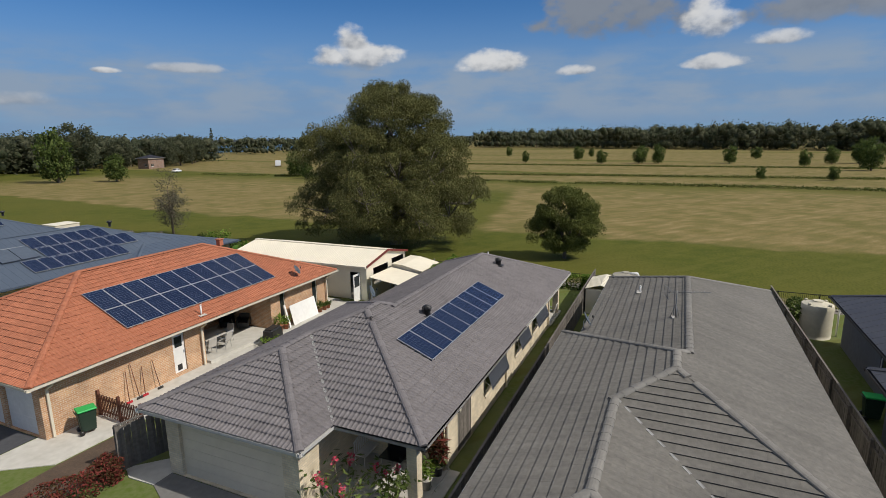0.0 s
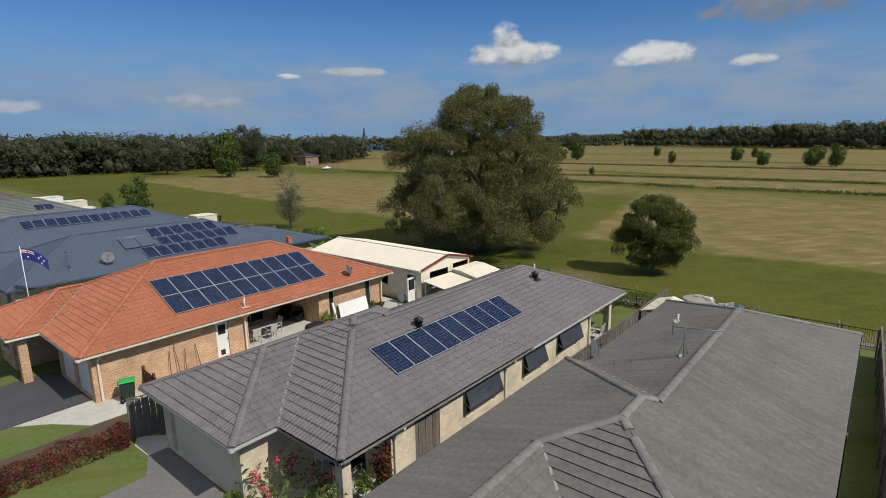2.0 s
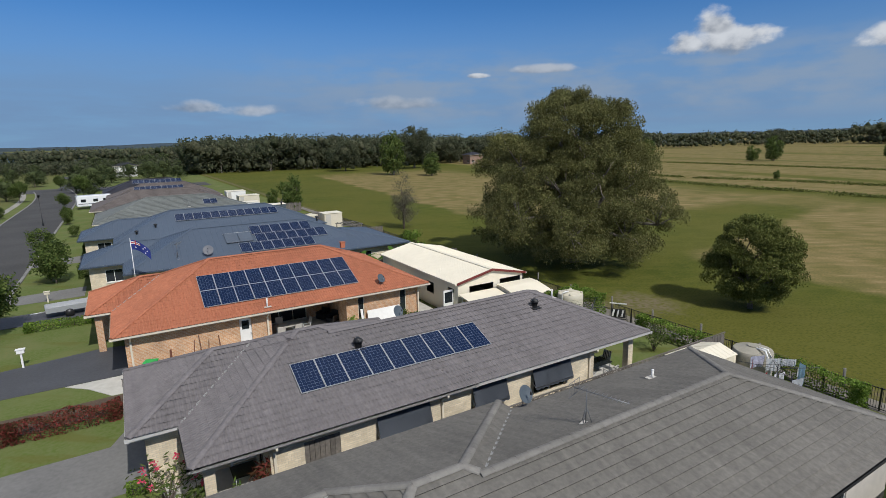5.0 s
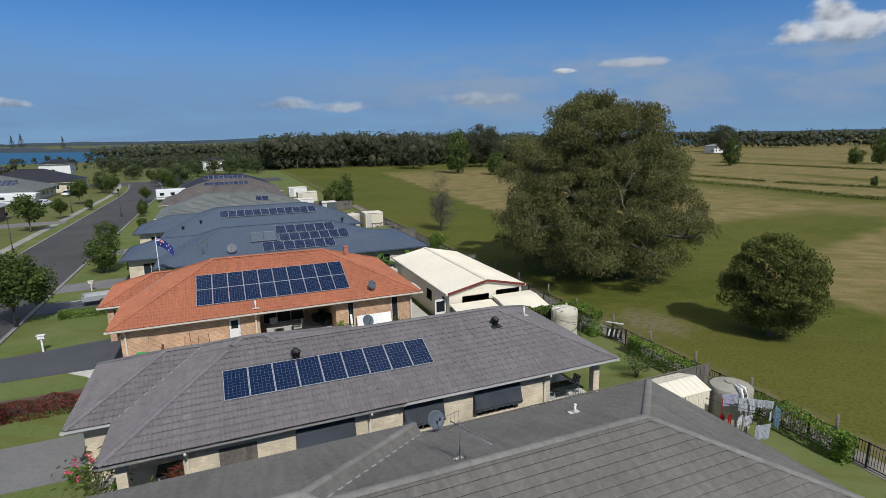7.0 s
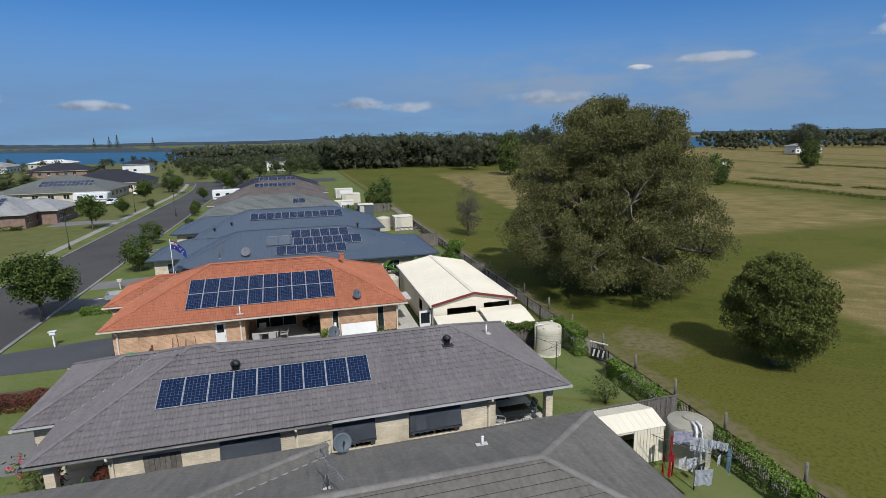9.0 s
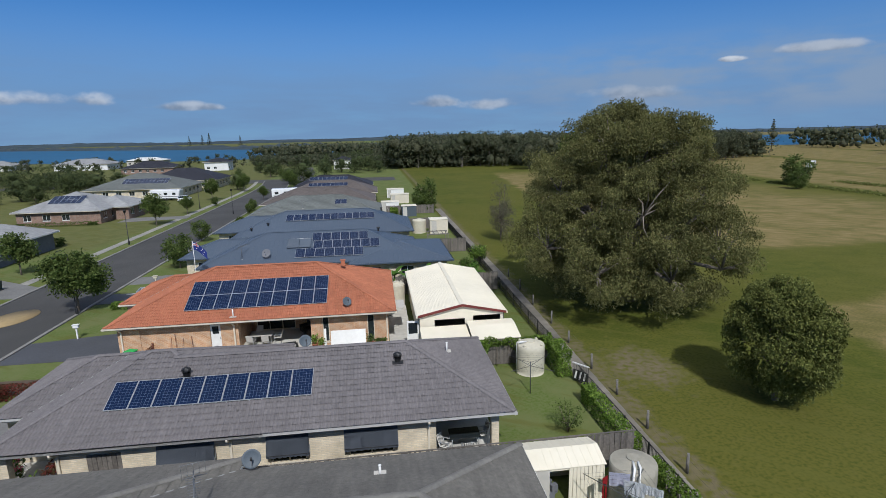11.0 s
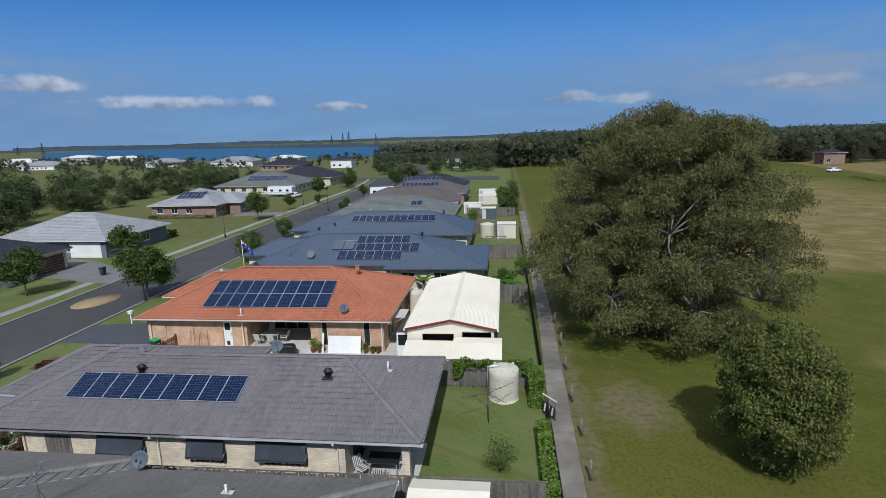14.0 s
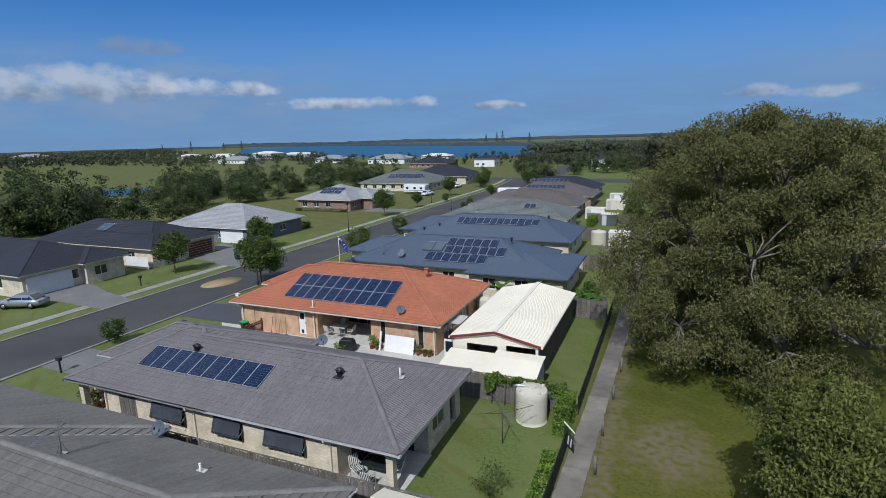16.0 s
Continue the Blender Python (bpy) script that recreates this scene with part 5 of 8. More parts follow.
def antenna(x, y, z, h, yaw, label):
    a = empty("tv_antenna", x, y, z, yaw, label=label, category="antenna", group="television antennas")
    part("mast", tube([(0, 0, -0.1), (0, 0, h + 0.08)], 0.020, sides=6), M["ant"], a)
    for i in range(3):
        w = 2.1 * i + 0.5
        part("stay", tube([(0.22 * math.cos(w), 0.22 * math.sin(w), -0.06), (0, 0, h * 0.55)], 0.010, sides=5), M["ant"], a)
    part("boom", tube([(-0.42, 0, h), (1.35, 0, h + 0.02)], 0.016, sides=5), M["ant"], a)
    for i in range(12):
        u = -0.2 + 0.135 * i
        w = 0.24 - 0.010 * i
        part("element", tube([(u, -w, h + 0.012), (u, w, h + 0.012)], 0.008, sides=4), M["ant"], a)
    for k in (-0.12, 0.12):
        refl = part("reflector", tube([(-0.42, -0.36, h + k * 1.9), (-0.42, 0.36, h + k * 1.9)], 0.010, sides=4), M["ant"], a)
        for j in range(5):
            part("rod", tube([(-0.42, -0.34 + 0.17 * j, h), (-0.42, -0.34 + 0.17 * j, h + k * 1.9)], 0.006, sides=4), M["ant"], refl)
    part("flashing", boxes((-0.15, 0.15, -0.15, 0.15, -0.04, 0.01)), M["plaster"], a)


antenna(6.63, -8.36, 4.14, 1.1, -72, "silver television antenna on the flat tiled roof")
antenna(-1.5, 32.4, 3.1, 1.3, 70, "silver television antenna on the blue roof")
antenna(2.0, 55.0, 5.3, 0.9, 30, "silver television antenna on the second blue roof")
for x, y, z in ((9.5, 20.6, 5.0),):
    c = empty("roof_cowl", x, y, z, label="small terracotta vent cowl near the ridge", category="roof vent")
    part("body", boxes((-0.16, 0.16, -0.16, 0.16, -0.3, 0.1)), M["tile_orange"], c)
    part("cap", boxes((-0.22, 0.22, -0.22, 0.22, 0.12, 0.17), bevel=0.015), M["tile_orange"], c)
for x, y, z in ((-2.2, 50.6, 3.75), (13.2, 53.6, 4.9), (12.6, 36.6, 4.85), (-4.2, 49.5, 3.3)):
    c = empty("roof_cowl", x, y, z, label="small dark vent cowl on blue steel roof", category="roof vent")
    part("body", lathe([(0.1, -0.2), (0.1, 0.15), (0.2, 0.16), (0.2, 0.28), (0, 0.36)], 14), M["dark"], c)

# ---- steel shed ----
shed = empty("shed", 0, 0, label="large cream steel shed with maroon barge trim", category="shed")


def shed_slope(x0, x1, y0, y1, z0, z1, name, parent, material, pitch=0.2):
    """A ribbed sheet between two edges along y; ribs run from eave to ridge."""
    bm = bmesh.new()
    n = int((y1 - y0) / pitch)
    rows = []
    for i in range(n * 4 + 1):
        y = y0 + (y1 - y0) * (i // 4 + (0.0, 0.38, 0.5, 0.62)[i % 4]) / n
        h = 0.016 if i % 4 == 2 else 0.0
        rows.append((bm.verts.new((x0, y, z0 + h)), bm.verts.new((x1, y, z1 + h))))
    for a, b in zip(rows, rows[1:]):
        bm.faces.new((a[0], b[0], b[1], a[1]))
    return part(name, bm, material, parent)


shed_slope(15.0, 18.2, 12.35, 25.6, 2.62, 3.3, "roof_sheet", shed, M["cream_metal"])
shed_slope(21.4, 18.2, 12.35, 25.6, 2.62, 3.3, "roof_sheet", shed, M["cream_metal"])
bm = boxes((18.05, 18.35, 12.33, 25.62, 3.28, 3.335))
part("ridge_cap", bm, M["cream_metal"], shed)
wall(shed, "y", 15.15, 12.45, 25.5, 0, 2.62, M["cream_metal"], [(13.0, 13.9, 0.05, 2.1), (16, 17.2, 1.0, 1.9)], 0.06, -1)
wall(shed, "y", 21.25, 12.45, 25.5, 0, 2.62, M["timber"], (), 0.06, 1)
wall(shed, "x", 12.5, 15.21, 21.19, 0, 2.64, M["cream_metal"], [(16.2, 18.4, 0.9, 2.25), (19.0, 21.0, 1.9, 2.4)], 0.06, -1)
wall(shed, "x", 25.44, 15.21, 21.19, 0, 2.64, M["cream_metal"], (), 0.06, 1)
for y in (12.5, 25.4):
    part("gable", prism([(15.15, y, 2.643), (21.25, y, 2.643), (18.2, y, 3.27)], (0, 0.05, 0)), M["cream_metal"], shed)
for x0, x1 in ((15.0, 18.2), (21.4, 18.2)):
    part("barge_board", prism([(x0, 12.28, 2.52), (x0, 12.28, 2.69), (x1, 12.28, 3.37), (x1, 12.28, 3.2)], (0, 0.06, 0)), M["maroon"], shed)
part("gutter", boxes((14.88, 15.0, 12.35, 25.6, 2.5, 2.62)), M["cream_metal"], shed)
part("gutter", boxes((21.4, 21.52, 12.35, 25.6, 2.5, 2.62)), M["cream_metal"], shed)
d = part("door", boxes((14.25, 15.1, 13.0, 13.04, 0.05, 2.1)), M["white"], shed, "white shed door standing open")
part("pane", boxes((14.35, 15.0, 12.99, 13.05, 1.15, 1.95)), M["glass"], d)
part("floor", boxes((15.2, 21.2, 12.56, 25.4, 0, 0.04)), M["concrete"], shed)

# lean-to of cream sheets in front of the shed
lean = empty("garden_store", 0, 0, label="low cream steel garden store against the shed", category="store")
prof = [(9.55, 1.72), (11.3, 2.10), (12.22, 2.13), (12.22, 2.09), (11.3, 2.06), (9.55, 1.68)]
part("roof", prism([(18.45, y, z) for y, z in prof], (3.3, 0, 0)), M["cream_metal"], lean)
for x in (18.55, 21.6):
    part("wall", prism([(x, 9.7, 0), (x, 12.2, 0), (x, 12.2, 2.08), (x, 11.3, 2.04), (x, 9.7, 1.70)], (0.04, 0, 0)), M["plaster"], lean)
part("wall", boxes((18.6, 21.6, 9.7, 9.74, 0, 1.69)), M["cream_metal"], lean)
lean2 = empty("garden_store", 0, 0, label="flat pale steel cover over the yard beside the shed", category="store")
part("roof", prism([(15.1, y, z) for y, z in ((9.75, 1.50), (12.25, 1.86), (12.25, 1.82), (9.75, 1.46))], (3.32, 0, 0)), M["cream_metal"], lean2)
for x in (15.4, 18.15):
    for y in (10.2, 12.2):
        part("post", boxes((x - 0.04, x + 0.04, y - 0.04, y + 0.04, 0, 1.50 + 0.14 * (y - 10.2))), M["white"], lean2)


# ---- rain tanks ----
M["tank_grey"] = mat("grey_beige_tank_plastic", (0.35, 0.325, 0.265), (0.30, 0.28, 0.225), 0.65, 5, 0.8, 0.10, spec=0.2)


def tank(x, y, r, h, label, ribs=False, pipes=(), skin="tank"):
    t = empty("rain_tank", x, y, label=label, category="rain tank", group="rain tanks")
    prof = [(0, 0), (r, 0)]
    if ribs:
        n = 12
        for i in range(n * 2 + 1):
            prof.append((r + (0.02 if i % 2 else 0.0), h * i / (2 * n)))
    else:
        for i in range(9):
            prof.append((r + 0.008 * (i % 2), h * i / 8))
    part("body", lathe(prof + [(r * 0.98, h + 0.02)], 36), M[skin], t)
    lid = part("lid", lathe([(r * 1.0, h), (r * 0.97, h + 0.06), (r * 0.5, h + 0.17), (0.28, h + 0.22), (0.28, h + 0.27), (0, h + 0.28)], 36), M[skin], t)
    lid.data.polygons.foreach_set("use_smooth", [False] * len(lid.data.polygons))
    for i in range(0 if r > 0.93 else 4):
        a = math.pi / 4 + i * math.pi / 2
        part("lug", boxes((r * 0.86 * math.cos(a) - 0.08, r * 0.86 * math.cos(a) + 0.08, r * 0.86 * math.sin(a) - 0.08, r * 0.86 * math.sin(a) + 0.08, h + 0.02, h + 0.2), bevel=0.03), M[skin], t)
    for pts in pipes:
        part("pipe", tube(pts, 0.05), M["white"], t)
    return t


tank(21.87, 7.85, 0.9, 1.85, "cream plastic rain tank on the lawn by the fence", pipes=[[(-0.95, -0.2, 0.0), (-0.95, -0.2, 2.1), (-0.7, -0.2, 2.15), (-0.3, -0.1, 2.1)]])
tank(22.4, -5.0, 0.95, 1.8, "large beige plastic rain tank behind the small shed", pipes=[[(-0.5, -1.05, 0.0), (-0.5, -1.0, 1.85), (-0.35, -0.8, 2.08), (-0.1, -0.1, 2.0)], [(-0.25, -1.1, 0.0), (-0.25, -1.02, 1.85), (-0.1, -0.8, 2.08), (0.1, -0.1, 2.0)]], skin="tank_grey")
tank(13.96, 23.4, 0.72, 2.0, "cream ribbed rain tank between house and shed", True, [[(-0.75, -0.1, 0.3), (-0.75, -0.1, 2.0), (-0.4, 0, 2.15), (-0.1, 0, 2.15)]])
tank(19.0, -16.0, 0.82, 1.9, "pale beige rain tank behind the boundary fence", pipes=[[(0.2, -1.12, 0), (0.2, -1.12, 2.5)]])
tank(19.2, 60.6, 1.1, 2.0, "cream rain tank beside the second blue house", True)
tank(19.0, 43.6, 0.5, 1.2, "small cream tank behind the blue house")


# ---- fences ----
def paling_fence(a, b, h, label, material, both=False):
    """Upright boards on two rails with posts, each board a piece."""
    a, b = Vector((*a, 0)), Vector((*b, 0))
    d = (b - a).normalized()
    f = empty("paling_fence", a.x, a.y, 0, math.degrees(math.atan2(d.y, d.x)), label=label, category="fence", group="paling fences")
    L = (b - a).length
    rnd = random.Random(int(L * 100))
    n = int(L / 0.105)
    mes = []
    for k in range(4):
        me = bpy.data.meshes.new("paling")
        bm = boxes((0.0, 0.1035, -0.02, 0.0, 0.04, h - 0.03 + 0.02 * k))
        bm.to_mesh(me)
        bm.free()
        me.materials.append(material)
        mes.append(me)
    joined = []
    for i in range(n):
        if i < 280:
            o = new("paling", rnd.choice(mes))
            o.parent = f
            o.location = (i * 0.105, rnd.uniform(-0.008, 0.008), 0)
            o.rotation_euler = (0, rnd.uniform(-0.012, 0.012), 0)
        else:
            joined.append((i * 0.105, i * 0.105 + 0.1, -0.02, 0.0, 0.04, h + rnd.uniform(-0.03, 0.03)))
    if joined:
        tagged(part("palings", boxes(*joined), material, f), kind="stuff")
    for z in (0.3, h - 0.35):
        part("rail", boxes((0, L, 0.002, 0.045, z, z + 0.075)), material, f)
    for i in range(int(L / 2.4) + 1):
        part("post", boxes((i * 2.4, i * 2.4 + 0.1, 0.046, 0.13, 0, h - 0.02)), material, f)
    part("capping", boxes((0, L, -0.03, 0.05, h + 0.031, h + 0.06)), material, f)
    return f


paling_fence((-6.1, -2.85), (23.7, -2.68), 1.75, "weathered grey timber paling fence between two houses", M["timber"])
paling_fence((-4.3, 9.2), (23.8, 9.2), 1.75, "weathered grey timber paling fence grown over with creeper", M["timber"])
paling_fence((-6.15, 9.7), (-4.35, 9.2), 1.8, "grey timber paling gate beside the garage", M["timber"])
paling_fence((14.0, 26.55), (24.1, 26.55), 1.8, "weathered grey timber paling fence behind the shed", M["timber"])
paling_fence((-4.0, -14.85), (22.9, -14.15), 1.8, "weathered timber paling fence along the boundary", M["timber"])
paling_fence((-39.3, 28.2), (-34.9, 28.2), 1.6, "white boarded side fence between two houses", M["white"])
paling_fence((14.0, 45.0), (24.1, 45.0), 1.8, "weathered timber paling fence between gardens", M["timber"])
paling_fence((13.0, 64.0), (24.1, 64.0), 1.8, "weathered timber paling fence between far gardens", M["timber"])
paling_fence((14.5, 82.0), (24.0, 82.0), 1.7, "weathered timber paling fence between far gardens", M["timber"])
# picket gate of red-brown stain
pg = empty("picket_gate", -3.72, 14.42, 0, -93, label="red-brown stained picket gate across the side path", category="gate")
for i in range(25):
    part("picket", boxes((0.05 + i * 0.115, 0.05 + i * 0.115 + 0.06, -0.02, 0.0, 0.08, 1.05 + 0.04 * (i % 2))), M["red_timber"], pg)
for z in (0.25, 0.8):
    part("rail", boxes((0, 2.9, 0.002, 0.04, z, z + 0.07)), M["red_timber"], pg)
for x in (0.0, 1.42, 2.9):
    part("post", boxes((x - 0.05, x + 0.05, -0.03, 0.08, 0, 1.2)), M["red_timber"], pg)


def bar_fence(x, y0, y1, h, label):
    """A black tubular fence: panels of thin bars between posts."""
    f = empty("bar_fence", x, y0, label=label, category="fence", group="black garden fences")
    L = y1 - y0
    n = int(L / 0.11)
    me = bpy.data.meshes.new("bar")
    bm = boxes((-0.008, 0.008, -0.008, 0.008, 0.08, h - 0.03))
    bm.to_mesh(me)
    bm.free()
    me.materials.append(M["black"])
    for i in range(min(n, 280)):
        o = new("bar", me)
        o.parent = f
        o.location = (0, 0.05 + i * 0.11, 0)
    for z in (0.1, h - 0.08):
        part("rail", boxes((-0.018, 0.018, 0, L, z, z + 0.035)), M["black"], f)
    for i in range(int(L / 2.4) + 1):
        part("post", boxes((-0.03, 0.03, i * 2.4 - 0.03, i * 2.4 + 0.03, 0, h)), M["black"], f)


bar_fence(24.3, -22.0, 5.8, 1.2, "black tubular steel fence along the garden path")
bar_fence(24.3, 9.3, 26.4, 1.2, "black tubular steel fence behind the shed lawn")
bar_fence(24.3, 26.7, 45.0, 1.2, "black tubular steel fence along the next garden")
bar_fence(24.3, 45.2, 63.8, 1.2, "black tubular steel fence along the far garden")
g = empty("garden_gate", 24.08, 6.1, 0, -54, label="black steel garden gate standing open with a white notice", category="gate")
for i in range(10):
    part("bar", boxes((i * 0.12, i * 0.12 + 0.014, -0.007, 0.007, 0.06, 1.2)), M["black"], g)
part("rail", boxes((-0.03, 1.14, -0.02, 0.02, 1.18, 1.25)), M["white"], g, "white painted top rail")
part("rail", boxes((0, 1.12, -0.015, 0.015, 0.06, 0.1)), M["black"], g)
board = part("notice", boxes((0.06, 1.06, -0.045, -0.02, 0.18, 0.82)), M["dark"], g, "dark notice board with white bars")
for i in range(3):
    part("notice_bar", prism([(0.14 + 0.31 * i, -0.05, 0.24), (0.26 + 0.31 * i, -0.05, 0.24), (0.36 + 0.31 * i, -0.05, 0.76), (0.24 + 0.31 * i, -0.05, 0.76)], (0, -0.006, 0)), M["white"], board)

# old field posts with wire
M["old_post"] = mat("grey_post", (0.20, 0.185, 0.165), (0.13, 0.12, 0.105), 0.95, 10, 1, 0.2, 0.4)
wire_pts = []
for i, y in enumerate((-12.2, -7.9, -3.6, 0.15, 3.9, 7.5, 12.0, 16.2, 21.2, 26.0, 31.0)):
    p = empty("fence_post", 25.85 + 0.014 * y + 0.06 * math.sin(i * 2.1), y, label="old grey timber post beside the field", category="post", group="field fence posts")
    part("post", tube([(0, 0, 0), (0.02 * math.sin(i), 0.02, 0.98 + 0.08 * math.sin(i * 3))], 0.075, 0.065, 7), M["old_post"], p)
    wire_pts.append((25.85 + 0.014 * y + 0.06 * math.sin(i * 2.1), y))
wf = empty("field_fence_wire", 0, 0, label="sagging wire strands between old field posts", category="fence wire")
for z in (0.35, 0.7, 0.95):
    part("wire", tube([(x, y, z - 0.02 * (j % 2)) for j, (x, y) in enumerate(wire_pts)], 0.0025, sides=4), M["dark"], wf)


# ---- clothes hoists ----
M["gal"] = mat("dull_galvanised_steel", (0.085, 0.088, 0.092), (0.06, 0.062, 0.066), 0.6, 8, 1, 0.1, metal=0.3)


def hoist(x, y, yaw, label, arm=1.75):
    h = empty("clothes_hoist", x, y, 0, yaw, label=label, category="clothes line", group="clothes hoists")
    part("pole", tube([(0, 0, 0), (0, 0, 2.0)], 0.03), M["gal"], h)
    part("handle", tube([(0, 0, 1.1), (0.18, 0, 1.1), (0.18, 0, 1.0)], 0.012, sides=5), M["gal"], h)
    for i in range(4):
        a = math.pi / 2 * i + 0.4
        arm_ob = part("arm", tube([(0, 0, 1.75), (arm * math.cos(a), arm * math.sin(a), 1.98)], 0.014, sides=6), M["gal"], h)
        part("stay", tube([(0, 0, 1.98), (arm * 0.5 * math.cos(a), arm * 0.5 * math.sin(a), 1.88)], 0.01, sides=5), M["gal"], arm_ob)
    for k in range(5):
        r = arm * (0.35 + 0.16 * k)
        zz = 1.78 + 0.2 * r / arm
        pts = [(r * math.cos(math.pi / 2 * i + 0.4), r * math.sin(math.pi / 2 * i + 0.4), zz) for i in range(5)]
        part("line", tube(pts, 0.004, sides=4), M["gal"], h)
    return h


hoist(21.0, 4.9, 12, "empty rotary clothes hoist on the back lawn")
hoist(21.2, -6.87, 20, "rotary clothes hoist hung with washing")


def washing(name, x, y, z, w, h, yaw, colour, label, legs=False):
    """A pegged garment: a creased sheet, split below for legs."""
    bm = bmesh.new()
    n, rows = 8, 6
    rnd = random.Random(int(x * 100 + y * 10))
    grid = []
    for j in range(rows + 1):
        row = []
        for i in range(n + 1):
            u = -w / 2 + w * i / n
            off = 0.03 * math.sin(i * 1.7 + rnd.random()) * (j / rows) + 0.01 * rnd.uniform(-1, 1)
            row.append(bm.verts.new((u * (1 - 0.06 * j / rows), off, -h * j / rows - (0.02 * math.sin(i * 1.3) if j == rows else 0))))
        grid.append(row)
    for j in range(rows):
        for i in range(n):
            if legs and j >= 2 and i in (3, 4):
                continue
            bm.faces.new((grid[j][i], grid[j][i + 1], grid[j + 1][i + 1], grid[j + 1][i]))
    bmesh.ops.solidify(bm, geom=bm.faces[:], thickness=0.008)
    key = "cloth_%d" % int(colour[0] * 100 + colour[2] * 7)
    if key not in M:
        M[key] = mat("cloth", colour, tuple(c * 0.85 for c in colour), 0.9, 8, 2, 0.08)
    ob = part(name, bm, M[key])
    ob.matrix_world = pose(x, y, z, 0, 0, yaw)
    return tagged(ob, label, "washing", "washing on the hoist")


for row in (
    ("towel", 21.45, -5.75, 1.95, 0.8, 0.6, -20, (0.60, 0.60, 0.72), "pale lilac towel pegged on the clothes hoist", False),
    ("shirt", 21.62, -6.28, 1.95, 0.42, 0.62, -25, (0.75, 0.76, 0.78), "white shirt pegged on the clothes hoist", False),
    ("shirt", 21.92, -6.45, 1.95, 0.42, 0.66, -30, (0.75, 0.76, 0.78), "white shirt pegged on the clothes hoist", False),
    ("shirt", 22.15, -6.67, 1.95, 0.26, 0.38, -35, (0.75, 0.76, 0.78), "small white shirt pegged on the clothes hoist", False),
    ("shirt", 22.32, -6.80, 1.95, 0.26, 0.36, -35, (0.75, 0.76, 0.78), "small white shirt pegged on the clothes hoist", False),
    ("shirt", 22.48, -6.95, 1.95, 0.26, 0.36, -35, (0.75, 0.76, 0.78), "small white shirt pegged on the clothes hoist", False),
    ("trousers", 20.80, -5.87, 1.95, 0.34, 1.05, 30, (0.42, 0.014, 0.02), "red trousers pegged on the clothes hoist", True),
    ("trousers", 19.62, -6.90, 1.92, 0.32, 0.92, 60, (0.42, 0.014, 0.02), "red trousers pegged on the clothes hoist", True),
    ("trousers", 19.90, -7.00, 1.92, 0.32, 0.95, 10, (0.42, 0.014, 0.02), "red trousers pegged on the clothes hoist", True),
    ("towel", 20.18, -7.28, 1.92, 0.42, 0.42, 12, (0.75, 0.76, 0.78), "white cloth pegged on the clothes hoist", False),
    ("towel", 20.53, -7.40, 1.92, 0.46, 0.48, -4, (0.75, 0.76, 0.78), "white cloth pegged on the clothes hoist", False),
    ("trousers", 20.62, -7.80, 1.92, 0.45, 0.40, 15, (0.05, 0.05, 0.06), "dark shorts pegged on the clothes hoist", True),
    ("towel", 20.45, -8.12, 1.90, 0.72, 0.68, -12, (0.58, 0.60, 0.64), "grey-white towel pegged on the clothes hoist", False),
    ("sock", 21.66, -7.55, 1.92, 0.22, 0.42, 20, (0.75, 0.76, 0.78), "white underwear pegged on the clothes hoist", False),
    ("towel", 22.24, -7.47, 1.95, 0.40, 0.98, 65, (0.50, 0.66, 0.76), "pale blue towel pegged on the clothes hoist", False),
):
    washing(row[0], *row[1:7], row[7], row[8], row[9])

# ---- small steel shed ----
gs = empty("garden_shed", 18.15, -4.75, label="small cream steel garden shed with one door open", category="shed")
prof = [(-0.05, 1.74), (0.95, 2.06), (1.95, 1.77), (1.95, 1.74), (0.95, 2.03), (-0.05, 1.71)]
part("roof", prism([(-0.05, y, z) for y, z in prof], (3.25, 0, 0)), M["cream_metal"], gs)
for i in range(10):
    for y0, z0, y1, z1 in ((-0.05, 1.74, 0.95, 2.06), (0.95, 2.06, 1.95, 1.77)):
        part("roof_rib", prism([(0.05 + 0.33 * i, y0, z0), (0.09 + 0.33 * i, y0, z0), (0.09 + 0.33 * i, y1, z1), (0.05 + 0.33 * i, y1, z1)], (0, 0, 0.012)), M["cream_metal"], gs)
part("wall", boxes((0, 0.03, 0, 1.9, 0, 1.75), (3.12, 3.15, 0, 1.9, 0, 1.75), (0.03, 3.12, 1.87, 1.9, 0, 1.75), (0.03, 0.8, 0, 0.03, 0, 1.72), (0.8, 1.6, 0, 0.03, 1.6, 1.72)), M["cream_metal"], gs)
for i in range(9):
    part("wall_rib", boxes((1.62 + i * 0.165, 1.62 + i * 0.165 + 0.15, -0.02, 0.03, 0.03, 1.72)), M["cream_metal"], gs)
part("door", boxes((0.02, 0.78, -0.05, -0.025, 0.03, 1.68)), M["plaster"], gs)
for i in range(4):
    b = empty("storage_box", 19.2 + 0.12 * (i % 3), -4.2 + 0.25 * (i // 2), 0.0 + 0.0 * i, 20 * i, label="small dark box kept in the garden shed", category="box", group="boxes in the shed")
    part("body", boxes((-0.15, 0.15, -0.1, 0.1, 0.0 + 0.31 * (i % 2), 0.3 + 0.31 * (i % 2)), bevel=0.01), M["grey_wall"], b)


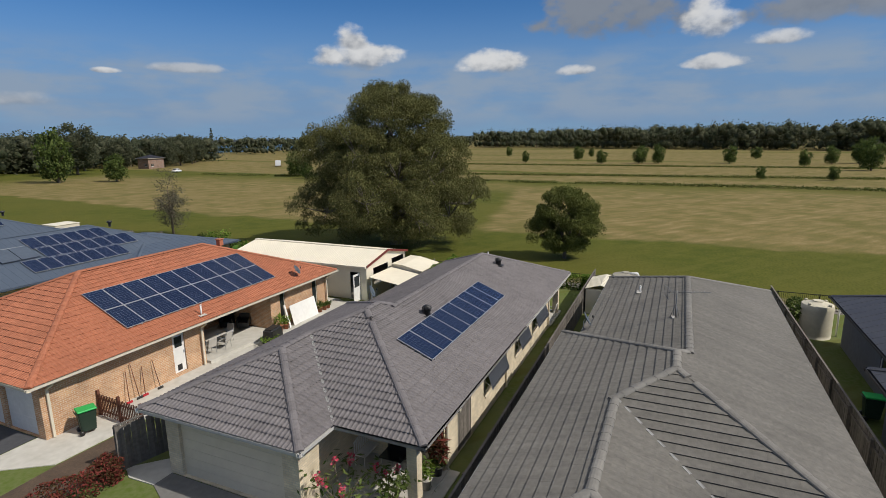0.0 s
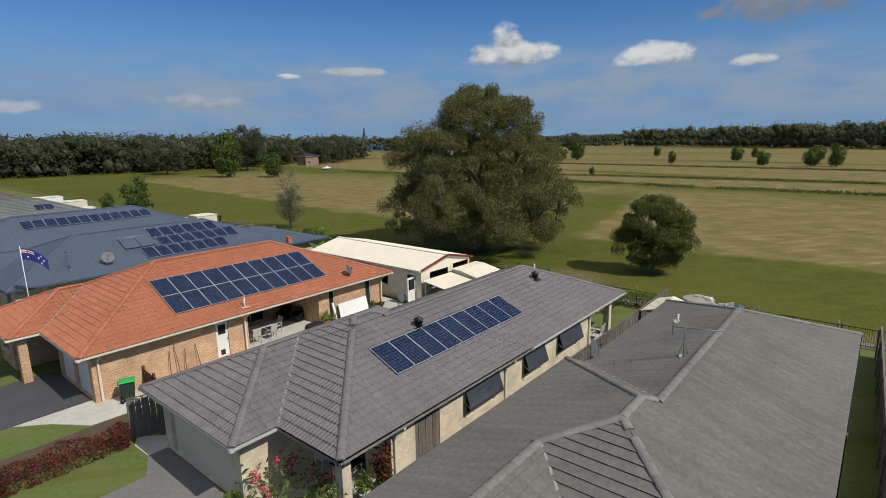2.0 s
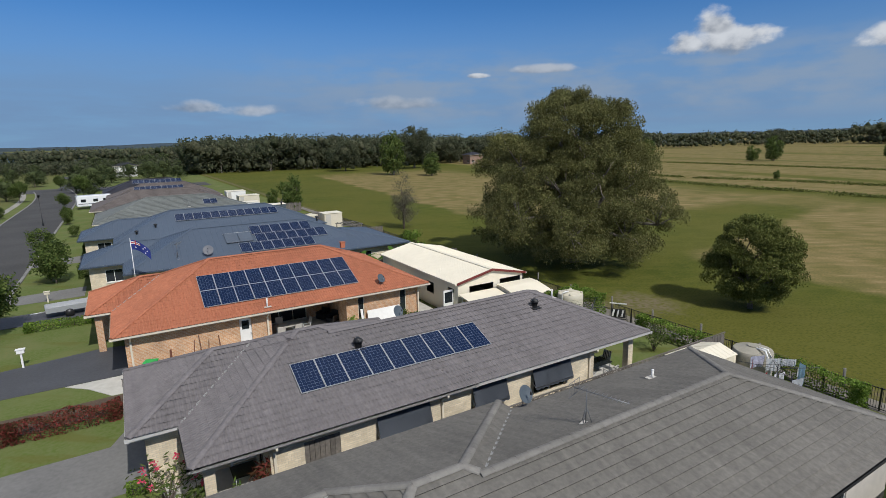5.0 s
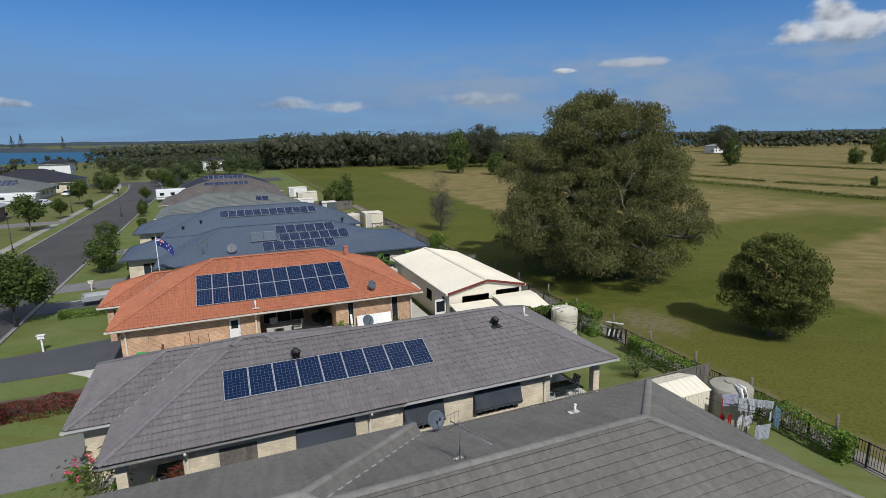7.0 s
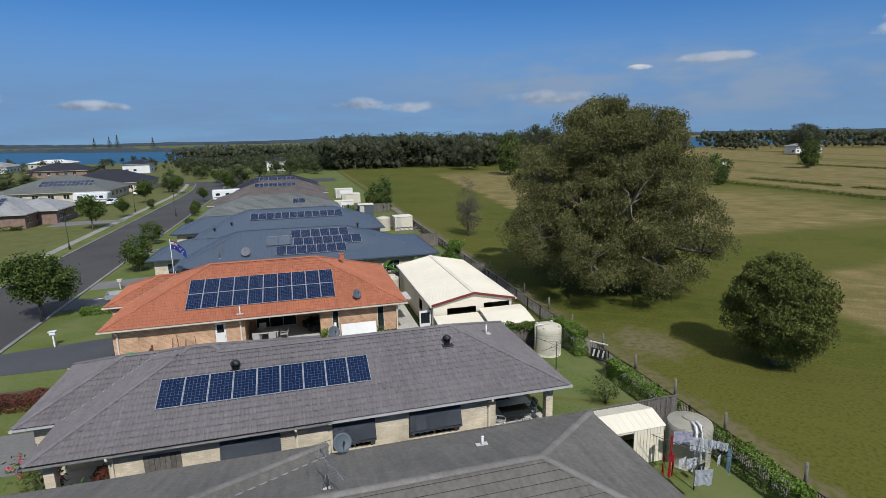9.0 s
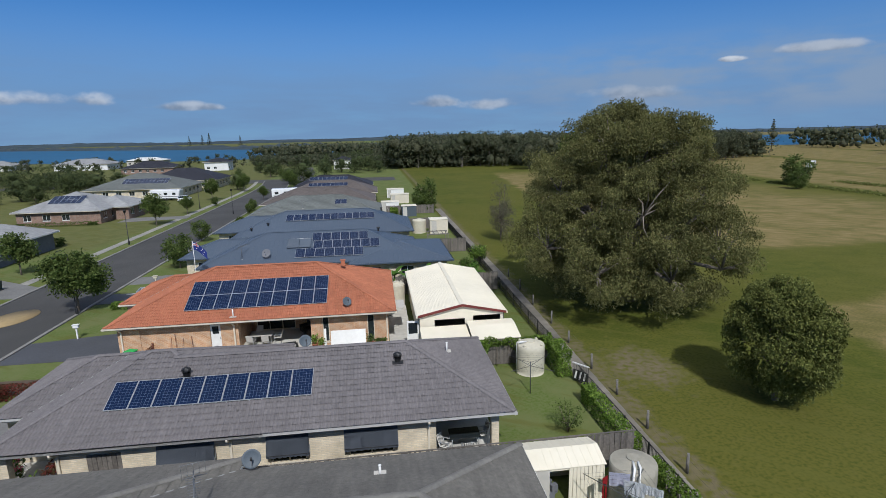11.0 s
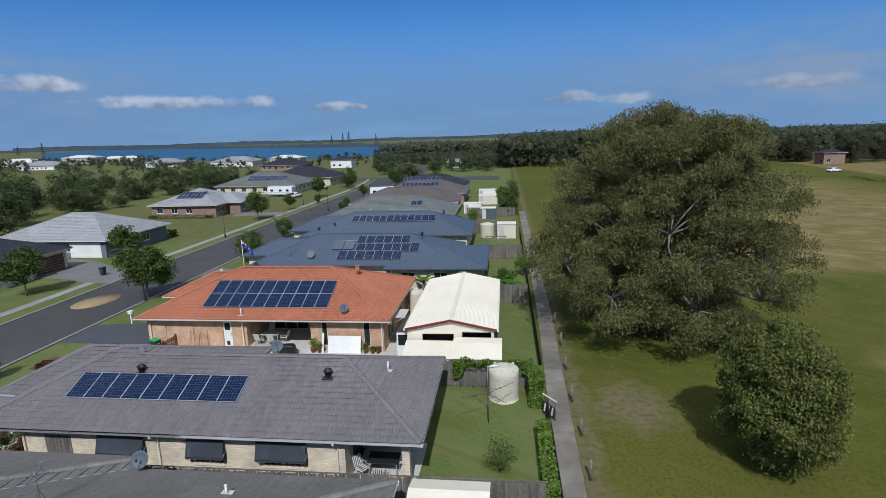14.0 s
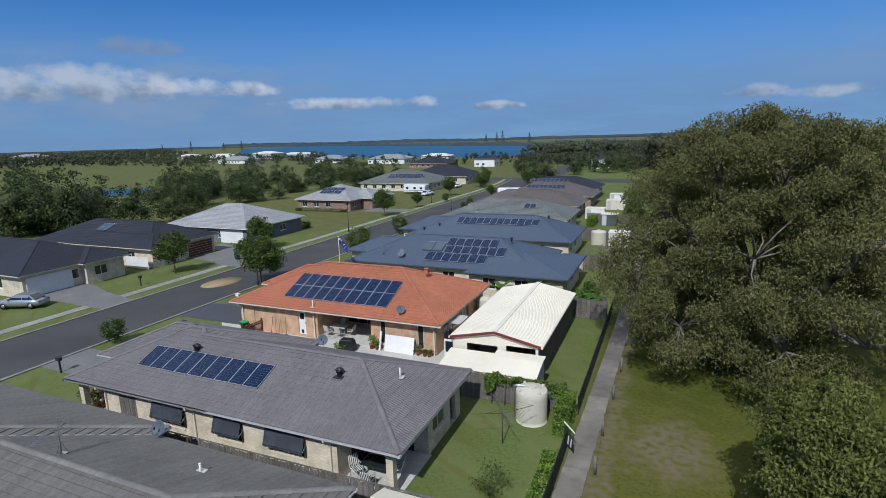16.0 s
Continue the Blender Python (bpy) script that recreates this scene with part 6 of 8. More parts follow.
# ---- foliage ----
def leaf_mat(name, c1, c2, c3=None, thin=0.36, relief=0.0):
    m = bpy.data.materials.new(name)
    m.use_nodes = True
    n, l, p = nodes_of(m)
    geo = n.new("ShaderNodeNewGeometry")
    big = n.new("ShaderNodeTexNoise")
    big.inputs["Scale"].default_value, big.inputs["Detail"].default_value = 0.5, 3
    l.new(geo.outputs["Position"], big.inputs["Vector"])
    ramp = n.new("ShaderNodeValToRGB")
    ramp.color_ramp.elements[0].color, ramp.color_ramp.elements[1].color = (*c1, 1), (*c2, 1)
    if c3:
        e = ramp.color_ramp.elements.new(0.93)
        e.color = (*c3, 1)
    l.new(geo.outputs["Random Per Island"], ramp.inputs[0])
    r = n.new("ShaderNodeMapRange")
    r.inputs[1].default_value, r.inputs[2].default_value, r.inputs[3].default_value, r.inputs[4].default_value = 0.3, 0.7, 0.7, 1.3
    l.new(big.outputs[0], r.inputs[0])
    s = n.new("ShaderNodeVectorMath")
    s.operation = "SCALE"
    l.new(ramp.outputs[0], s.inputs[0])
    l.new(r.outputs[0], s.inputs["Scale"])
    l.new(s.outputs[0], p.inputs["Base Color"])
    p.inputs["Roughness"].default_value = 0.65
    p.inputs["Specular IOR Level"].default_value = 0.10
    rough = n.new("ShaderNodeTexNoise")
    rough.inputs["Scale"].default_value, rough.inputs["Detail"].default_value = 2.2, 4
    l.new(geo.outputs["Position"], rough.inputs["Vector"])
    bp = n.new("ShaderNodeBump")
    bp.inputs["Strength"].default_value, bp.inputs["Distance"].default_value = relief, 0.8
    l.new(rough.outputs[0], bp.inputs["Height"])
    l.new(bp.outputs[0], p.inputs["Normal"])
    tr = n.new("ShaderNodeBsdfTranslucent")
    l.new(s.outputs[0], tr.inputs[0])
    mx = n.new("ShaderNodeMixShader")
    mx.inputs[0].default_value = thin
    l.new(p.outputs[0], mx.inputs[1])
    l.new(tr.outputs[0], mx.inputs[2])
    l.new(mx.outputs[0], n["Material Output"].inputs[0])
    return m


M["leaf_gum"] = leaf_mat("olive_leaves", (0.088, 0.097, 0.030), (0.146, 0.150, 0.049), (0.195, 0.185, 0.074), 0.28)
M["leaf_green"] = leaf_mat("dark_green_leaves", (0.048, 0.082, 0.018), (0.092, 0.132, 0.032), (0.14, 0.175, 0.05))
M["leaf_hedge"] = leaf_mat("bright_creeper_leaves", (0.075, 0.135, 0.020), (0.14, 0.225, 0.038), (0.21, 0.30, 0.055))
M["leaf_red"] = leaf_mat("red_hedge_leaves", (0.045, 0.055, 0.02), (0.17, 0.035, 0.03), (0.24, 0.05, 0.045))
M["leaf_grey"] = leaf_mat("grey_sparse_leaves", (0.10, 0.095, 0.065), (0.16, 0.15, 0.105))
M["leaf_far"] = leaf_mat("wood_leaves", (0.076, 0.096, 0.052), (0.120, 0.136, 0.074), (0.16, 0.162, 0.098), 0.5, 0.9)
M["leaf_palm"] = leaf_mat("banana_leaves", (0.06, 0.13, 0.02), (0.12, 0.22, 0.04))
M["leaf_park"] = leaf_mat("park_leaves", (0.050, 0.070, 0.028), (0.085, 0.108, 0.042), (0.13, 0.155, 0.062), 0.35, 0.9)
M["petal"] = leaf_mat("pink_petals", (0.62, 0.06, 0.13), (0.75, 0.16, 0.22))


HULL = bmesh.new()
bmesh.ops.create_icosphere(HULL, subdivisions=1, radius=1.0)
HULL.verts.ensure_lookup_table()
HULL_V = np.array([v.co[:] for v in HULL.verts])
HULL_F = np.array([[v.index for v in f.verts] for f in HULL.faces], dtype=np.int32)
HULL.free()


def leaf_mesh(name, centres, length, width, material, parent, rng, droop=0.5, label="", hulls=()):
    """One small leaf (a quad) at each centre, turned at random and hanging a little."""
    n = len(centres)
    c = np.asarray(centres, float)
    a = rng.uniform(0, 2 * np.pi, n)
    el = rng.normal(-droop, 0.55, n)
    d = np.stack([np.cos(a) * np.cos(el), np.sin(a) * np.cos(el), np.sin(el)], 1)
    r = rng.normal(size=(n, 3))
    s = np.cross(d, r)
    s /= np.linalg.norm(s, axis=1)[:, None] + 1e-9
    L = (length * rng.uniform(0.7, 1.3, n))[:, None]
    w = (width * rng.uniform(0.7, 1.3, n))[:, None]
    v = np.stack([c - d * L / 2, c + s * w / 2, c + d * L / 2, c - s * w / 2], 1).reshape(-1, 3)
    # lumpy inner masses of foliage behind the leaves
    loops, starts = [np.arange(4 * n, dtype=np.int32)], [np.arange(0, 4 * n, 4, dtype=np.int32)]
    if len(hulls):
        hv, k = [], len(HULL_V)
        for i, (c0, r0) in enumerate(hulls):
            hv.append(np.asarray(c0) + HULL_V * np.asarray(r0) * rng.uniform(0.55, 1.15, (k, 1)))
            loops.append((HULL_F + 4 * n + k * i).ravel())
        v = np.concatenate([v] + hv)
        starts.append(4 * n + 3 * np.arange(len(HULL_F) * len(hulls), dtype=np.int32))
    loops, starts = np.concatenate(loops).astype(np.int32), np.concatenate(starts).astype(np.int32)
    me = bpy.data.meshes.new(name)
    me.vertices.add(len(v))
    me.vertices.foreach_set("co", v.ravel())
    me.loops.add(len(loops))
    me.loops.foreach_set("vertex_index", loops)
    me.polygons.add(len(starts))
    me.polygons.foreach_set("loop_start", starts)
    me.update(calc_edges=True)
    me.validate()
    return link_mesh(name, me, material, parent, label)


def clump_points(rng, lobes, clumps, leaves, size, shell=0.55):
    """Leaf centres in clumps scattered through the outer part of some ellipsoids (x, y, z, rx, ry, rz)."""
    vol = np.array([l[3] * l[4] for l in lobes], float)
    pick = rng.choice(len(lobes), clumps, p=vol / vol.sum())
    pts, mids = [], []
    for k in pick:
        x, y, z, rx, ry, rz = lobes[k]
        d = rng.normal(size=3)
        d /= np.linalg.norm(d)
        r = shell + (1 - shell) * rng.random() ** 0.6
        m = np.array([x + d[0] * rx * r, y + d[1] * ry * r, z + d[2] * rz * r])
        if m[2] < 0.4:
            continue
        mids.append(m)
        q = np.clip(rng.normal(size=(leaves, 3)), -1.5, 1.5) * size * rng.uniform(0.6, 1.25)
        q[:, 2] *= 0.75
        pts.append(m + q)
    p = np.concatenate(pts)
    return p[p[:, 2] > 0.15], mids


def tree(x, y, lobes, clumps, leaves, size, leaf, material, trunk, label, limbs=10, seed=1, droop=0.5, group="", bark="bark", name="tree", shell=0.55, core=0.0):
    """trunk: height of the fork and radius at the ground."""
    rng = np.random.default_rng(seed)
    t = empty(name, x, y, label=label, category="tree", group=group)
    pts, mids = clump_points(rng, lobes, clumps, leaves, size, shell)
    leaf_mesh("crown", pts, leaf[0], leaf[1], M[material], t, rng, droop, hulls=[(l[:3], (l[3] * core, l[4] * core, l[5] * core)) for l in lobes] if core else ())
    fork, r = trunk
    part("trunk", tube([(0, 0, -0.1), (0.1 * r, 0.1 * r, fork * 0.4), (0.2 * r, -0.1 * r, fork * 0.8), (0, 0, fork * 1.15)], r, r * 0.7, 9), M[bark], t)
    order = rng.permutation(len(mids))[:limbs]
    for i in order:
        m = Vector(mids[i])
        base = Vector((0, 0, fork * rng.uniform(0.8, 1.1)))
        mid = base.lerp(m, 0.5) + Vector((rng.normal() * 0.08, rng.normal() * 0.08, 0.06)) * m.length
        part("limb", tube([base, base.lerp(mid, 0.55), mid, mid.lerp(m, 0.6), m], r * 0.42, r * 0.08, 6), M[bark], t)
    return t


def gum_tree(x, y, lobes, heads, leaves, size, leaf, material, trunk, label, bark, seed):
    """Heads of hanging leaves, each a rough dome, over the outer side of the lobes; boughs run from the fork to each lobe and on to its heads."""
    rng = np.random.default_rng(seed)
    t = empty("tree", x, y, label=label, category="tree")
    vol = np.array([l[3] * l[4] + l[3] * l[5] for l in lobes], float)
    own = rng.choice(len(lobes), heads, p=vol / vol.sum())
    pts, kept = [], []
    for k in own:
        lx, ly, lz, rx, ry, rz = lobes[k]
        d = rng.normal(size=3)
        d[2] += 0.25
        d /= np.linalg.norm(d)
        m = np.array([lx, ly, lz]) + d * np.array([rx, ry, rz]) * rng.uniform(0.62, 0.95)
        if m[2] < size * 0.8:
            continue
        # heads deep inside other lobes stay unlit and are left out
        deep = [sum(((m[i] - l[i]) / l[3 + i]) ** 2 for i in range(3)) for n, l in enumerate(lobes) if n != k]
        if min(deep) < 0.30 or (size > 0.9 and noise.noise(Vector(m * 0.42 + seed)) < -0.30):
            continue
        kept.append((k, m))
        r = size * rng.uniform(0.7, 1.25)
        q = rng.normal(size=(leaves, 3))
        q /= np.linalg.norm(q, axis=1)[:, None]
        q[:, 2] = np.where(q[:, 2] < -0.15, -q[:, 2] * rng.uniform(-0.6, 0.6, leaves), q[:, 2])
        q *= (r * (0.45 + 0.55 * rng.random(leaves) ** 0.45))[:, None] * np.array([1.1, 1.1, 0.8])
        # strands hang below the rim
        q[:, 2] -= rng.random(leaves) ** 3 * r * 0.9
        lump = np.array([0.12 * r * math.sin(3.0 * i + seed) for i in range(3)])
        pts.append(m + q + lump)
    p = np.concatenate(pts)
    leaf_mesh("crown", p[p[:, 2] > 0.2], leaf[0], leaf[1], M[material], t, rng, 0.75)
    fork, r = trunk
    part("trunk", tube([(0, 0, -0.1), (0.1 * r, 0.1 * r, fork * 0.4), (0.2 * r, -0.1 * r, fork * 0.8), (0, 0, fork * 1.15)], r, r * 0.72, 10), M[bark], t)
    for k, l in enumerate(lobes):
        a = Vector((0, 0, fork * rng.uniform(0.8, 1.1)))
        c = Vector((l[0], l[1], l[2] - 0.25 * l[5]))
        b = a.lerp(c, 0.5) + Vector((rng.normal() * 0.07, rng.normal() * 0.07, 0.08)) * c.length
        bough = part("limb", tube([a, a.lerp(b, 0.55), b, b.lerp(c, 0.6), c], r * 0.40, r * 0.15, 7), M[bark], t)
        for m in [Vector(h[1]) for h in kept if h[0] == k][:8]:
            e = c.lerp(m, 0.5) + Vector((rng.normal(), rng.normal(), 0.4)) * 0.10 * (m - c).length
            part("branch", tube([c, e, m], r * 0.11, r * 0.03, 5), M[bark], bough)
    return t


M["bark_pale"] = mat("pale_paperbark", (0.20, 0.175, 0.145), (0.12, 0.10, 0.085), 0.95, 6, 1.0, 0.3, 0.6, 20)
gum_tree(35.0, 21.0, [(0.2, -0.8, 13.4, 5.8, 5.6, 4.4), (-3.4, -1.6, 13.9, 3.6, 3.6, 3.2), (3.6, -1.4, 13.8, 3.4, 3.4, 3.2), (0.2, 1.0, 14.7, 4.2, 4.2, 3.0), (-3.4, 6.4, 10.2, 3.6, 3.2, 3.4), (-6.6, 0.5, 10.9, 3.4, 3.6, 3.2), (6.7, -0.3, 10.6, 3.2, 3.6, 3.4),
                   (-1.5, -4.8, 9.4, 3.8, 3.4, 3.6), (3.4, -4.6, 9.2, 3.6, 3.4, 3.4), (3.0, 5.0, 10.0, 3.6, 3.4, 3.4), (-8.2, -1.4, 6.2, 3.2, 3.4, 2.9), (-5.4, -5.2, 4.6, 3.4, 3.4, 3.0), (0.2, -6.6, 4.2, 4.0, 3.2, 3.1),
                   (3.8, -7.4, 5.2, 3.0, 2.9, 3.0), (6.6, -2.8, 5.9, 3.2, 3.4, 3.2), (-3.6, 6.6, 4.7, 4.2, 3.8, 3.4), (2.0, 5.6, 4.4, 4.4, 3.6, 3.4), (6.6, 3.0, 6.0, 3.2, 3.2, 3.2), (-4.6, -3.0, 8.4, 3.2, 3.2, 3.2), (-0.5, -1.0, 7.6, 4.6, 4.2, 4.2), (-0.5, -3.0, 3.2, 4.5, 3.5, 2.4), (-4.5, 1.5, 3.4, 3.5, 3.5, 2.4)],
         1000, 430, 0.98, (0.215, 0.076), "leaf_gum", (3.2, 0.75), "very large spreading olive-green gum tree in the field", "bark_pale", 5)
M["leaf_olive"] = leaf_mat("dark_olive_leaves", (0.080, 0.098, 0.022), (0.130, 0.148, 0.036), (0.185, 0.195, 0.058), 0.25)
gum_tree(34.4, 1.8, [(0, 0, 4.5, 2.3, 2.9, 2.4), (0.2, -1.2, 2.8, 2.0, 2.2, 1.8), (-0.3, 1.2, 2.8, 2.0, 2.3, 1.8), (0.1, 0.3, 5.9, 1.5, 1.8, 1.3), (0.2, 0.2, 2.1, 1.9, 2.3, 1.4), (0.4, -1.1, 4.8, 1.6, 1.7, 1.6)],
         250, 340, 0.60, (0.17, 0.072), "leaf_olive", (1.5, 0.2), "rounded dark green tree standing alone in the field", "bark", 6)
tree(30.3, 51.0, [(0, 0, 5.2, 1.4, 1.4, 3.8), (0.3, 0.2, 3.2, 1.9, 1.9, 2.4)], 130, 38, 0.42, (0.22, 0.07), "leaf_grey", (3.0, 0.16), "thin half-bare grey tree behind the gardens", 36, 7, 0.2)

# street trees
ST = [(0, 0, 3.4, 1.7, 1.7, 1.7), (0.7, 0.3, 2.9, 1.3, 1.3, 1.1), (-0.6, -0.3, 3.9, 1.1, 1.1, 1.1)]
s1 = tree(-15.0, 27.1, [(0, 0, 3.6, 2.1, 2.1, 1.9), (1.0, 0.6, 3.0, 1.5, 1.5, 1.3), (-0.9, -0.5, 4.2, 1.3, 1.3, 1.2)], 130, 80, 0.36, (0.24, 0.15), "leaf_green", (1.7, 0.12), "leafy green street tree on the grass verge", 8, 8, 0.3, "street trees")
s2 = tree(-29.7, 43.8, ST, 80, 48, 0.34, (0.28, 0.17), "leaf_green", (1.6, 0.1), "leafy green street tree across the road", 8, 9, 0.3, "street trees")
for i, (x, y, s) in enumerate(((-28.0, 80.1, 1.15), (-27.4, 95.2, 0.75), (-29.5, 121, 1.1), (-26.5, 143, 1.0), (-29.8, 27.9, 1.05), (-33, 165, 1.0), (-21, 180, 0.9), (-14, 150, 1.1), (-16, 118, 0.7))):
    copy_thing(s2, pose(x, y, 0, 0, 0, 47 * i) @ Matrix.Diagonal((s, s, s, 1)))
s3 = tree(-13.7, 8.0, [(0, 0, 1.3, 0.75, 0.75, 0.85)], 40, 60, 0.2, (0.14, 0.09), "leaf_green", (0.6, 0.05), "small green sapling on the verge", 5, 10, 0.2, "verge saplings")
for i, (x, y, s) in enumerate(((-11.6, 43.5, 1.9), (-12.0, 44.6, 1.2), (-14.3, 61.0, 1.5), (-13.7, 91.0, 1.0), (-14.0, 96, 1.2), (-11.8, 75, 0.8), (-25.2, 108, 1.0))):
    copy_thing(s3, pose(x, y, 0, 0, 0, 61 * i) @ Matrix.Diagonal((s, s, s, 1)))

# trees of the field and of the park: three kinds, set down at many places
f1 = tree(92, 150, [(0, 0, 4.6, 2.9, 2.9, 4.0), (0.5, 0.4, 2.4, 3.0, 3.0, 2.0)], 90, 34, 0.6, (0.5, 0.32), "leaf_green", (1.0, 0.3), "dense dark tree standing in the field", 4, 11, 0.4, "field trees", core=0.58)
f2 = tree(111, 199, [(0, 0, 12.0, 8.5, 8.5, 6.5), (3, 2, 7.5, 6, 6, 5), (-4, -1, 6.5, 5.5, 5.5, 5)], 170, 44, 0.95, (0.8, 0.5), "leaf_far", (3.0, 0.5), "broad dark green tree at the edge of the wood", 5, 12, 0.4, "field trees", core=0.58)
f3 = tree(-70, 62, [(0, 0, 4.3, 3.0, 3.0, 3.6), (1.4, 0.5, 2.4, 2.6, 2.6, 2.0), (-1.2, -0.6, 2.6, 2.4, 2.4, 2.0)], 70, 24, 0.62, (0.42, 0.26), "leaf_park", (1.2, 0.2), "green park tree behind the houses", 2, 13, 0.4, "park trees", core=0.58)
rnd = random.Random(77)
copy_thing(f1, pose(84, 165, 0, 0, 0, 40) @ Matrix.Diagonal((1.45, 1.45, 1.9, 1)))
for x, y, s in ((224.9, 8.9, 1.0), (226, 1.1, 0.95), (222.9, 23.7, 0.8), (229.6, -25.4, 0.9), (144.8, -43, 0.45), (144.6, -27, 0.4), (229, 59, 0.6), (308, 91, 0.7), (196, 139, 1.3), (242, 118, 1.0), (248, 112, 1.3), (118.5, 99, 0.75), (126, 108, 1.3), (230, -60, 0.9), (236, -70, 1.1), (210, -48, 0.7), (190, -62, 1.2), (150, 60, 0.3), (260, 40, 0.9), (270, 10, 0.8), (280, -40, 0.9), (300, 40, 0.6), (21.9, 32.5, 0.32), (24.9, 40, 0.3), (22.6, 84, 0.75), (21.5, 94, 0.4)):
    copy_thing(f1, pose(x, y, 0, 0, 0, rnd.uniform(0, 360)) @ Matrix.Diagonal((s * 0.85, s * 0.85, s * rnd.uniform(0.7, 1.1), 1)))
for x, y, s in ((150, 230, 0.7), (164, 218, 0.7), (176, 222, 0.8), (130, 225, 0.7), (190, 230, 0.75), (80, 205, 0.7), (205, 245, 0.8), (330, 260, 1.0), (300, 230, 0.9), (380, 180, 0.8)):
    copy_thing(f2, pose(x, y, 0, 0, 0, rnd.uniform(0, 360)) @ Matrix.Diagonal((s, s, s, 1)))
for x, y, s in ((-98, 50, 1.5), (-92, 44, 1.3), (-104, 58, 1.4), (-101, 67, 1.3), (-94, 60, 1.2), (-110, 48, 1.4), (-88, 53, 1.1), (-122.5, 141.8, 1.2), (-126, 146, 1.3), (-88.4, 124.5, 1.1), (-83.3, 135, 1.25), (-81.4, 158, 1.2), (-76, 162, 1.0), (-131, 168, 0.9), (-79, 166, 1.1)):
    copy_thing(f3, pose(x, y, 0, 0, 0, rnd.uniform(0, 360)) @ Matrix.Diagonal((s, s, s * rnd.uniform(0.85, 1.1), 1)))
for i in range(104):
    x, y = rnd.uniform(-138, -70), rnd.uniform(-4, 150)
    if x > -76 and 80 < y < 200:
        continue
    if (x + 150) ** 2 + (y - 112) ** 2 < 30 ** 2 or (x < -118 and y > 55) or y > 45 - 0.62 * x or (x < -84 and abs((x - 28) * 0.5943 + (y + 20) * 0.8042) < 6.0) or noise.noise((x * 0.035, y * 0.035, 2.0)) < -0.22:
        continue
    s = rnd.uniform(0.85, 1.5)
    copy_thing(f3, pose(x, y, 0, 0, 0, rnd.uniform(0, 360)) @ Matrix.Diagonal((s, s, s * rnd.uniform(0.8, 1.15), 1)))
for i in range(62):
    x, y = rnd.uniform(-128, -74), rnd.uniform(92, 196)
    s = rnd.uniform(0.5, 1.15)
    copy_thing(f3, pose(x, y, 0, 0, 0, rnd.uniform(0, 360)) @ Matrix.Diagonal((s, s, s * rnd.uniform(0.8, 1.15), 1)))
# trees at the junction and round the house before the wood
for x, y, s in ((-12.3, 169, 1.6), (-16.2, 164, 1.3), (-30, 205, 1.2), (-8, 205, 1.3), (4, 216, 1.5), (-2, 222, 1.4), (10, 226, 1.6), (-11, 240, 1.3), (6, 236, 1.5), (14, 214, 1.2), (-32, 232, 1.1), (-40, 236, 1.2), (-12, 150, 0.7), (-30, 150, 1.1)):
    copy_thing(f3, pose(x, y, 0, 0, 0, rnd.uniform(0, 360)) @ Matrix.Diagonal((s * 0.75, s * 0.75, s * 0.8, 1)))


def wood(name, spots, height, seed, label, quads=46, card=1.5):
    """A far wood: many uneven crowns of leaf clumps over pale stems, in one mesh."""
    rng = np.random.default_rng(seed)
    pts, hulls, stems = [], [], []
    for x, y in spots:
        h = height * rng.uniform(0.72, 1.16)
        r = h * rng.uniform(0.26, 0.42)
        k = rng.integers(2, 4)
        for _ in range(k):
            c = np.array([x + rng.normal() * r * 0.6, y + rng.normal() * r * 0.6, h * rng.uniform(0.5, 0.82)])
            hulls.append((c, (r * 0.44, r * 0.44, h * 0.17)))
            d = rng.normal(size=(quads // k, 3))
            d /= np.linalg.norm(d, axis=1)[:, None]
            pts.append(c + d * np.array([r * 0.75, r * 0.75, h * 0.27]) * rng.uniform(0.75, 1.02, (quads // k, 1)))
        hulls.append(((x, y, h * 0.22), (r * 0.48, r * 0.48, h * 0.17)))
        if rng.random() < 0.3:
            stems.append((x + r * 0.7, y - r * 0.7, h * 0.55, h * 0.009))
        low = rng.normal(size=(quads // 3, 3)) * np.array([r * 0.8, r * 0.8, h * 0.16]) + np.array([x, y, h * 0.28])
        pts.append(low)
    p = np.concatenate(pts)
    p[:, 2] = np.maximum(p[:, 2], 0.5)
    ob = leaf_mesh(name, p, card * 1.15, card, M["leaf_far"], None, rng, 0.0, hulls=hulls)
    sv, sf = [], []
    for x, y, h, r in stems:
        b = len(sv)
        sv += [(x - r, y - r, 0), (x + r, y - r, 0), (x, y + r, 0), (x, y, h)]
        sf += [(b, b + 1, b + 3), (b + 1, b + 2, b + 3), (b + 2, b, b + 3)]
    tagged(raw("wood_stems", sv, sf, M["bark_pale"], ob), kind="stuff")
    return tagged(ob, label, "wood", kind="stuff")


def scatter(n, seed, poly):
    """Points spread over a quadrilateral."""
    r = np.random.default_rng(seed)
    u, v = r.random(n), r.random(n)
    a, b, c, d = [np.array(q, float) for q in poly]
    return [(1 - uu) * (1 - vv) * a + uu * (1 - vv) * b + uu * vv * c + (1 - uu) * vv * d for uu, vv in zip(u, v)]


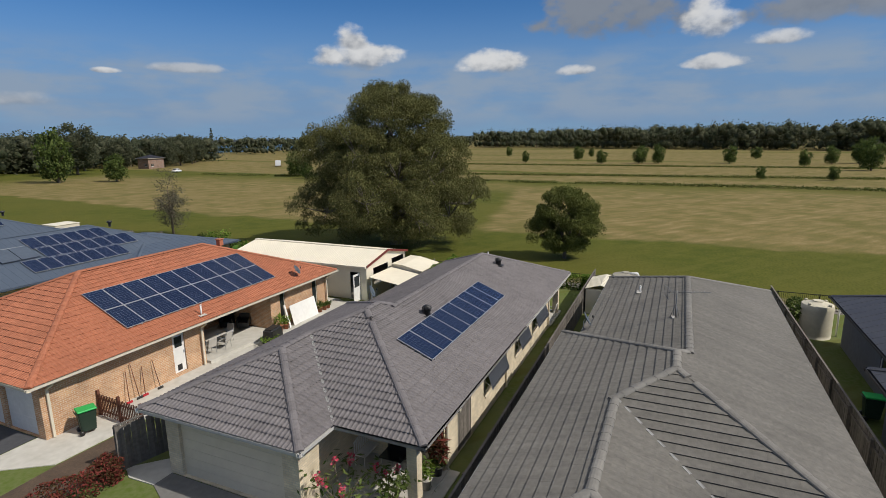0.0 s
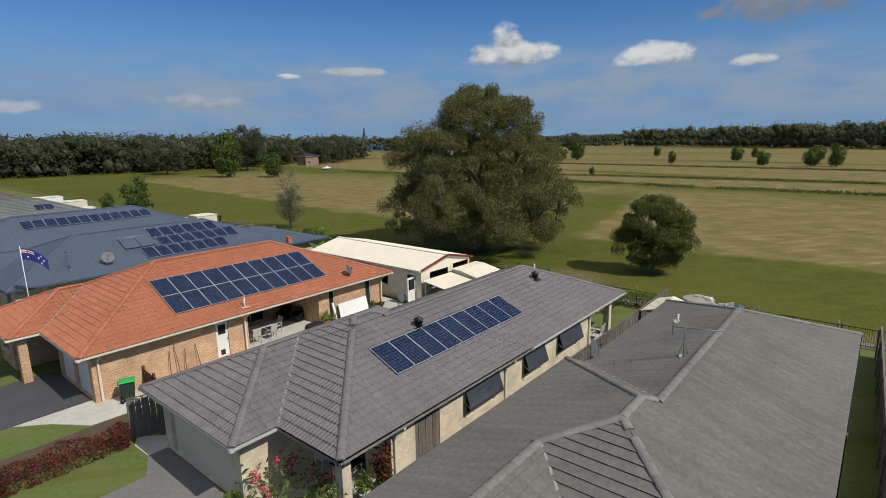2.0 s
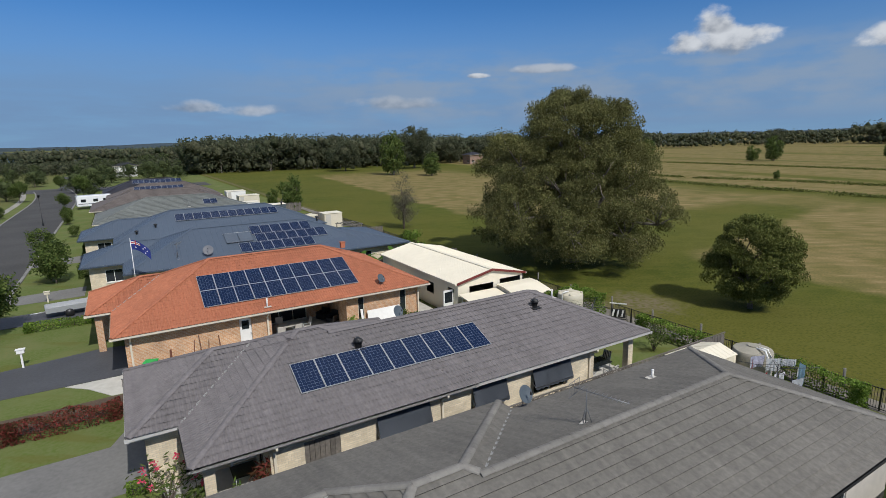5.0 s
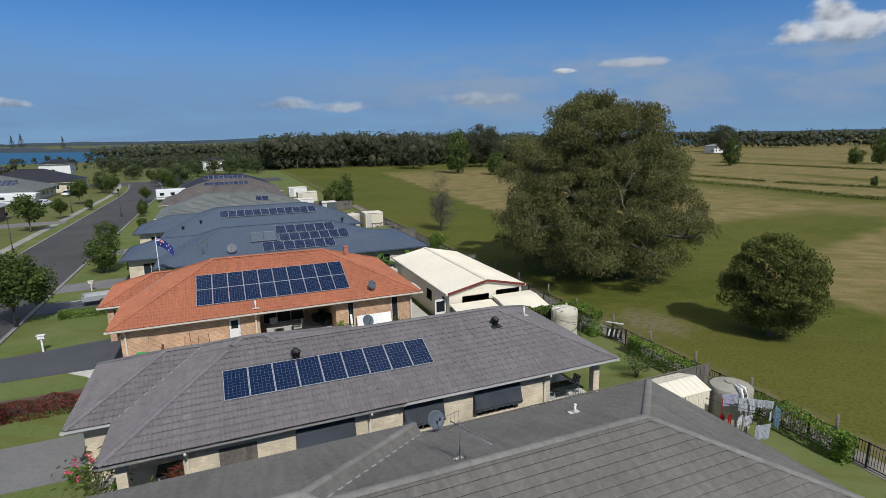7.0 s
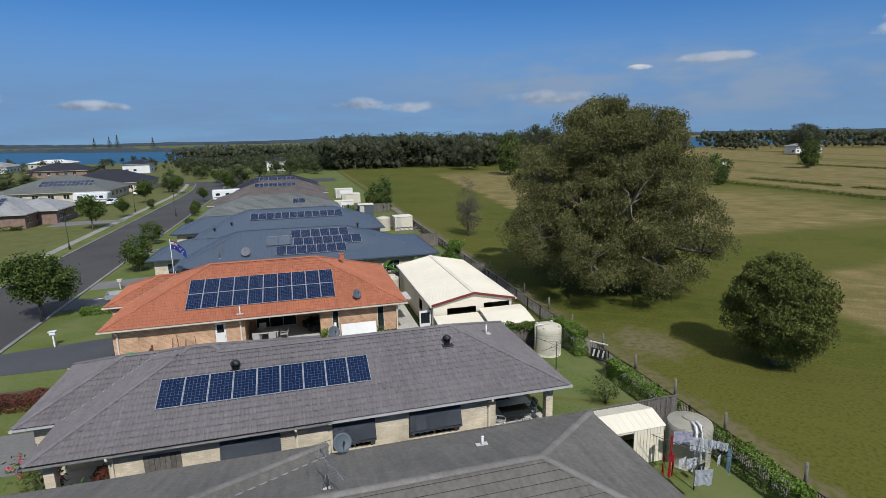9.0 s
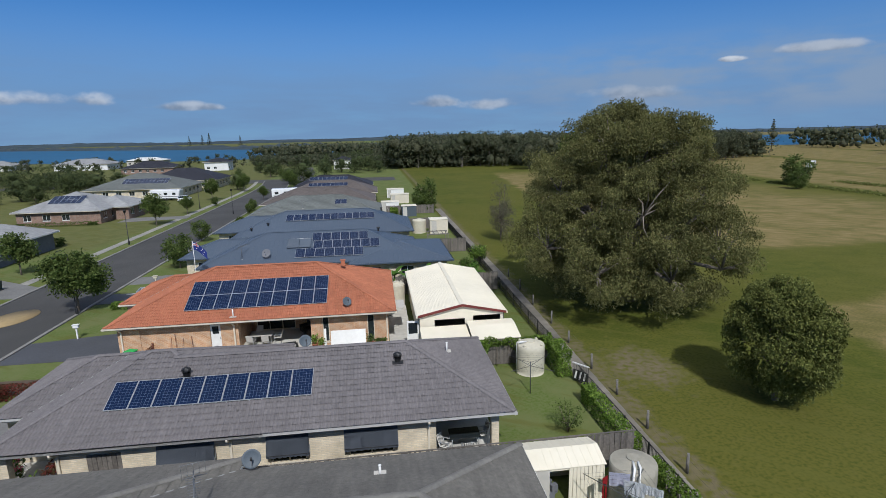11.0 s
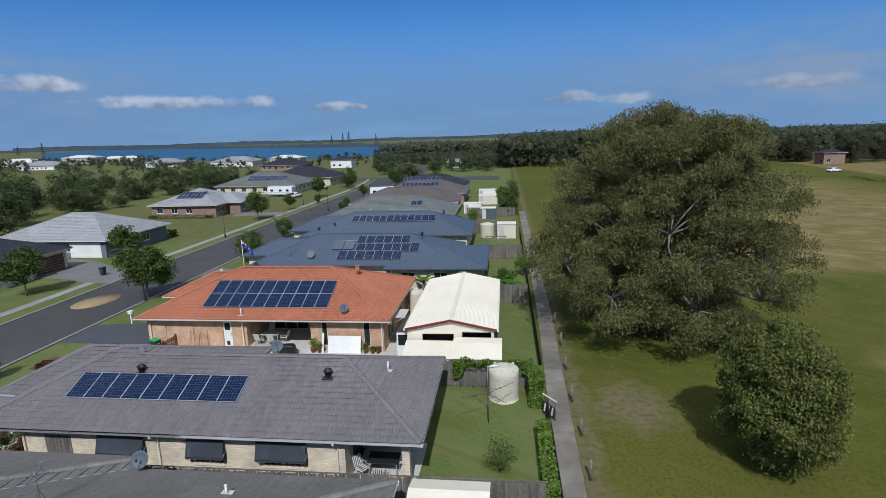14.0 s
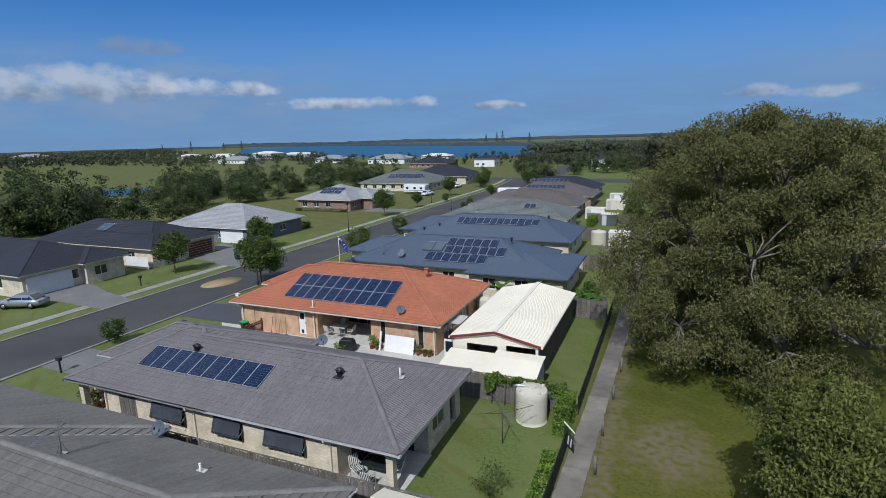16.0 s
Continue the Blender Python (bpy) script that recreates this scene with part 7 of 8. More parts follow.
wood("wood", scatter(360, 1, [(-66, 312), (16, 244), (60, 330), (-60, 420)]), 5.2, 30, "low dark green wood beyond the street", 60, 0.75)
wood("wood", scatter(520, 2, [(14, 238), (112, 222), (200, 330), (40, 330)]), 14.5, 31, "dense dark green wood beyond the field", 150, 0.85)
wood("wood", scatter(170, 8, [(-480, 300), (-60, 250), (-60, 390), (-480, 400)]) + scatter(170, 18, [(-620, 360), (-330, 385), (-330, 500), (-640, 520)]), 6.0, 38, "scattered garden trees among houses near the water", 44, 0.8)
wood("wood", scatter(260, 3, [(110, 222), (230, 250), (260, 330), (150, 330)]), 14, 32, "dark green wood behind the farmhouse", 80, 0.9)
wood("wood", scatter(650, 4, [(600, 230), (400, -130), (460, -180), (760, 240)]) + scatter(250, 14, [(400, -130), (330, -420), (460, -460), (470, -160)]), 19, 33, "long line of dark trees across the far field", 60, 1.1)
wood("wood", scatter(350, 5, [(330, 330), (600, 235), (800, 300), (420, 460)]), 14, 34, "trees along the far edge of the field", 14, 1.5)
wood("wood", scatter(420, 6, [(-90, 430), (-40, 330), (200, 420), (40, 600)]), 11, 35, "low dark mangrove wood beside the water", 16, 1.3)
wood("wood", scatter(350, 7, [(-500, 250), (-420, 330), (-900, 500), (-1000, 350)]) + scatter(90, 17, [(-300, 20), (-240, 90), (-600, 330), (-650, 60)]) + scatter(700, 27, [(-560, 330), (-620, 560), (-1500, 1250), (-1500, 560)]), 10, 36, "scattered trees among far houses by the water", 14, 1.5)


def pine(x, y, h, label):
    """A tall narrow pine with level whorls of branches."""
    t = empty("pine_tree", x, y, label=label, category="tree", group="skyline pines")
    part("trunk", tube([(0, 0, 0), (0, 0, h)], h * 0.016, h * 0.004, 6), M["bark"], t)
    rng = np.random.default_rng(int(abs(x)))
    q = []
    for k in range(16):
        z = h * (0.2 + 0.78 * k / 15)
        r = h * 0.21 * (1.05 - k / 15)
        a = rng.uniform(0, 2 * np.pi, 26)
        u = r * rng.random(26) ** 0.6
        q.append(np.stack([u * np.cos(a), u * np.sin(a), z + 0.05 * u + rng.normal(size=26) * h * 0.006], 1))
    leaf_mesh("crown", np.concatenate(q), h * 0.06, h * 0.03, M["leaf_far"], t, rng, 0.0)


for x, y, h in ((276.8, 307.4, 21.0), (-330, 1180, 31.0), (-350, 1200, 28.0), (-380, 1210, 26.0), (-260, 1150, 25.0), (-820, 880, 24.0), (-850, 860, 20.0), (-900, 820, 25.0), (-960, 800, 21.0)):
    pine(x, y, h, "tall dark pine standing up over the far trees")


# ---- water and the far shore ----
M["water"] = mat("river_water", (0.018, 0.085, 0.17), (0.024, 0.10, 0.19), 0.6, 0.05, 0.004, 0.15, 0.5, 0.4, spec=0.2)
slab("water", [(-1320, 1420), (-900, 960), (-560, 590), (-400, 505), (-230, 436), (-95, 415), (-60, 480), (60, 640), (330, 420), (900, 520), (1500, 900), (900, 1300), (300, 940), (0, 830), (-200, 940), (-600, 1290), (-1100, 1700), (-1450, 1850)], 0.06, M["water"], "broad blue tidal river", "water", 0.05)
slab("water", [(-176, 124), (-168, 107), (-148, 101), (-138, 108), (-146, 120), (-160, 128)], 0.05, M["water"], "small blue pond in the park", "water", 0.05)
M["far_hill"] = mat("far_wooded_hill", (0.020, 0.034, 0.044), (0.034, 0.049, 0.056), 1.0, 0.02, 0.003, 0.3)


def hill(name, pts, h, seed, label):
    """A long wooded rise with an uneven crest."""
    rnd = random.Random(seed)
    verts, faces = [], []
    n = 160
    path_pts = [Vector((*p, 0)) for p in pts]
    seg = len(path_pts) - 1
    for i in range(n + 1):
        t = i / n * seg
        k = min(int(t), seg - 1)
        p = path_pts[k].lerp(path_pts[k + 1], t - k)
        crest = h * (0.55 + 0.45 * noise.noise((i * 0.05, seed, 0.3))) + 3.0 * noise.noise((i * 0.9, seed, 4.0)) + rnd.uniform(0, 2.5)
        out = p.normalized()
        verts += [p, p + out * 20 + Vector((0, 0, crest * 0.45 + rnd.uniform(0, 2))), p + out * 120 + Vector((0, 0, crest)), p + out * 500]
        if i:
            b = 4 * i
            for j in range(3):
                faces.append((b - 4 + j, b + j, b + j + 1, b - 3 + j))
    ob = raw(name, verts, faces, M["far_hill"])
    return tagged(ob, label, "hills", kind="stuff")


hill("hills", [(-2400, 900), (-1750, 2050), (-1100, 1650), (-600, 1250), (-200, 900), (0, 800), (300, 900)], 9, 3, "low wooded far shore beyond the water")
hill("hills", [(-2600, 2600), (-1200, 2700), (0, 2600), (1400, 2500), (2600, 1500)], 27, 5, "long blue-green wooded hills on the horizon")
hill("hills", [(2600, 1500), (2700, 600), (2300, -300), (1500, -1200), (500, -1900)], 34, 6, "wooded hills far beyond the field")
hill("hills", [(-2500, 1000), (-2600, 200), (-1800, -800), (-600, -1800), (500, -1900)], 22, 8, "wooded low hills behind the town")


# ---- hedges, shrubs and garden plants ----
def hedge(x0, x1, y0, y1, z0, z1, material, label, n, leaf=(0.12, 0.08), seed=1, name="hedge"):
    """Foliage packed over the faces of a rough box, with an uneven outline, on a few stems."""
    rng = np.random.default_rng(seed)
    h = empty(name, (x0 + x1) / 2, (y0 + y1) / 2, label=label, category="hedge")
    c = np.array([(x0 + x1) / 2, (y0 + y1) / 2, 0])
    u = rng.random((n, 3))
    axis = rng.integers(0, 5, n)
    u[axis == 0, 2] = 1 - 0.18 * rng.random((axis == 0).sum())
    u[axis == 1, 0] = 0.12 * rng.random((axis == 1).sum())
    u[axis == 2, 0] = 1 - 0.12 * rng.random((axis == 2).sum())
    u[axis == 3, 1] = 0.12 * rng.random((axis == 3).sum())
    u[axis == 4, 1] = 1 - 0.12 * rng.random((axis == 4).sum())
    p = np.stack([x0 + (x1 - x0) * u[:, 0], y0 + (y1 - y0) * u[:, 1], z0 + (z1 - z0) * u[:, 2]], 1)
    bumps = np.array([noise.noise((q[0] * 1.7, q[1] * 1.7, q[2] * 1.7)) for q in p])
    bumps2 = np.array([noise.noise((q[0] * 0.9 + 7, q[1] * 0.9, q[2] * 1.3)) for q in p])
    mid = np.array([(x0 + x1) / 2, (y0 + y1) / 2, (z0 + z1) / 2])
    d = (p - mid) / (np.linalg.norm(p - mid, axis=1)[:, None] + 1e-6)
    p = p + d * (0.16 * bumps)[:, None]
    p[:, 2] += 0.22 * bumps2 * (u[:, 2] > 0.6)
    if z0 > 0:  # a creeper over a fence hangs in ragged curtains
        p[:, 2] += 0.9 * bumps2 * (u[:, 2] < 0.5) + 0.3 * bumps * (u[:, 2] > 0.6)
    leaf_mesh("foliage", p - c, leaf[0], leaf[1], M[material], h, rng, 0.1)
    k = max(2, int(max(x1 - x0, y1 - y0) / 0.8))
    for i in range(k):
        t = (i + 0.5) / k
        x = x0 + (x1 - x0) * t if x1 - x0 > y1 - y0 else (x0 + x1) / 2
        y = y0 + (y1 - y0) * t if y1 - y0 >= x1 - x0 else (y0 + y1) / 2
        part("stem", tube([(x - c[0], y - c[1], 0), (x - c[0], y - c[1], z0 + (z1 - z0) * 0.7)], 0.025, 0.012, 5), M["bark"], h)
    return h


hedge(23.55, 24.25, -2.3, 3.5, 0.0, 1.15, "leaf_hedge", "bright green clipped creeper hedge along the rear fence", 5200, seed=21)
hedge(23.3, 24.2, 6.6, 9.0, 0.0, 1.75, "leaf_hedge", "bright green creeper heaped over the fence corner", 3600, seed=22)
hedge(18.7, 23.6, 8.75, 9.12, 1.0, 1.95, "leaf_hedge", "bright green creeper hanging over the paling fence", 3600, seed=23)
hedge(23.6, 24.3, -9.6, -3.7, 0.0, 1.25, "leaf_hedge", "bright green creeper hedge behind the clothes hoist", 5200, seed=24)
hedge(-11.0, -6.3, 9.15, 10.05, 0.0, 0.85, "leaf_red", "clipped hedge with red young leaves beside the drive", 6500, (0.11, 0.06), seed=25)
hedge(-12.2, -8.0, 27.0, 27.9, 0.0, 0.6, "leaf_hedge", "low yellow-green hedge between two front lawns", 3000, seed=26)
hedge(-9.8, -6.6, 44.0, 45.6, 0.0, 1.3, "leaf_green", "tall dark clipped hedge between front gardens", 3600, (0.16, 0.11), seed=27)
hedge(-10.0, -9.0, 57.5, 63.0, 0.0, 1.2, "leaf_green", "dark clipped hedge before the second blue house", 3000, (0.16, 0.11), seed=28)
hedge(15.2, 16.6, 76.0, 81.0, 0.0, 1.6, "leaf_hedge", "mixed green shrubs behind the far gardens", 2600, (0.2, 0.14), seed=29)
hedge(-54.5, -40.0, 83.4, 84.4, 0.0, 0.7, "leaf_green", "row of low dark shrubs under a house wall", 2600, (0.2, 0.14), seed=30)
hedge(-40.0, -35.0, 62.0, 63.6, 0.0, 1.2, "leaf_green", "dark shrubs beside the pale roofed house", 2000, (0.2, 0.14), seed=31)
hedge(15.0, 17.2, -19.0, -17.2, 0.0, 1.6, "leaf_green", "dark shrubs behind the boundary fence", 1800, (0.16, 0.1), seed=32)
hedge(18.8, 21.2, -15.6, -14.8, 0.0, 1.7, "leaf_green", "dark shrub beside the boundary tank", 1600, (0.16, 0.1), seed=33)
hedge(-6.2, -5.55, 2.15, 2.6, 0.0, 0.55, "leaf_hedge", "round green shrub at the garage corner", 900, (0.08, 0.05), seed=34, name="shrub")


def shrub(x, y, h, r, material, label, leaves=500, leaf=(0.14, 0.06), stems=7, seed=1, flowers=0, category="shrub", zb=0.0):
    rng = np.random.default_rng(seed)
    s = empty("shrub", x, y, zb, label=label, category=category)
    tips = []
    for i in range(stems):
        a = 2 * math.pi * i / stems + rng.uniform(-0.3, 0.3)
        tip = Vector((math.cos(a) * r * rng.uniform(0.4, 1), math.sin(a) * r * rng.uniform(0.4, 1), h * rng.uniform(0.65, 1.0)))
        mid = Vector((tip.x * 0.35, tip.y * 0.35, h * 0.45))
        part("stem", tube([(0, 0, 0), mid * 0.6, mid, tip], 0.03, 0.012, 5), M["bark"], s)
        tips += [tip, mid.lerp(tip, 0.6)]
    pts = np.concatenate([np.array(t) + rng.normal(size=(leaves // len(tips), 3)) * np.array([r * 0.22, r * 0.22, h * 0.11]) for t in tips])
    leaf_mesh("foliage", pts, leaf[0], leaf[1], M[material], s, rng, 0.0)
    for i in range(flowers):
        t = tips[2 * (i % stems)]
        q = np.array(t) + rng.normal(size=(14, 3)) * 0.06 + np.array([0, 0, 0.1])
        leaf_mesh("blossom", q, 0.12, 0.09, M["petal"], s, rng, -0.3)
    return s


shrub(21.7, 0.5, 1.25, 0.8, "leaf_green", "small open green shrub on the back lawn", 700, (0.12, 0.06), 8, 41)
shrub(-4.9, 0.9, 1.55, 1.1, "leaf_green", "frangipani shrub with bare limbs and pink blossom", 230, (0.26, 0.08), 11, 42, 8)
shrub(-4.0, -0.5, 1.3, 0.7, "leaf_green", "leafy frangipani shrub before the porch with pink blossom", 230, (0.26, 0.08), 8, 43, 3)
shrub(-1.95, -1.05, 1.5, 0.4, "leaf_red", "tall red-leaved cordyline in a dark pot", 160, (0.45, 0.07), 3, 44, zb=0.09)
shrub(22.0, 31.4, 1.6, 1.1, "leaf_palm", "broad-leaved green garden shrub by the fence", 300, (0.5, 0.2), 8, 45)
shrub(24.0, 36.5, 2.2, 1.2, "leaf_hedge", "tall green garden shrub by the rear fence", 700, (0.24, 0.14), 8, 46)


def pot_plant(x, y, r, h, material, leafm, label, seed, zb=0.0, tall=0.7):
    p = empty("potted_plant", x, y, zb, label=label, category="potted plant", group="potted plants")
    part("pot", lathe([(0, 0.0), (r * 0.7, 0.0), (r, h), (r * 1.08, h), (r * 1.08, h - 0.04), (r * 0.95, h - 0.03), (0, h - 0.05)], 18), material, p)
    rng = np.random.default_rng(seed)
    leaf_mesh("foliage", rng.normal(size=(130, 3)) * np.array([r * 0.7, r * 0.7, tall * 0.28]) + np.array([0, 0, h + tall * 0.45]), 0.22, 0.06, M[leafm], p, rng, -0.3)


M["terracotta"] = mat("terracotta_pot", (0.32, 0.12, 0.06), (0.26, 0.10, 0.05), 0.85, 10, 1, 0.15)
pot_plant(-2.75, -1.0, 0.2, 0.4, M["plaster"], "leaf_hedge", "white pot with a leafy green plant on the porch", 51, 0.09)
pot_plant(-1.9, -1.05, 0.2, 0.36, M["dark"], "leaf_green", "dark round pot at the porch corner", 52, 0.09, 0.3)
pot_plant(7.55, 14.1, 0.2, 0.4, M["terracotta"], "leaf_hedge", "terracotta pot with a tall green plant", 53, 0.04, 0.8)
pot_plant(8.05, 14.05, 0.18, 0.35, M["terracotta"], "leaf_hedge", "terracotta pot with a green plant", 54, 0.04, 0.5)
pot_plant(11.6, 14.1, 0.18, 0.32, M["terracotta"], "leaf_green", "terracotta pot below the narrow window", 55, 0.04, 0.5)
pot_plant(12.15, 14.1, 0.17, 0.3, M["terracotta"], "leaf_green", "small terracotta pot by the wall", 56, 0.04, 0.2)
pot_plant(12.55, 14.1, 0.17, 0.3, M["terracotta"], "leaf_green", "small terracotta pot by the wall", 57, 0.04, 0.2)
shrub(5.3, 12.9, 0.7, 0.5, "leaf_hedge", "low green shrub beside the paved side yard", 300, (0.16, 0.05), 6, 58)


def banana(x, y, h, seed, label):
    """A clump of broad arching leaves on a short stem."""
    rng = np.random.default_rng(seed)
    b = empty("banana_plant", x, y, label=label, category="banana plant", group="banana plants")
    part("stem", tube([(0, 0, 0), (0.05, 0, h * 0.55)], 0.12, 0.08, 8), M["leaf_palm"], b)
    for i in range(9):
        a = 2 * math.pi * i / 9 + rng.uniform(-0.3, 0.3)
        L = h * rng.uniform(0.5, 0.75)
        bm = bmesh.new()
        prev = None
        lift = rng.uniform(0.6, 1.25)
        for k in range(8):
            t = k / 7
            r = L * t
            z = h * 0.55 + L * (lift * t - 0.85 * t * t)
            w = 0.24 * math.sin(math.pi * min(1, 0.08 + t * 0.95)) + 0.01
            c = Vector((math.cos(a) * r, math.sin(a) * r, z))
            s = Vector((-math.sin(a), math.cos(a), 0)) * w
            dn = Vector((0, 0, -0.25 * w))
            cur = (bm.verts.new(c - s + dn), bm.verts.new(c), bm.verts.new(c + s + dn))
            if prev:
                bm.faces.new((prev[0], prev[1], cur[1], cur[0]))
                bm.faces.new((prev[1], prev[2], cur[2], cur[1]))
            prev = cur
        part("leaf", bm, M["leaf_palm"], b)


banana(13.9, 27.9, 2.9, 61, "green banana plant between house and fence")
banana(17.3, 27.6, 3.0, 62, "green banana plant behind the shed")
banana(15.6, 28.2, 2.3, 63, "small green banana plant behind the shed")
banana(22.6, 29.4, 2.0, 64, "broad green banana plant in the next garden")


# ---- street furniture ----
def wheelie_bin(x, y, yaw, lid, label):
    b = empty("wheelie_bin", x, y, 0.034, yaw, label=label, category="bin", group="wheelie bins")
    bm = boxes((-0.27, 0.27, -0.33, 0.33, 0.1, 0.98))
    for v in bm.verts:
        if v.co.z < 0.5:
            v.co.x *= 0.82
            v.co.y *= 0.78
    bmesh.ops.bevel(bm, geom=bm.edges[:], offset=0.03, segments=2, affect="EDGES")
    M.setdefault("bin_green", mat("bin_green", (0.012, 0.03, 0.018), (0.016, 0.036, 0.022), 0.55))
    body = part("body", bm, M["bin_green"], b)
    part("lid", boxes((-0.3, 0.3, -0.36, 0.34, 0.985, 1.06), bevel=0.025), lid, b)
    part("handle", tube([(-0.25, 0.38, 0.95), (0.25, 0.38, 0.95)], 0.018, sides=6), M["bin_green"], b)
    for sx in (-0.26, 0.26):
        w = part("wheel", lathe([(0, -0.03), (0.1, -0.03), (0.1, 0.03), (0, 0.03)], 14), M["black"], b)
        w.matrix_local = pose(sx, 0.27, 0.1, 0, 90, 0)
    part("marking", boxes((-0.1, 0.1, -0.335, -0.328, 0.72, 0.76)), M["plaster"], body)


M["bin_lid"] = mat("bright_green_plastic", (0.02, 0.42, 0.09), (0.018, 0.36, 0.08), 0.45, 4, 1, 0.05)
wheelie_bin(-4.8, 13.55, 70, M["bin_lid"], "dark green wheelie bin with bright green lid on the path")
wheelie_bin(8.6, -16.1, 0, M["bin_lid"], "dark wheelie bin with green lid behind the boundary fence")
wheelie_bin(-27.6, 36.5, 0, M["dark"], "dark wheelie bin standing on the verge")


def letter_box(x, y, material, label, h=0.95):
    m = empty("letter_box", x, y, label=label, category="letter box", group="letter boxes")
    part("post", boxes((-0.05, 0.05, -0.05, 0.05, 0, h)), material, m)
    part("box", boxes((-0.2, 0.2, -0.13, 0.13, h, h + 0.24), bevel=0.015), material, m)
    part("roof", boxes((-0.24, 0.24, -0.17, 0.17, h + 0.242, h + 0.27)), material, m)


letter_box(-11.4, 19.7, M["white"], "white letter box on a post on the front lawn")
letter_box(-12.0, 2.5, M["dark"], "dark letter box on a post beside the drive")
letter_box(-11.6, 35.9, M["cream"], "cream letter box pillar beside a drive", 0.7)
letter_box(-28.6, 22.0, M["dark"], "dark letter box on a post across the street")


def street_lamp(x, y, h, label, side=1.0, hook=True):
    s = empty("street_lamp", x, y, label=label, category="street lamp", group="street lamps")
    part("pole", tube([(0, 0, 0), (0, 0, 0.9), (0, 0, 0.92), (0, 0, h)], 0.075, 0.05, 10), M["black"], s)
    part("base_collar", lathe([(0.13, 0), (0.13, 0.5), (0.09, 0.62)], 14), M["black"], s)
    if hook:
        pts = [(side * 0.55 * (1 - math.cos(math.pi * t / 8)), 0, h + 0.55 * math.sin(math.pi * t / 8)) for t in range(8)]
        part("arm", tube(pts, 0.03, 0.025, 7), M["black"], s)
        hx = side * 1.08
        lamp = part("lamp_head", lathe([(0.03, h + 0.22), (0.1, h + 0.12), (0.3, h - 0.05), (0.31, h - 0.09)], 18, at=(hx, 0, 0)), M["black"], s)
        part("diffuser", lathe([(0.26, -0.09), (0.2, -0.18), (0, -0.22)], 18, at=(hx, 0, h)), M["plaster"], lamp)
    else:
        lamp = part("lamp_head", lathe([(0.05, h), (0.16, h + 0.1), (0.2, h + 0.35), (0.24, h + 0.36), (0.05, h + 0.5), (0, h + 0.52)], 14), M["black"], s)


street_lamp(-14.75, 26.3, 5.4, "black street lamp with a hooked arm on the verge", -1.0)
street_lamp(-24.9, 61.2, 4.8, "black street lamp post across the street", 1.0, False)
street_lamp(-27.5, 104.0, 4.8, "black street lamp post further along", 1.0, False)
street_lamp(-17.2, 92.0, 4.8, "black street lamp post on the near verge", 1.0, False)

# flag on its pole
fp = empty("flagpole", -4.95, 28.7, label="white flagpole with a drooping dark blue flag", category="flagpole")
part("pole", tube([(0, 0, 0), (0, 0, 5.9)], 0.035, 0.022), M["white"], fp)
M["flag_blue"] = mat("flag_blue", (0.012, 0.025, 0.16), (0.015, 0.03, 0.19), 0.8)
M["flag_red"] = mat("flag_red", (0.42, 0.02, 0.03), (0.36, 0.02, 0.03), 0.8)
def flag_sheet(u0, u1, v0, v1, off):
    bm = bmesh.new()
    n = 10
    rows = []
    for i in range(n + 1):
        u = u0 + (u1 - u0) * i / n
        row = []
        for v in (v0, v1):
            row.append(bm.verts.new((0.04 + u * 0.86, off + 0.09 * math.sin(u * 5.5) - u * 0.25, 5.75 - v - 0.42 * u * u - 0.05 * u)))
        rows.append(row)
    for a, b in zip(rows, rows[1:]):
        bm.faces.new((a[0], b[0], b[1], a[1]))
    return bm


flag = part("flag", flag_sheet(0, 1.45, 0, 0.75, 0), M["flag_blue"], fp, "dark blue flag with a cornered cross")
part("emblem", flag_sheet(0, 0.7, 0.16, 0.22, -0.006), M["flag_red"], flag)
part("emblem", flag_sheet(0, 0.7, 0.10, 0.155, -0.006), M["white"], flag)
part("emblem", flag_sheet(0, 0.7, 0.225, 0.28, -0.006), M["white"], flag)
part("emblem", flag_sheet(0.31, 0.39, 0.0, 0.38, -0.010), M["flag_red"], flag)
for u, v in ((0.35, 0.55), (1.05, 0.15), (1.05, 0.6), (0.9, 0.36), (1.2, 0.32)):
    part("emblem", flag_sheet(u - 0.04, u + 0.04, v - 0.04, v + 0.04, -0.008), M["white"], flag)


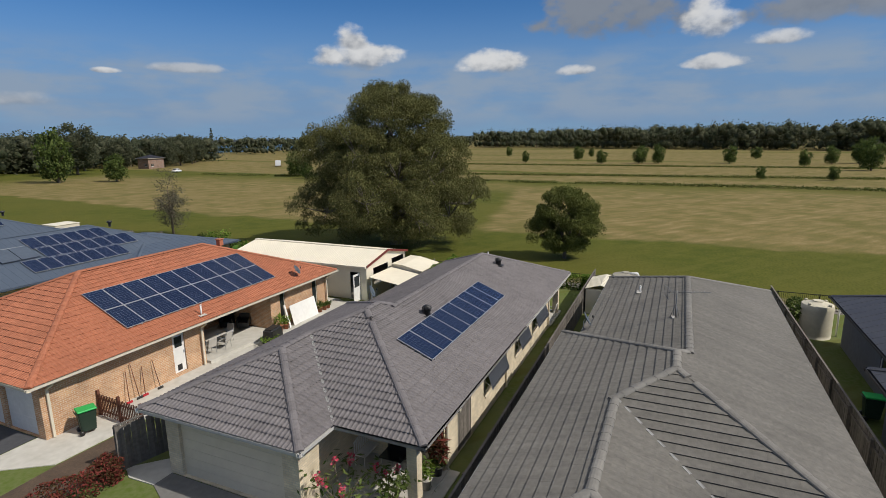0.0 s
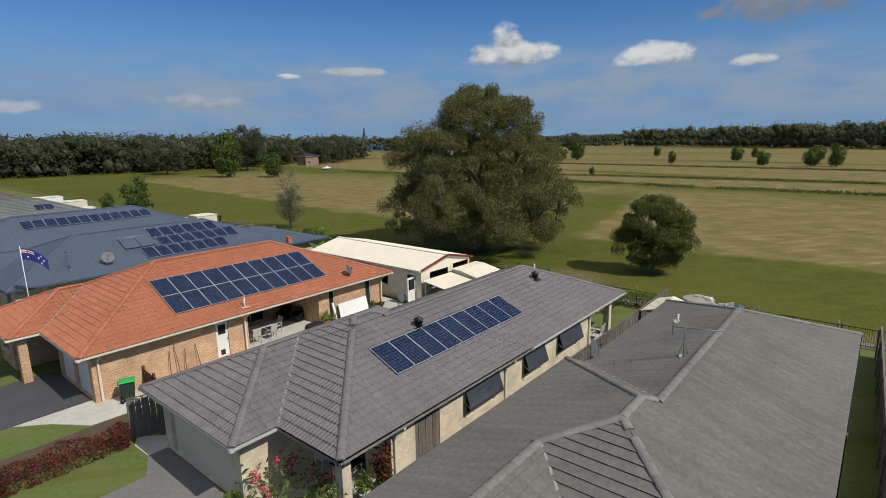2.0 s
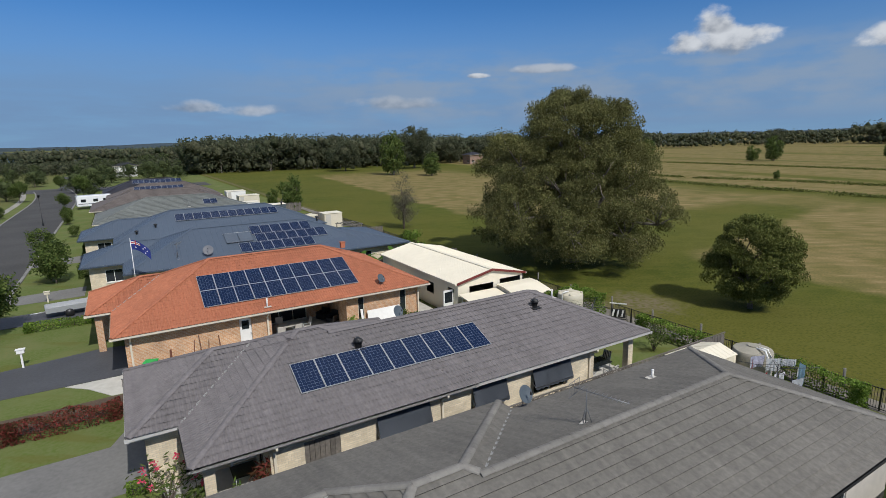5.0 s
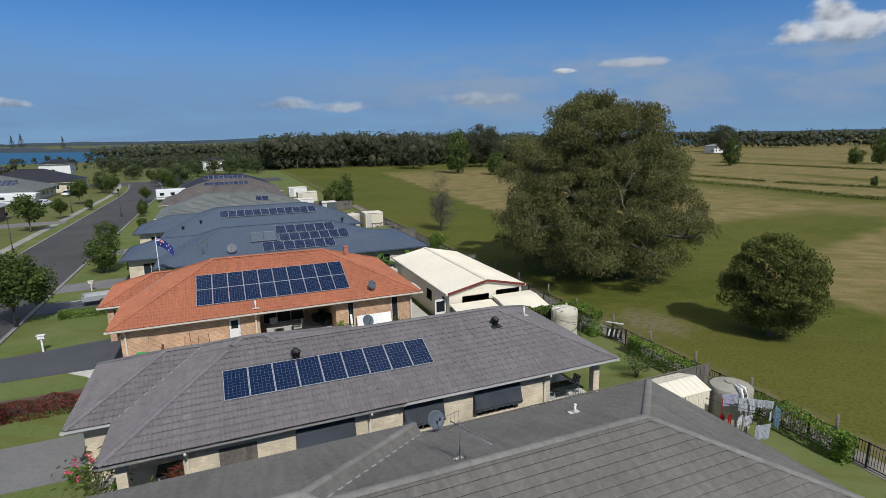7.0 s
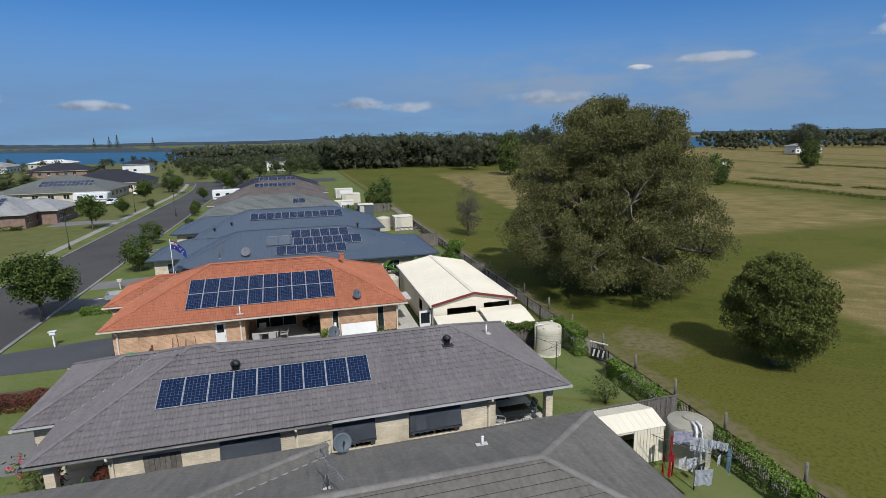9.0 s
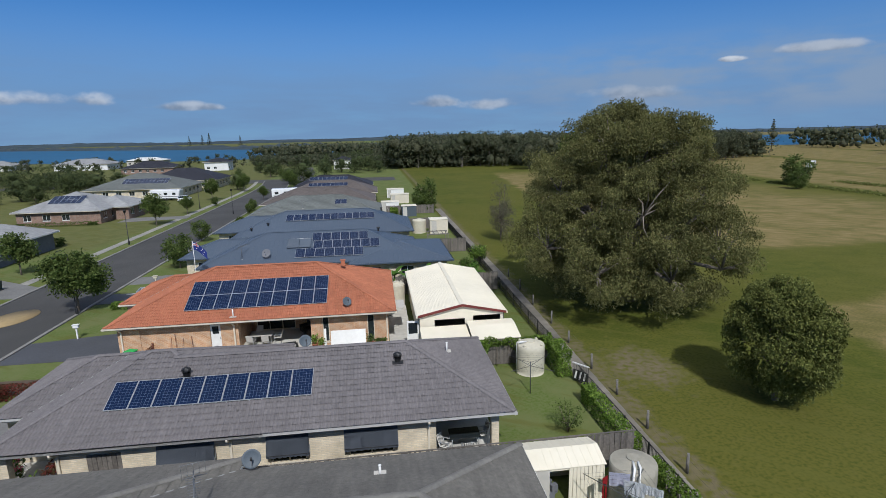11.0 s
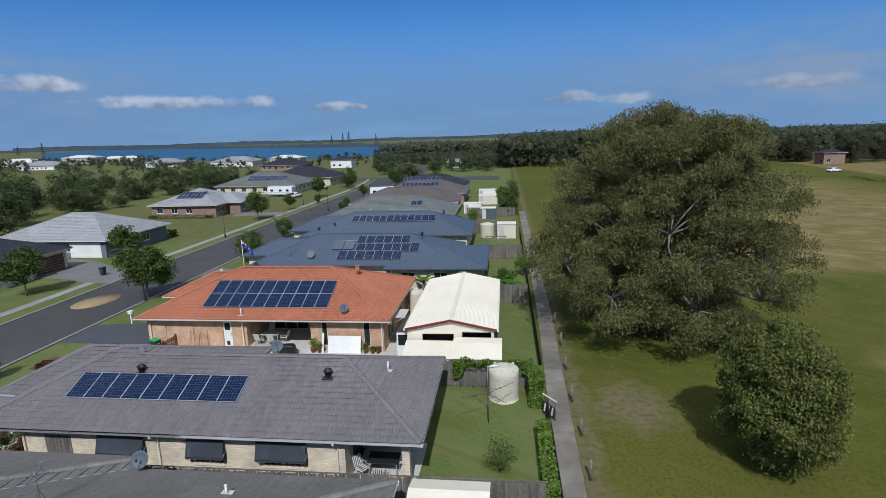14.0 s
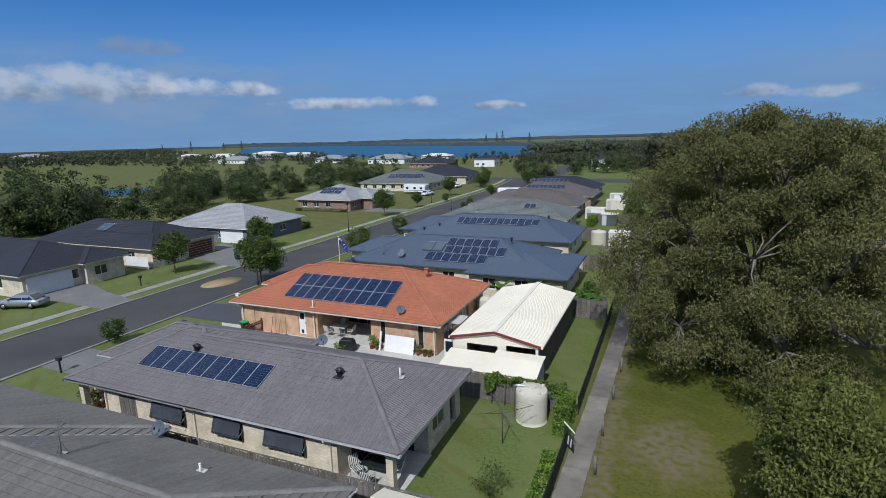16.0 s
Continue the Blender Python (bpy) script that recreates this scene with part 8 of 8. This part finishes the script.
# ---- vehicles ----
def car(x, y, yaw, paint, label, ute=False):
    """A saloon: body lofted from cross-sections, glasshouse, wheels with rims, lamps."""
    c = empty("car", x, y, 0.05, yaw, label=label, category="car", group="parked cars")
    prof = [(-2.35, 0.42, 0.70, 0.74), (-2.25, 0.30, 0.86, 0.84), (-1.6, 0.24, 0.95, 0.90), (-0.6, 0.22, 0.93, 0.92), (0.6, 0.22, 0.93, 0.92), (1.5, 0.24, 0.86, 0.90), (2.15, 0.30, 0.76, 0.82), (2.35, 0.42, 0.64, 0.68)]
    bm = bmesh.new()
    rings = []
    for px, z0, z1, w in prof:
        rings.append([bm.verts.new(p) for p in ((px, -w * 0.92, z0), (px, -w, (z0 + z1) * 0.5), (px, -w * 0.93, z1), (px, 0, z1 + 0.03), (px, w * 0.93, z1), (px, w, (z0 + z1) * 0.5), (px, w * 0.92, z0))])
    for a, b in zip(rings, rings[1:]):
        for i in range(7):
            bm.faces.new((a[i], b[i], b[(i + 1) % 7], a[(i + 1) % 7])).smooth = i != 6
    bm.faces.new(rings[0])
    bm.faces.new(rings[-1][::-1])
    body = part("body", bm, paint, c)
    # glasshouse: panes between pillars, under a rounded roof
    side = [(-1.95, 0.94), (-1.28, 1.40), (0.18, 1.44), (1.12, 0.91)]
    for sy in (-1, 1):
        for a, b, c0, d0 in ((-1.72, -0.62, -1.20, -0.62), (-0.54, 0.95, -0.54, 0.20)):
            q = [(a, sy * 0.80, 0.95), (b, sy * 0.80, 0.95), (d0, sy * 0.63, 1.37), (c0, sy * 0.63, 1.37)]
            part("side_window", prism(q, (0, sy * 0.006, 0)), M["glass"], c)
    part("windscreen", prism([(1.14, -0.74, 0.93), (1.14, 0.74, 0.93), (0.27, 0.58, 1.40), (0.27, -0.58, 1.40)], (0.008, 0, 0.012)), M["glass"], c)
    part("rear_window", prism([(-1.97, -0.72, 0.97), (-1.97, 0.72, 0.97), (-1.31, 0.56, 1.38), (-1.31, -0.56, 1.38)], (-0.008, 0, 0.012)), M["glass"], c)
    bm = bmesh.new()
    ra = [[bm.verts.new((px, sy * (0.80 if pz < 1.2 else 0.625), pz)) for px, pz in side] for sy in (-1, 1)]
    for i in range(3):
        bm.faces.new((ra[0][i], ra[0][i + 1], ra[1][i + 1], ra[1][i])).smooth = False
    for row in ra:
        bm.faces.new(row)
    bmesh.ops.recalc_face_normals(bm, faces=bm.faces[:])
    part("cabin", bm, paint, c)
    for sy in (-1, 1):
        part("mirror", boxes((0.72, 0.86, sy * 0.95 - 0.09, sy * 0.95 + 0.09, 0.93, 1.05), bevel=0.025), paint, c)
    for sx in (-1.42, 1.42):
        for sy in (-0.82, 0.82):
            wh = part("wheel", lathe([(0.2, -0.1), (0.31, -0.1), (0.33, -0.05), (0.33, 0.05), (0.31, 0.1), (0.2, 0.1)], 20), M["black"], c)
            wh.matrix_local = pose(sx, sy, 0.33, 90, 0, 0)
            rim = part("rim", lathe([(0, -0.08), (0.2, -0.07), (0.2, 0.07), (0, 0.08)], 16), M["alu"], wh)
    for sy in (-0.6, 0.6):
        part("headlight", boxes((2.2, 2.33, sy - 0.16, sy + 0.16, 0.58, 0.7), bevel=0.02), M["white"], c)
        part("tail_light", boxes((-2.36, -2.26, sy - 0.16, sy + 0.16, 0.68, 0.8), bevel=0.02), M["flag_red"], c)
    return c


M["silver"] = mat("silver_paint", (0.42, 0.43, 0.44), (0.38, 0.39, 0.40), 0.25, 2, 1, 0.04, metal=0.6)
M["car_white"] = mat("white_car_paint", (0.78, 0.78, 0.78), (0.74, 0.74, 0.74), 0.25, 2, 1, 0.03)
car(-33.2, 11.9, 202, M["silver"], "silver saloon car parked on a driveway")
car(-36.5, 121.5, 80, M["car_white"], "white car parked beside a caravan")
car(-37.0, 146.0, 80, M["car_white"], "white car parked on a far driveway")
car(132.0, 172.0, 20, M["car_white"], "white car parked by the farmhouse")


def caravan(x, y, yaw, L, label):
    c = empty("caravan", x, y, 0.0, yaw, label=label, category="caravan", group="caravans")
    bm = boxes((-L / 2, L / 2, -1.2, 1.2, 0.55, 2.85))
    for v in bm.verts:
        if v.co.x > 0 and v.co.z < 1:
            v.co.x -= 0.5
    bmesh.ops.bevel(bm, geom=bm.edges[:], offset=0.14, segments=3, affect="EDGES")
    part("body", bm, M["car_white"], c)
    for u in (-0.32, 0.02, 0.3):
        for sy in (-1, 1):
            part("window", boxes((u * L - 0.45, u * L + 0.45, sy * 1.205 - 0.01, sy * 1.205 + 0.01, 1.5, 2.1), bevel=0.005), M["glass"], c)
    part("stripe", boxes((-L / 2 + 0.2, L / 2 - 0.2, -1.212, -1.202, 1.05, 1.2)), M["grey_wall"], c)
    part("hitch", tube([(L / 2 - 0.5, 0, 0.5), (L / 2 + 0.9, 0, 0.45)], 0.06), M["dark"], c)
    for sx in (-0.5, 0.4):
        for sy in (-1.05, 1.05):
            w = part("wheel", lathe([(0, -0.1), (0.36, -0.1), (0.36, 0.1), (0, 0.1)], 16), M["black"], c)
            w.matrix_local = pose(sx, sy, 0.36, 90, 0, 0)


caravan(-42.0, 125.3, -8, 8.0, "large white caravan beside a house")
caravan(-10.5, 117.5, 10, 6.5, "white caravan parked on a front lawn")
caravan(-47.5, 103.5, 80, 5.5, "white covered caravan behind the tan roofed house")
caravan(176.0, 160.0, 40, 6.0, "white van standing far across the field")

# trailer on the next drive
tr = empty("box_trailer", -9.8, 31.0, 0.03, 8, label="grey steel box trailer on the dark drive", category="trailer")
part("tray", boxes((-1.5, 1.5, -0.8, 0.8, 0.45, 0.5), (-1.5, 1.5, -0.8, -0.76, 0.5, 0.85), (-1.5, 1.5, 0.76, 0.8, 0.5, 0.85), (-1.5, -1.46, -0.76, 0.76, 0.5, 0.85), (1.46, 1.5, -0.76, 0.76, 0.5, 0.85)), M["alu"], tr)
part("drawbar", tube([(-1.5, 0, 0.45), (-2.6, 0, 0.42)], 0.05), M["alu"], tr)
for sy in (-0.92, 0.92):
    w = part("wheel", lathe([(0, -0.09), (0.3, -0.09), (0.3, 0.09), (0, 0.09)], 16), M["black"], tr)
    w.matrix_local = pose(0, sy, 0.3, 90, 0, 0)
slab("driveway", [(-14.6, 29.2), (-5.8, 29.4), (-5.8, 33.0), (-14.6, 32.6)], 0.028, M["drive_dark"], "dark sealed driveway before the blue roofed house", "driveway", 0.06)


# ---- yard furniture ----
def table(x, y, z, w, d, top, label):
    t = empty("outdoor_table", x, y, z, label=label, category="table", group="outdoor tables")
    part("tabletop", boxes((-w / 2, w / 2, -d / 2, d / 2, 0.70, 0.735), bevel=0.008), top, t)
    for sx in (-1, 1):
        for sy in (-1, 1):
            part("leg", tube([(sx * (w / 2 - 0.08), sy * (d / 2 - 0.08), 0), (sx * (w / 2 - 0.1), sy * (d / 2 - 0.1), 0.7)], 0.022, sides=6), M["alu"], t)


def chair(x, y, z, yaw, cloth, label, group):
    c = empty("outdoor_chair", x, y, z, yaw, label=label, category="chair", group=group)
    part("seat", boxes((-0.25, 0.25, -0.25, 0.25, 0.42, 0.46), bevel=0.01), cloth, c)
    bm = boxes((-0.25, 0.25, -0.02, 0.02, 0.0, 0.55), bevel=0.01)
    bmesh.ops.transform(bm, matrix=pose(0, 0.26, 0.46, -14), verts=bm.verts[:])
    part("backrest", bm, cloth, c)
    for sx in (-0.24, 0.24):
        part("armrest", boxes((sx - 0.025, sx + 0.025, -0.24, 0.3, 0.64, 0.67)), M["alu"], c)
        for sy in (-0.22, 0.24):
            part("leg", tube([(sx, sy, 0), (sx, sy, 0.64)], 0.014, sides=6), M["alu"], c)
    return c


def stripe_mat():
    m = bpy.data.materials.new("striped_canvas")
    m.use_nodes = True
    n, l, p = nodes_of(m)
    tc = n.new("ShaderNodeTexCoord")
    w = n.new("ShaderNodeTexWave")
    w.inputs["Scale"].default_value = 3.2
    l.new(tc.outputs["Object"], w.inputs["Vector"])
    r = n.new("ShaderNodeValToRGB")
    r.color_ramp.interpolation = "CONSTANT"
    r.color_ramp.elements[0].color, r.color_ramp.elements[1].color = (0.05, 0.05, 0.055, 1), (0.7, 0.68, 0.62, 1)
    r.color_ramp.elements[1].position = 0.45
    l.new(w.outputs["Fac"], r.inputs[0])
    l.new(r.outputs[0], p.inputs["Base Color"])
    p.inputs["Roughness"].default_value = 0.9
    return m


M["striped"] = stripe_mat()
g1, g2 = "striped chairs under the rear roof", "chairs on the orange house patio"
chair(15.25, -0.45, 0.09, 60, M["striped"], "striped outdoor chair beside the glass table", g1)
chair(16.2, -0.95, 0.09, 180, M["striped"], "striped outdoor chair beside the glass table", g1)
chair(17.1, 0.3, 0.09, -80, M["striped"], "striped outdoor chair beside the glass table", g1)
table(16.2, 0.0, 0.09, 1.5, 0.95, M["glass"], "dark glass outdoor table under the rear roof")
table(3.6, 15.6, 0.2, 1.5, 0.9, M["plaster"], "pale outdoor table on the shaded patio")
for x, y, a in ((2.9, 15.0, 170), (3.9, 14.95, 190), (4.7, 15.6, -90), (3.2, 16.4, 0)):
    chair(x, y, 0.2, a, M["plaster"], "pale sling chair at the patio table", g2)
bq = empty("barbecue", 5.9, 13.2, 0.034, 8, label="barbecue under a black cover on the paving", category="barbecue")
bm = boxes((-0.75, 0.75, -0.32, 0.32, 0.0, 0.95))
for v in bm.verts:
    if v.co.z > 0.5:
        v.co.x *= 0.72
bmesh.ops.bevel(bm, geom=bm.edges[:], offset=0.1, segments=3, affect="EDGES")
part("cover", bm, M["black"], bq)
for x, y in ((6.5, 17.4), (6.9, 16.4)):
    b = empty("outdoor_armchair", x, y, 0.2, -60, label="dark wicker armchair in the patio corner", category="chair", group="dark patio armchairs")
    part("seat", boxes((-0.35, 0.35, -0.35, 0.35, 0.1, 0.42), bevel=0.03), M["black"], b)
    part("backrest", boxes((-0.35, 0.35, 0.28, 0.42, 0.42, 0.85), bevel=0.03), M["black"], b)
    for sx in (-0.38, 0.3):
        part("armrest", boxes((sx, sx + 0.09, -0.35, 0.28, 0.3, 0.62), bevel=0.02), M["black"], b)
# white board leaning on the wall
wb = boxes((8.72, 11.25, 0, 0.03, 0, 1.3), bevel=0.004)
bmesh.ops.transform(wb, matrix=pose(0, 13.95, 0.04, -14), verts=wb.verts[:])
tagged(part("leaning_board", wb, M["white"]), "large white sheet leaning against the brick wall", "board")
wb = boxes((8.25, 8.4, 0, 0.08, 0, 1.5), bevel=0.004)
bmesh.ops.transform(wb, matrix=pose(0, 13.9, 0.04, -16), verts=wb.verts[:])
tagged(part("leaning_plank", wb, M["white"]), "white plank leaning against the brick wall", "plank")
for i, (x, h) in enumerate(((-2.5, 1.5), (-2.0, 1.75), (-1.7, 1.4), (-0.9, 1.5))):
    t = empty("garden_tool", x, 14.2, 0.034, label="long-handled garden tool leaning on the brick wall", category="garden tool", group="leaning garden tools")
    part("shaft", tube([(0, 0, 0.1), (0.12 * (-1) ** i, 0.2, h)], 0.018, sides=6), M["red_timber"], t)
    part("head", boxes((-0.14, 0.14, -0.05, 0.03, 0.0, 0.1), bevel=0.01), M["dark"] if i % 2 else M["flag_red"], t)
bench = empty("garden_bench", -2.05, 1.75, 0.09, 0, label="white ornate metal bench on the porch", category="bench")
part("seat", boxes((-0.55, 0.55, -0.25, 0.2, 0.42, 0.46), bevel=0.01), M["white"], bench)
for i in range(9):
    part("back_bar", boxes((-0.52 + i * 0.125, -0.48 + i * 0.125, 0.2, 0.23, 0.46, 0.9 + 0.06 * math.sin(math.pi * i / 8))), M["white"], bench)
part("back_rail", tube([(-0.55 + 1.1 * i / 8, 0.215, 0.9 + 0.1 * math.sin(math.pi * i / 8)) for i in range(9)], 0.02, sides=6), M["white"], bench)
for sx in (-0.5, 0.5):
    for sy in (-0.2, 0.2):
        part("leg", tube([(sx, sy, 0), (sx, sy, 0.42)], 0.02, sides=6), M["white"], bench)
table(-2.3, 0.4, 0.09, 0.9, 0.9, M["glass"], "small dark glass table on the porch")


# ---- sheds of the further gardens ----
def small_shed(x, y, w, d, h, material, label):
    s = empty("garden_shed", x, y, label=label, category="shed", group="sheds in the further gardens")
    part("wall", boxes((0, w, 0, 0.04, 0, h), (0, w, d - 0.04, d, 0, h), (0, 0.04, 0.04, d - 0.04, 0, h), (w - 0.04, w, 0.04, d - 0.04, 0, h)), material, s)
    part("roof", boxes((-0.08, w + 0.08, -0.08, d + 0.08, h + 0.003, h + 0.07), bevel=0.02), M["cream_metal"], s)
    part("door", boxes((0.2, 1.0, -0.03, -0.002, 0.03, h - 0.15)), M["plaster"], s)


small_shed(20.8, 58.8, 2.8, 2.4, 2.2, M["cream"], "small cream garden shed beside a tank")
small_shed(17.4, 78.4, 2.8, 2.4, 2.0, M["dish_blue"], "small blue-grey garden shed")
small_shed(16.0, 100.0, 4.2, 3.0, 2.0, M["cream"], "cream steel shed in a far garden")
small_shed(13.6, 86.0, 3.6, 2.6, 2.0, M["white"], "pale patio cover behind the brown roofed house")
small_shed(15.5, 112.0, 4.2, 3.0, 2.1, M["white"], "white steel shed in a far garden")
pg = empty("pergola", 19.4, 47.2, label="grey timber frame behind the blue roofed house", category="pergola")
for x in (0, 2.6):
    for y in (0, 2.4):
        part("post", boxes((x - 0.05, x + 0.05, y - 0.05, y + 0.05, 0, 2.0)), M["old_post"], pg)
for y in (0, 2.4):
    part("beam", boxes((-0.2, 2.8, y - 0.04, y + 0.04, 2.0, 2.12)), M["old_post"], pg)
for i in range(5):
    part("slat", boxes((0.1 + 0.6 * i, 0.16 + 0.6 * i, -0.2, 2.6, 2.121, 2.18)), M["old_post"], pg)

# overgrown drains across the field
def drain(pts, label, seed):
    rng = np.random.default_rng(seed)
    q = []
    for (xa, ya), (xb, yb) in zip(pts, pts[1:]):
        n = int(math.hypot(xb - xa, yb - ya) * 46)
        t = rng.random(n)
        q.append(np.stack([xa + (xb - xa) * t + rng.normal(size=n) * 1.1, ya + (yb - ya) * t + rng.normal(size=n) * 1.1, np.abs(rng.normal(size=n)) * 0.2 + 0.08], 1))
    p = np.concatenate(q)
    keep = np.array([noise.noise((a[0] * 0.08, a[1] * 0.08, seed)) > -0.42 for a in p])
    tagged(leaf_mesh("drain_growth", p[keep], 0.55, 0.26, M["leaf_olive"], None, rng, -0.5), label, "rough grass", kind="stuff")


drain([(125, 150), (124.8, 84), (121.3, 37), (120, -20), (116, -70), (110, -140)], "rough tall grass along a drain across the field", 71)
drain([(141, 110), (141.2, 76), (146.6, 55), (150, -10), (152, -80)], "rough grass strip along the second drain", 72)
drain([(215, 160), (208, 60), (200, -60), (190, -140)], "rough grass strip far across the field", 73)
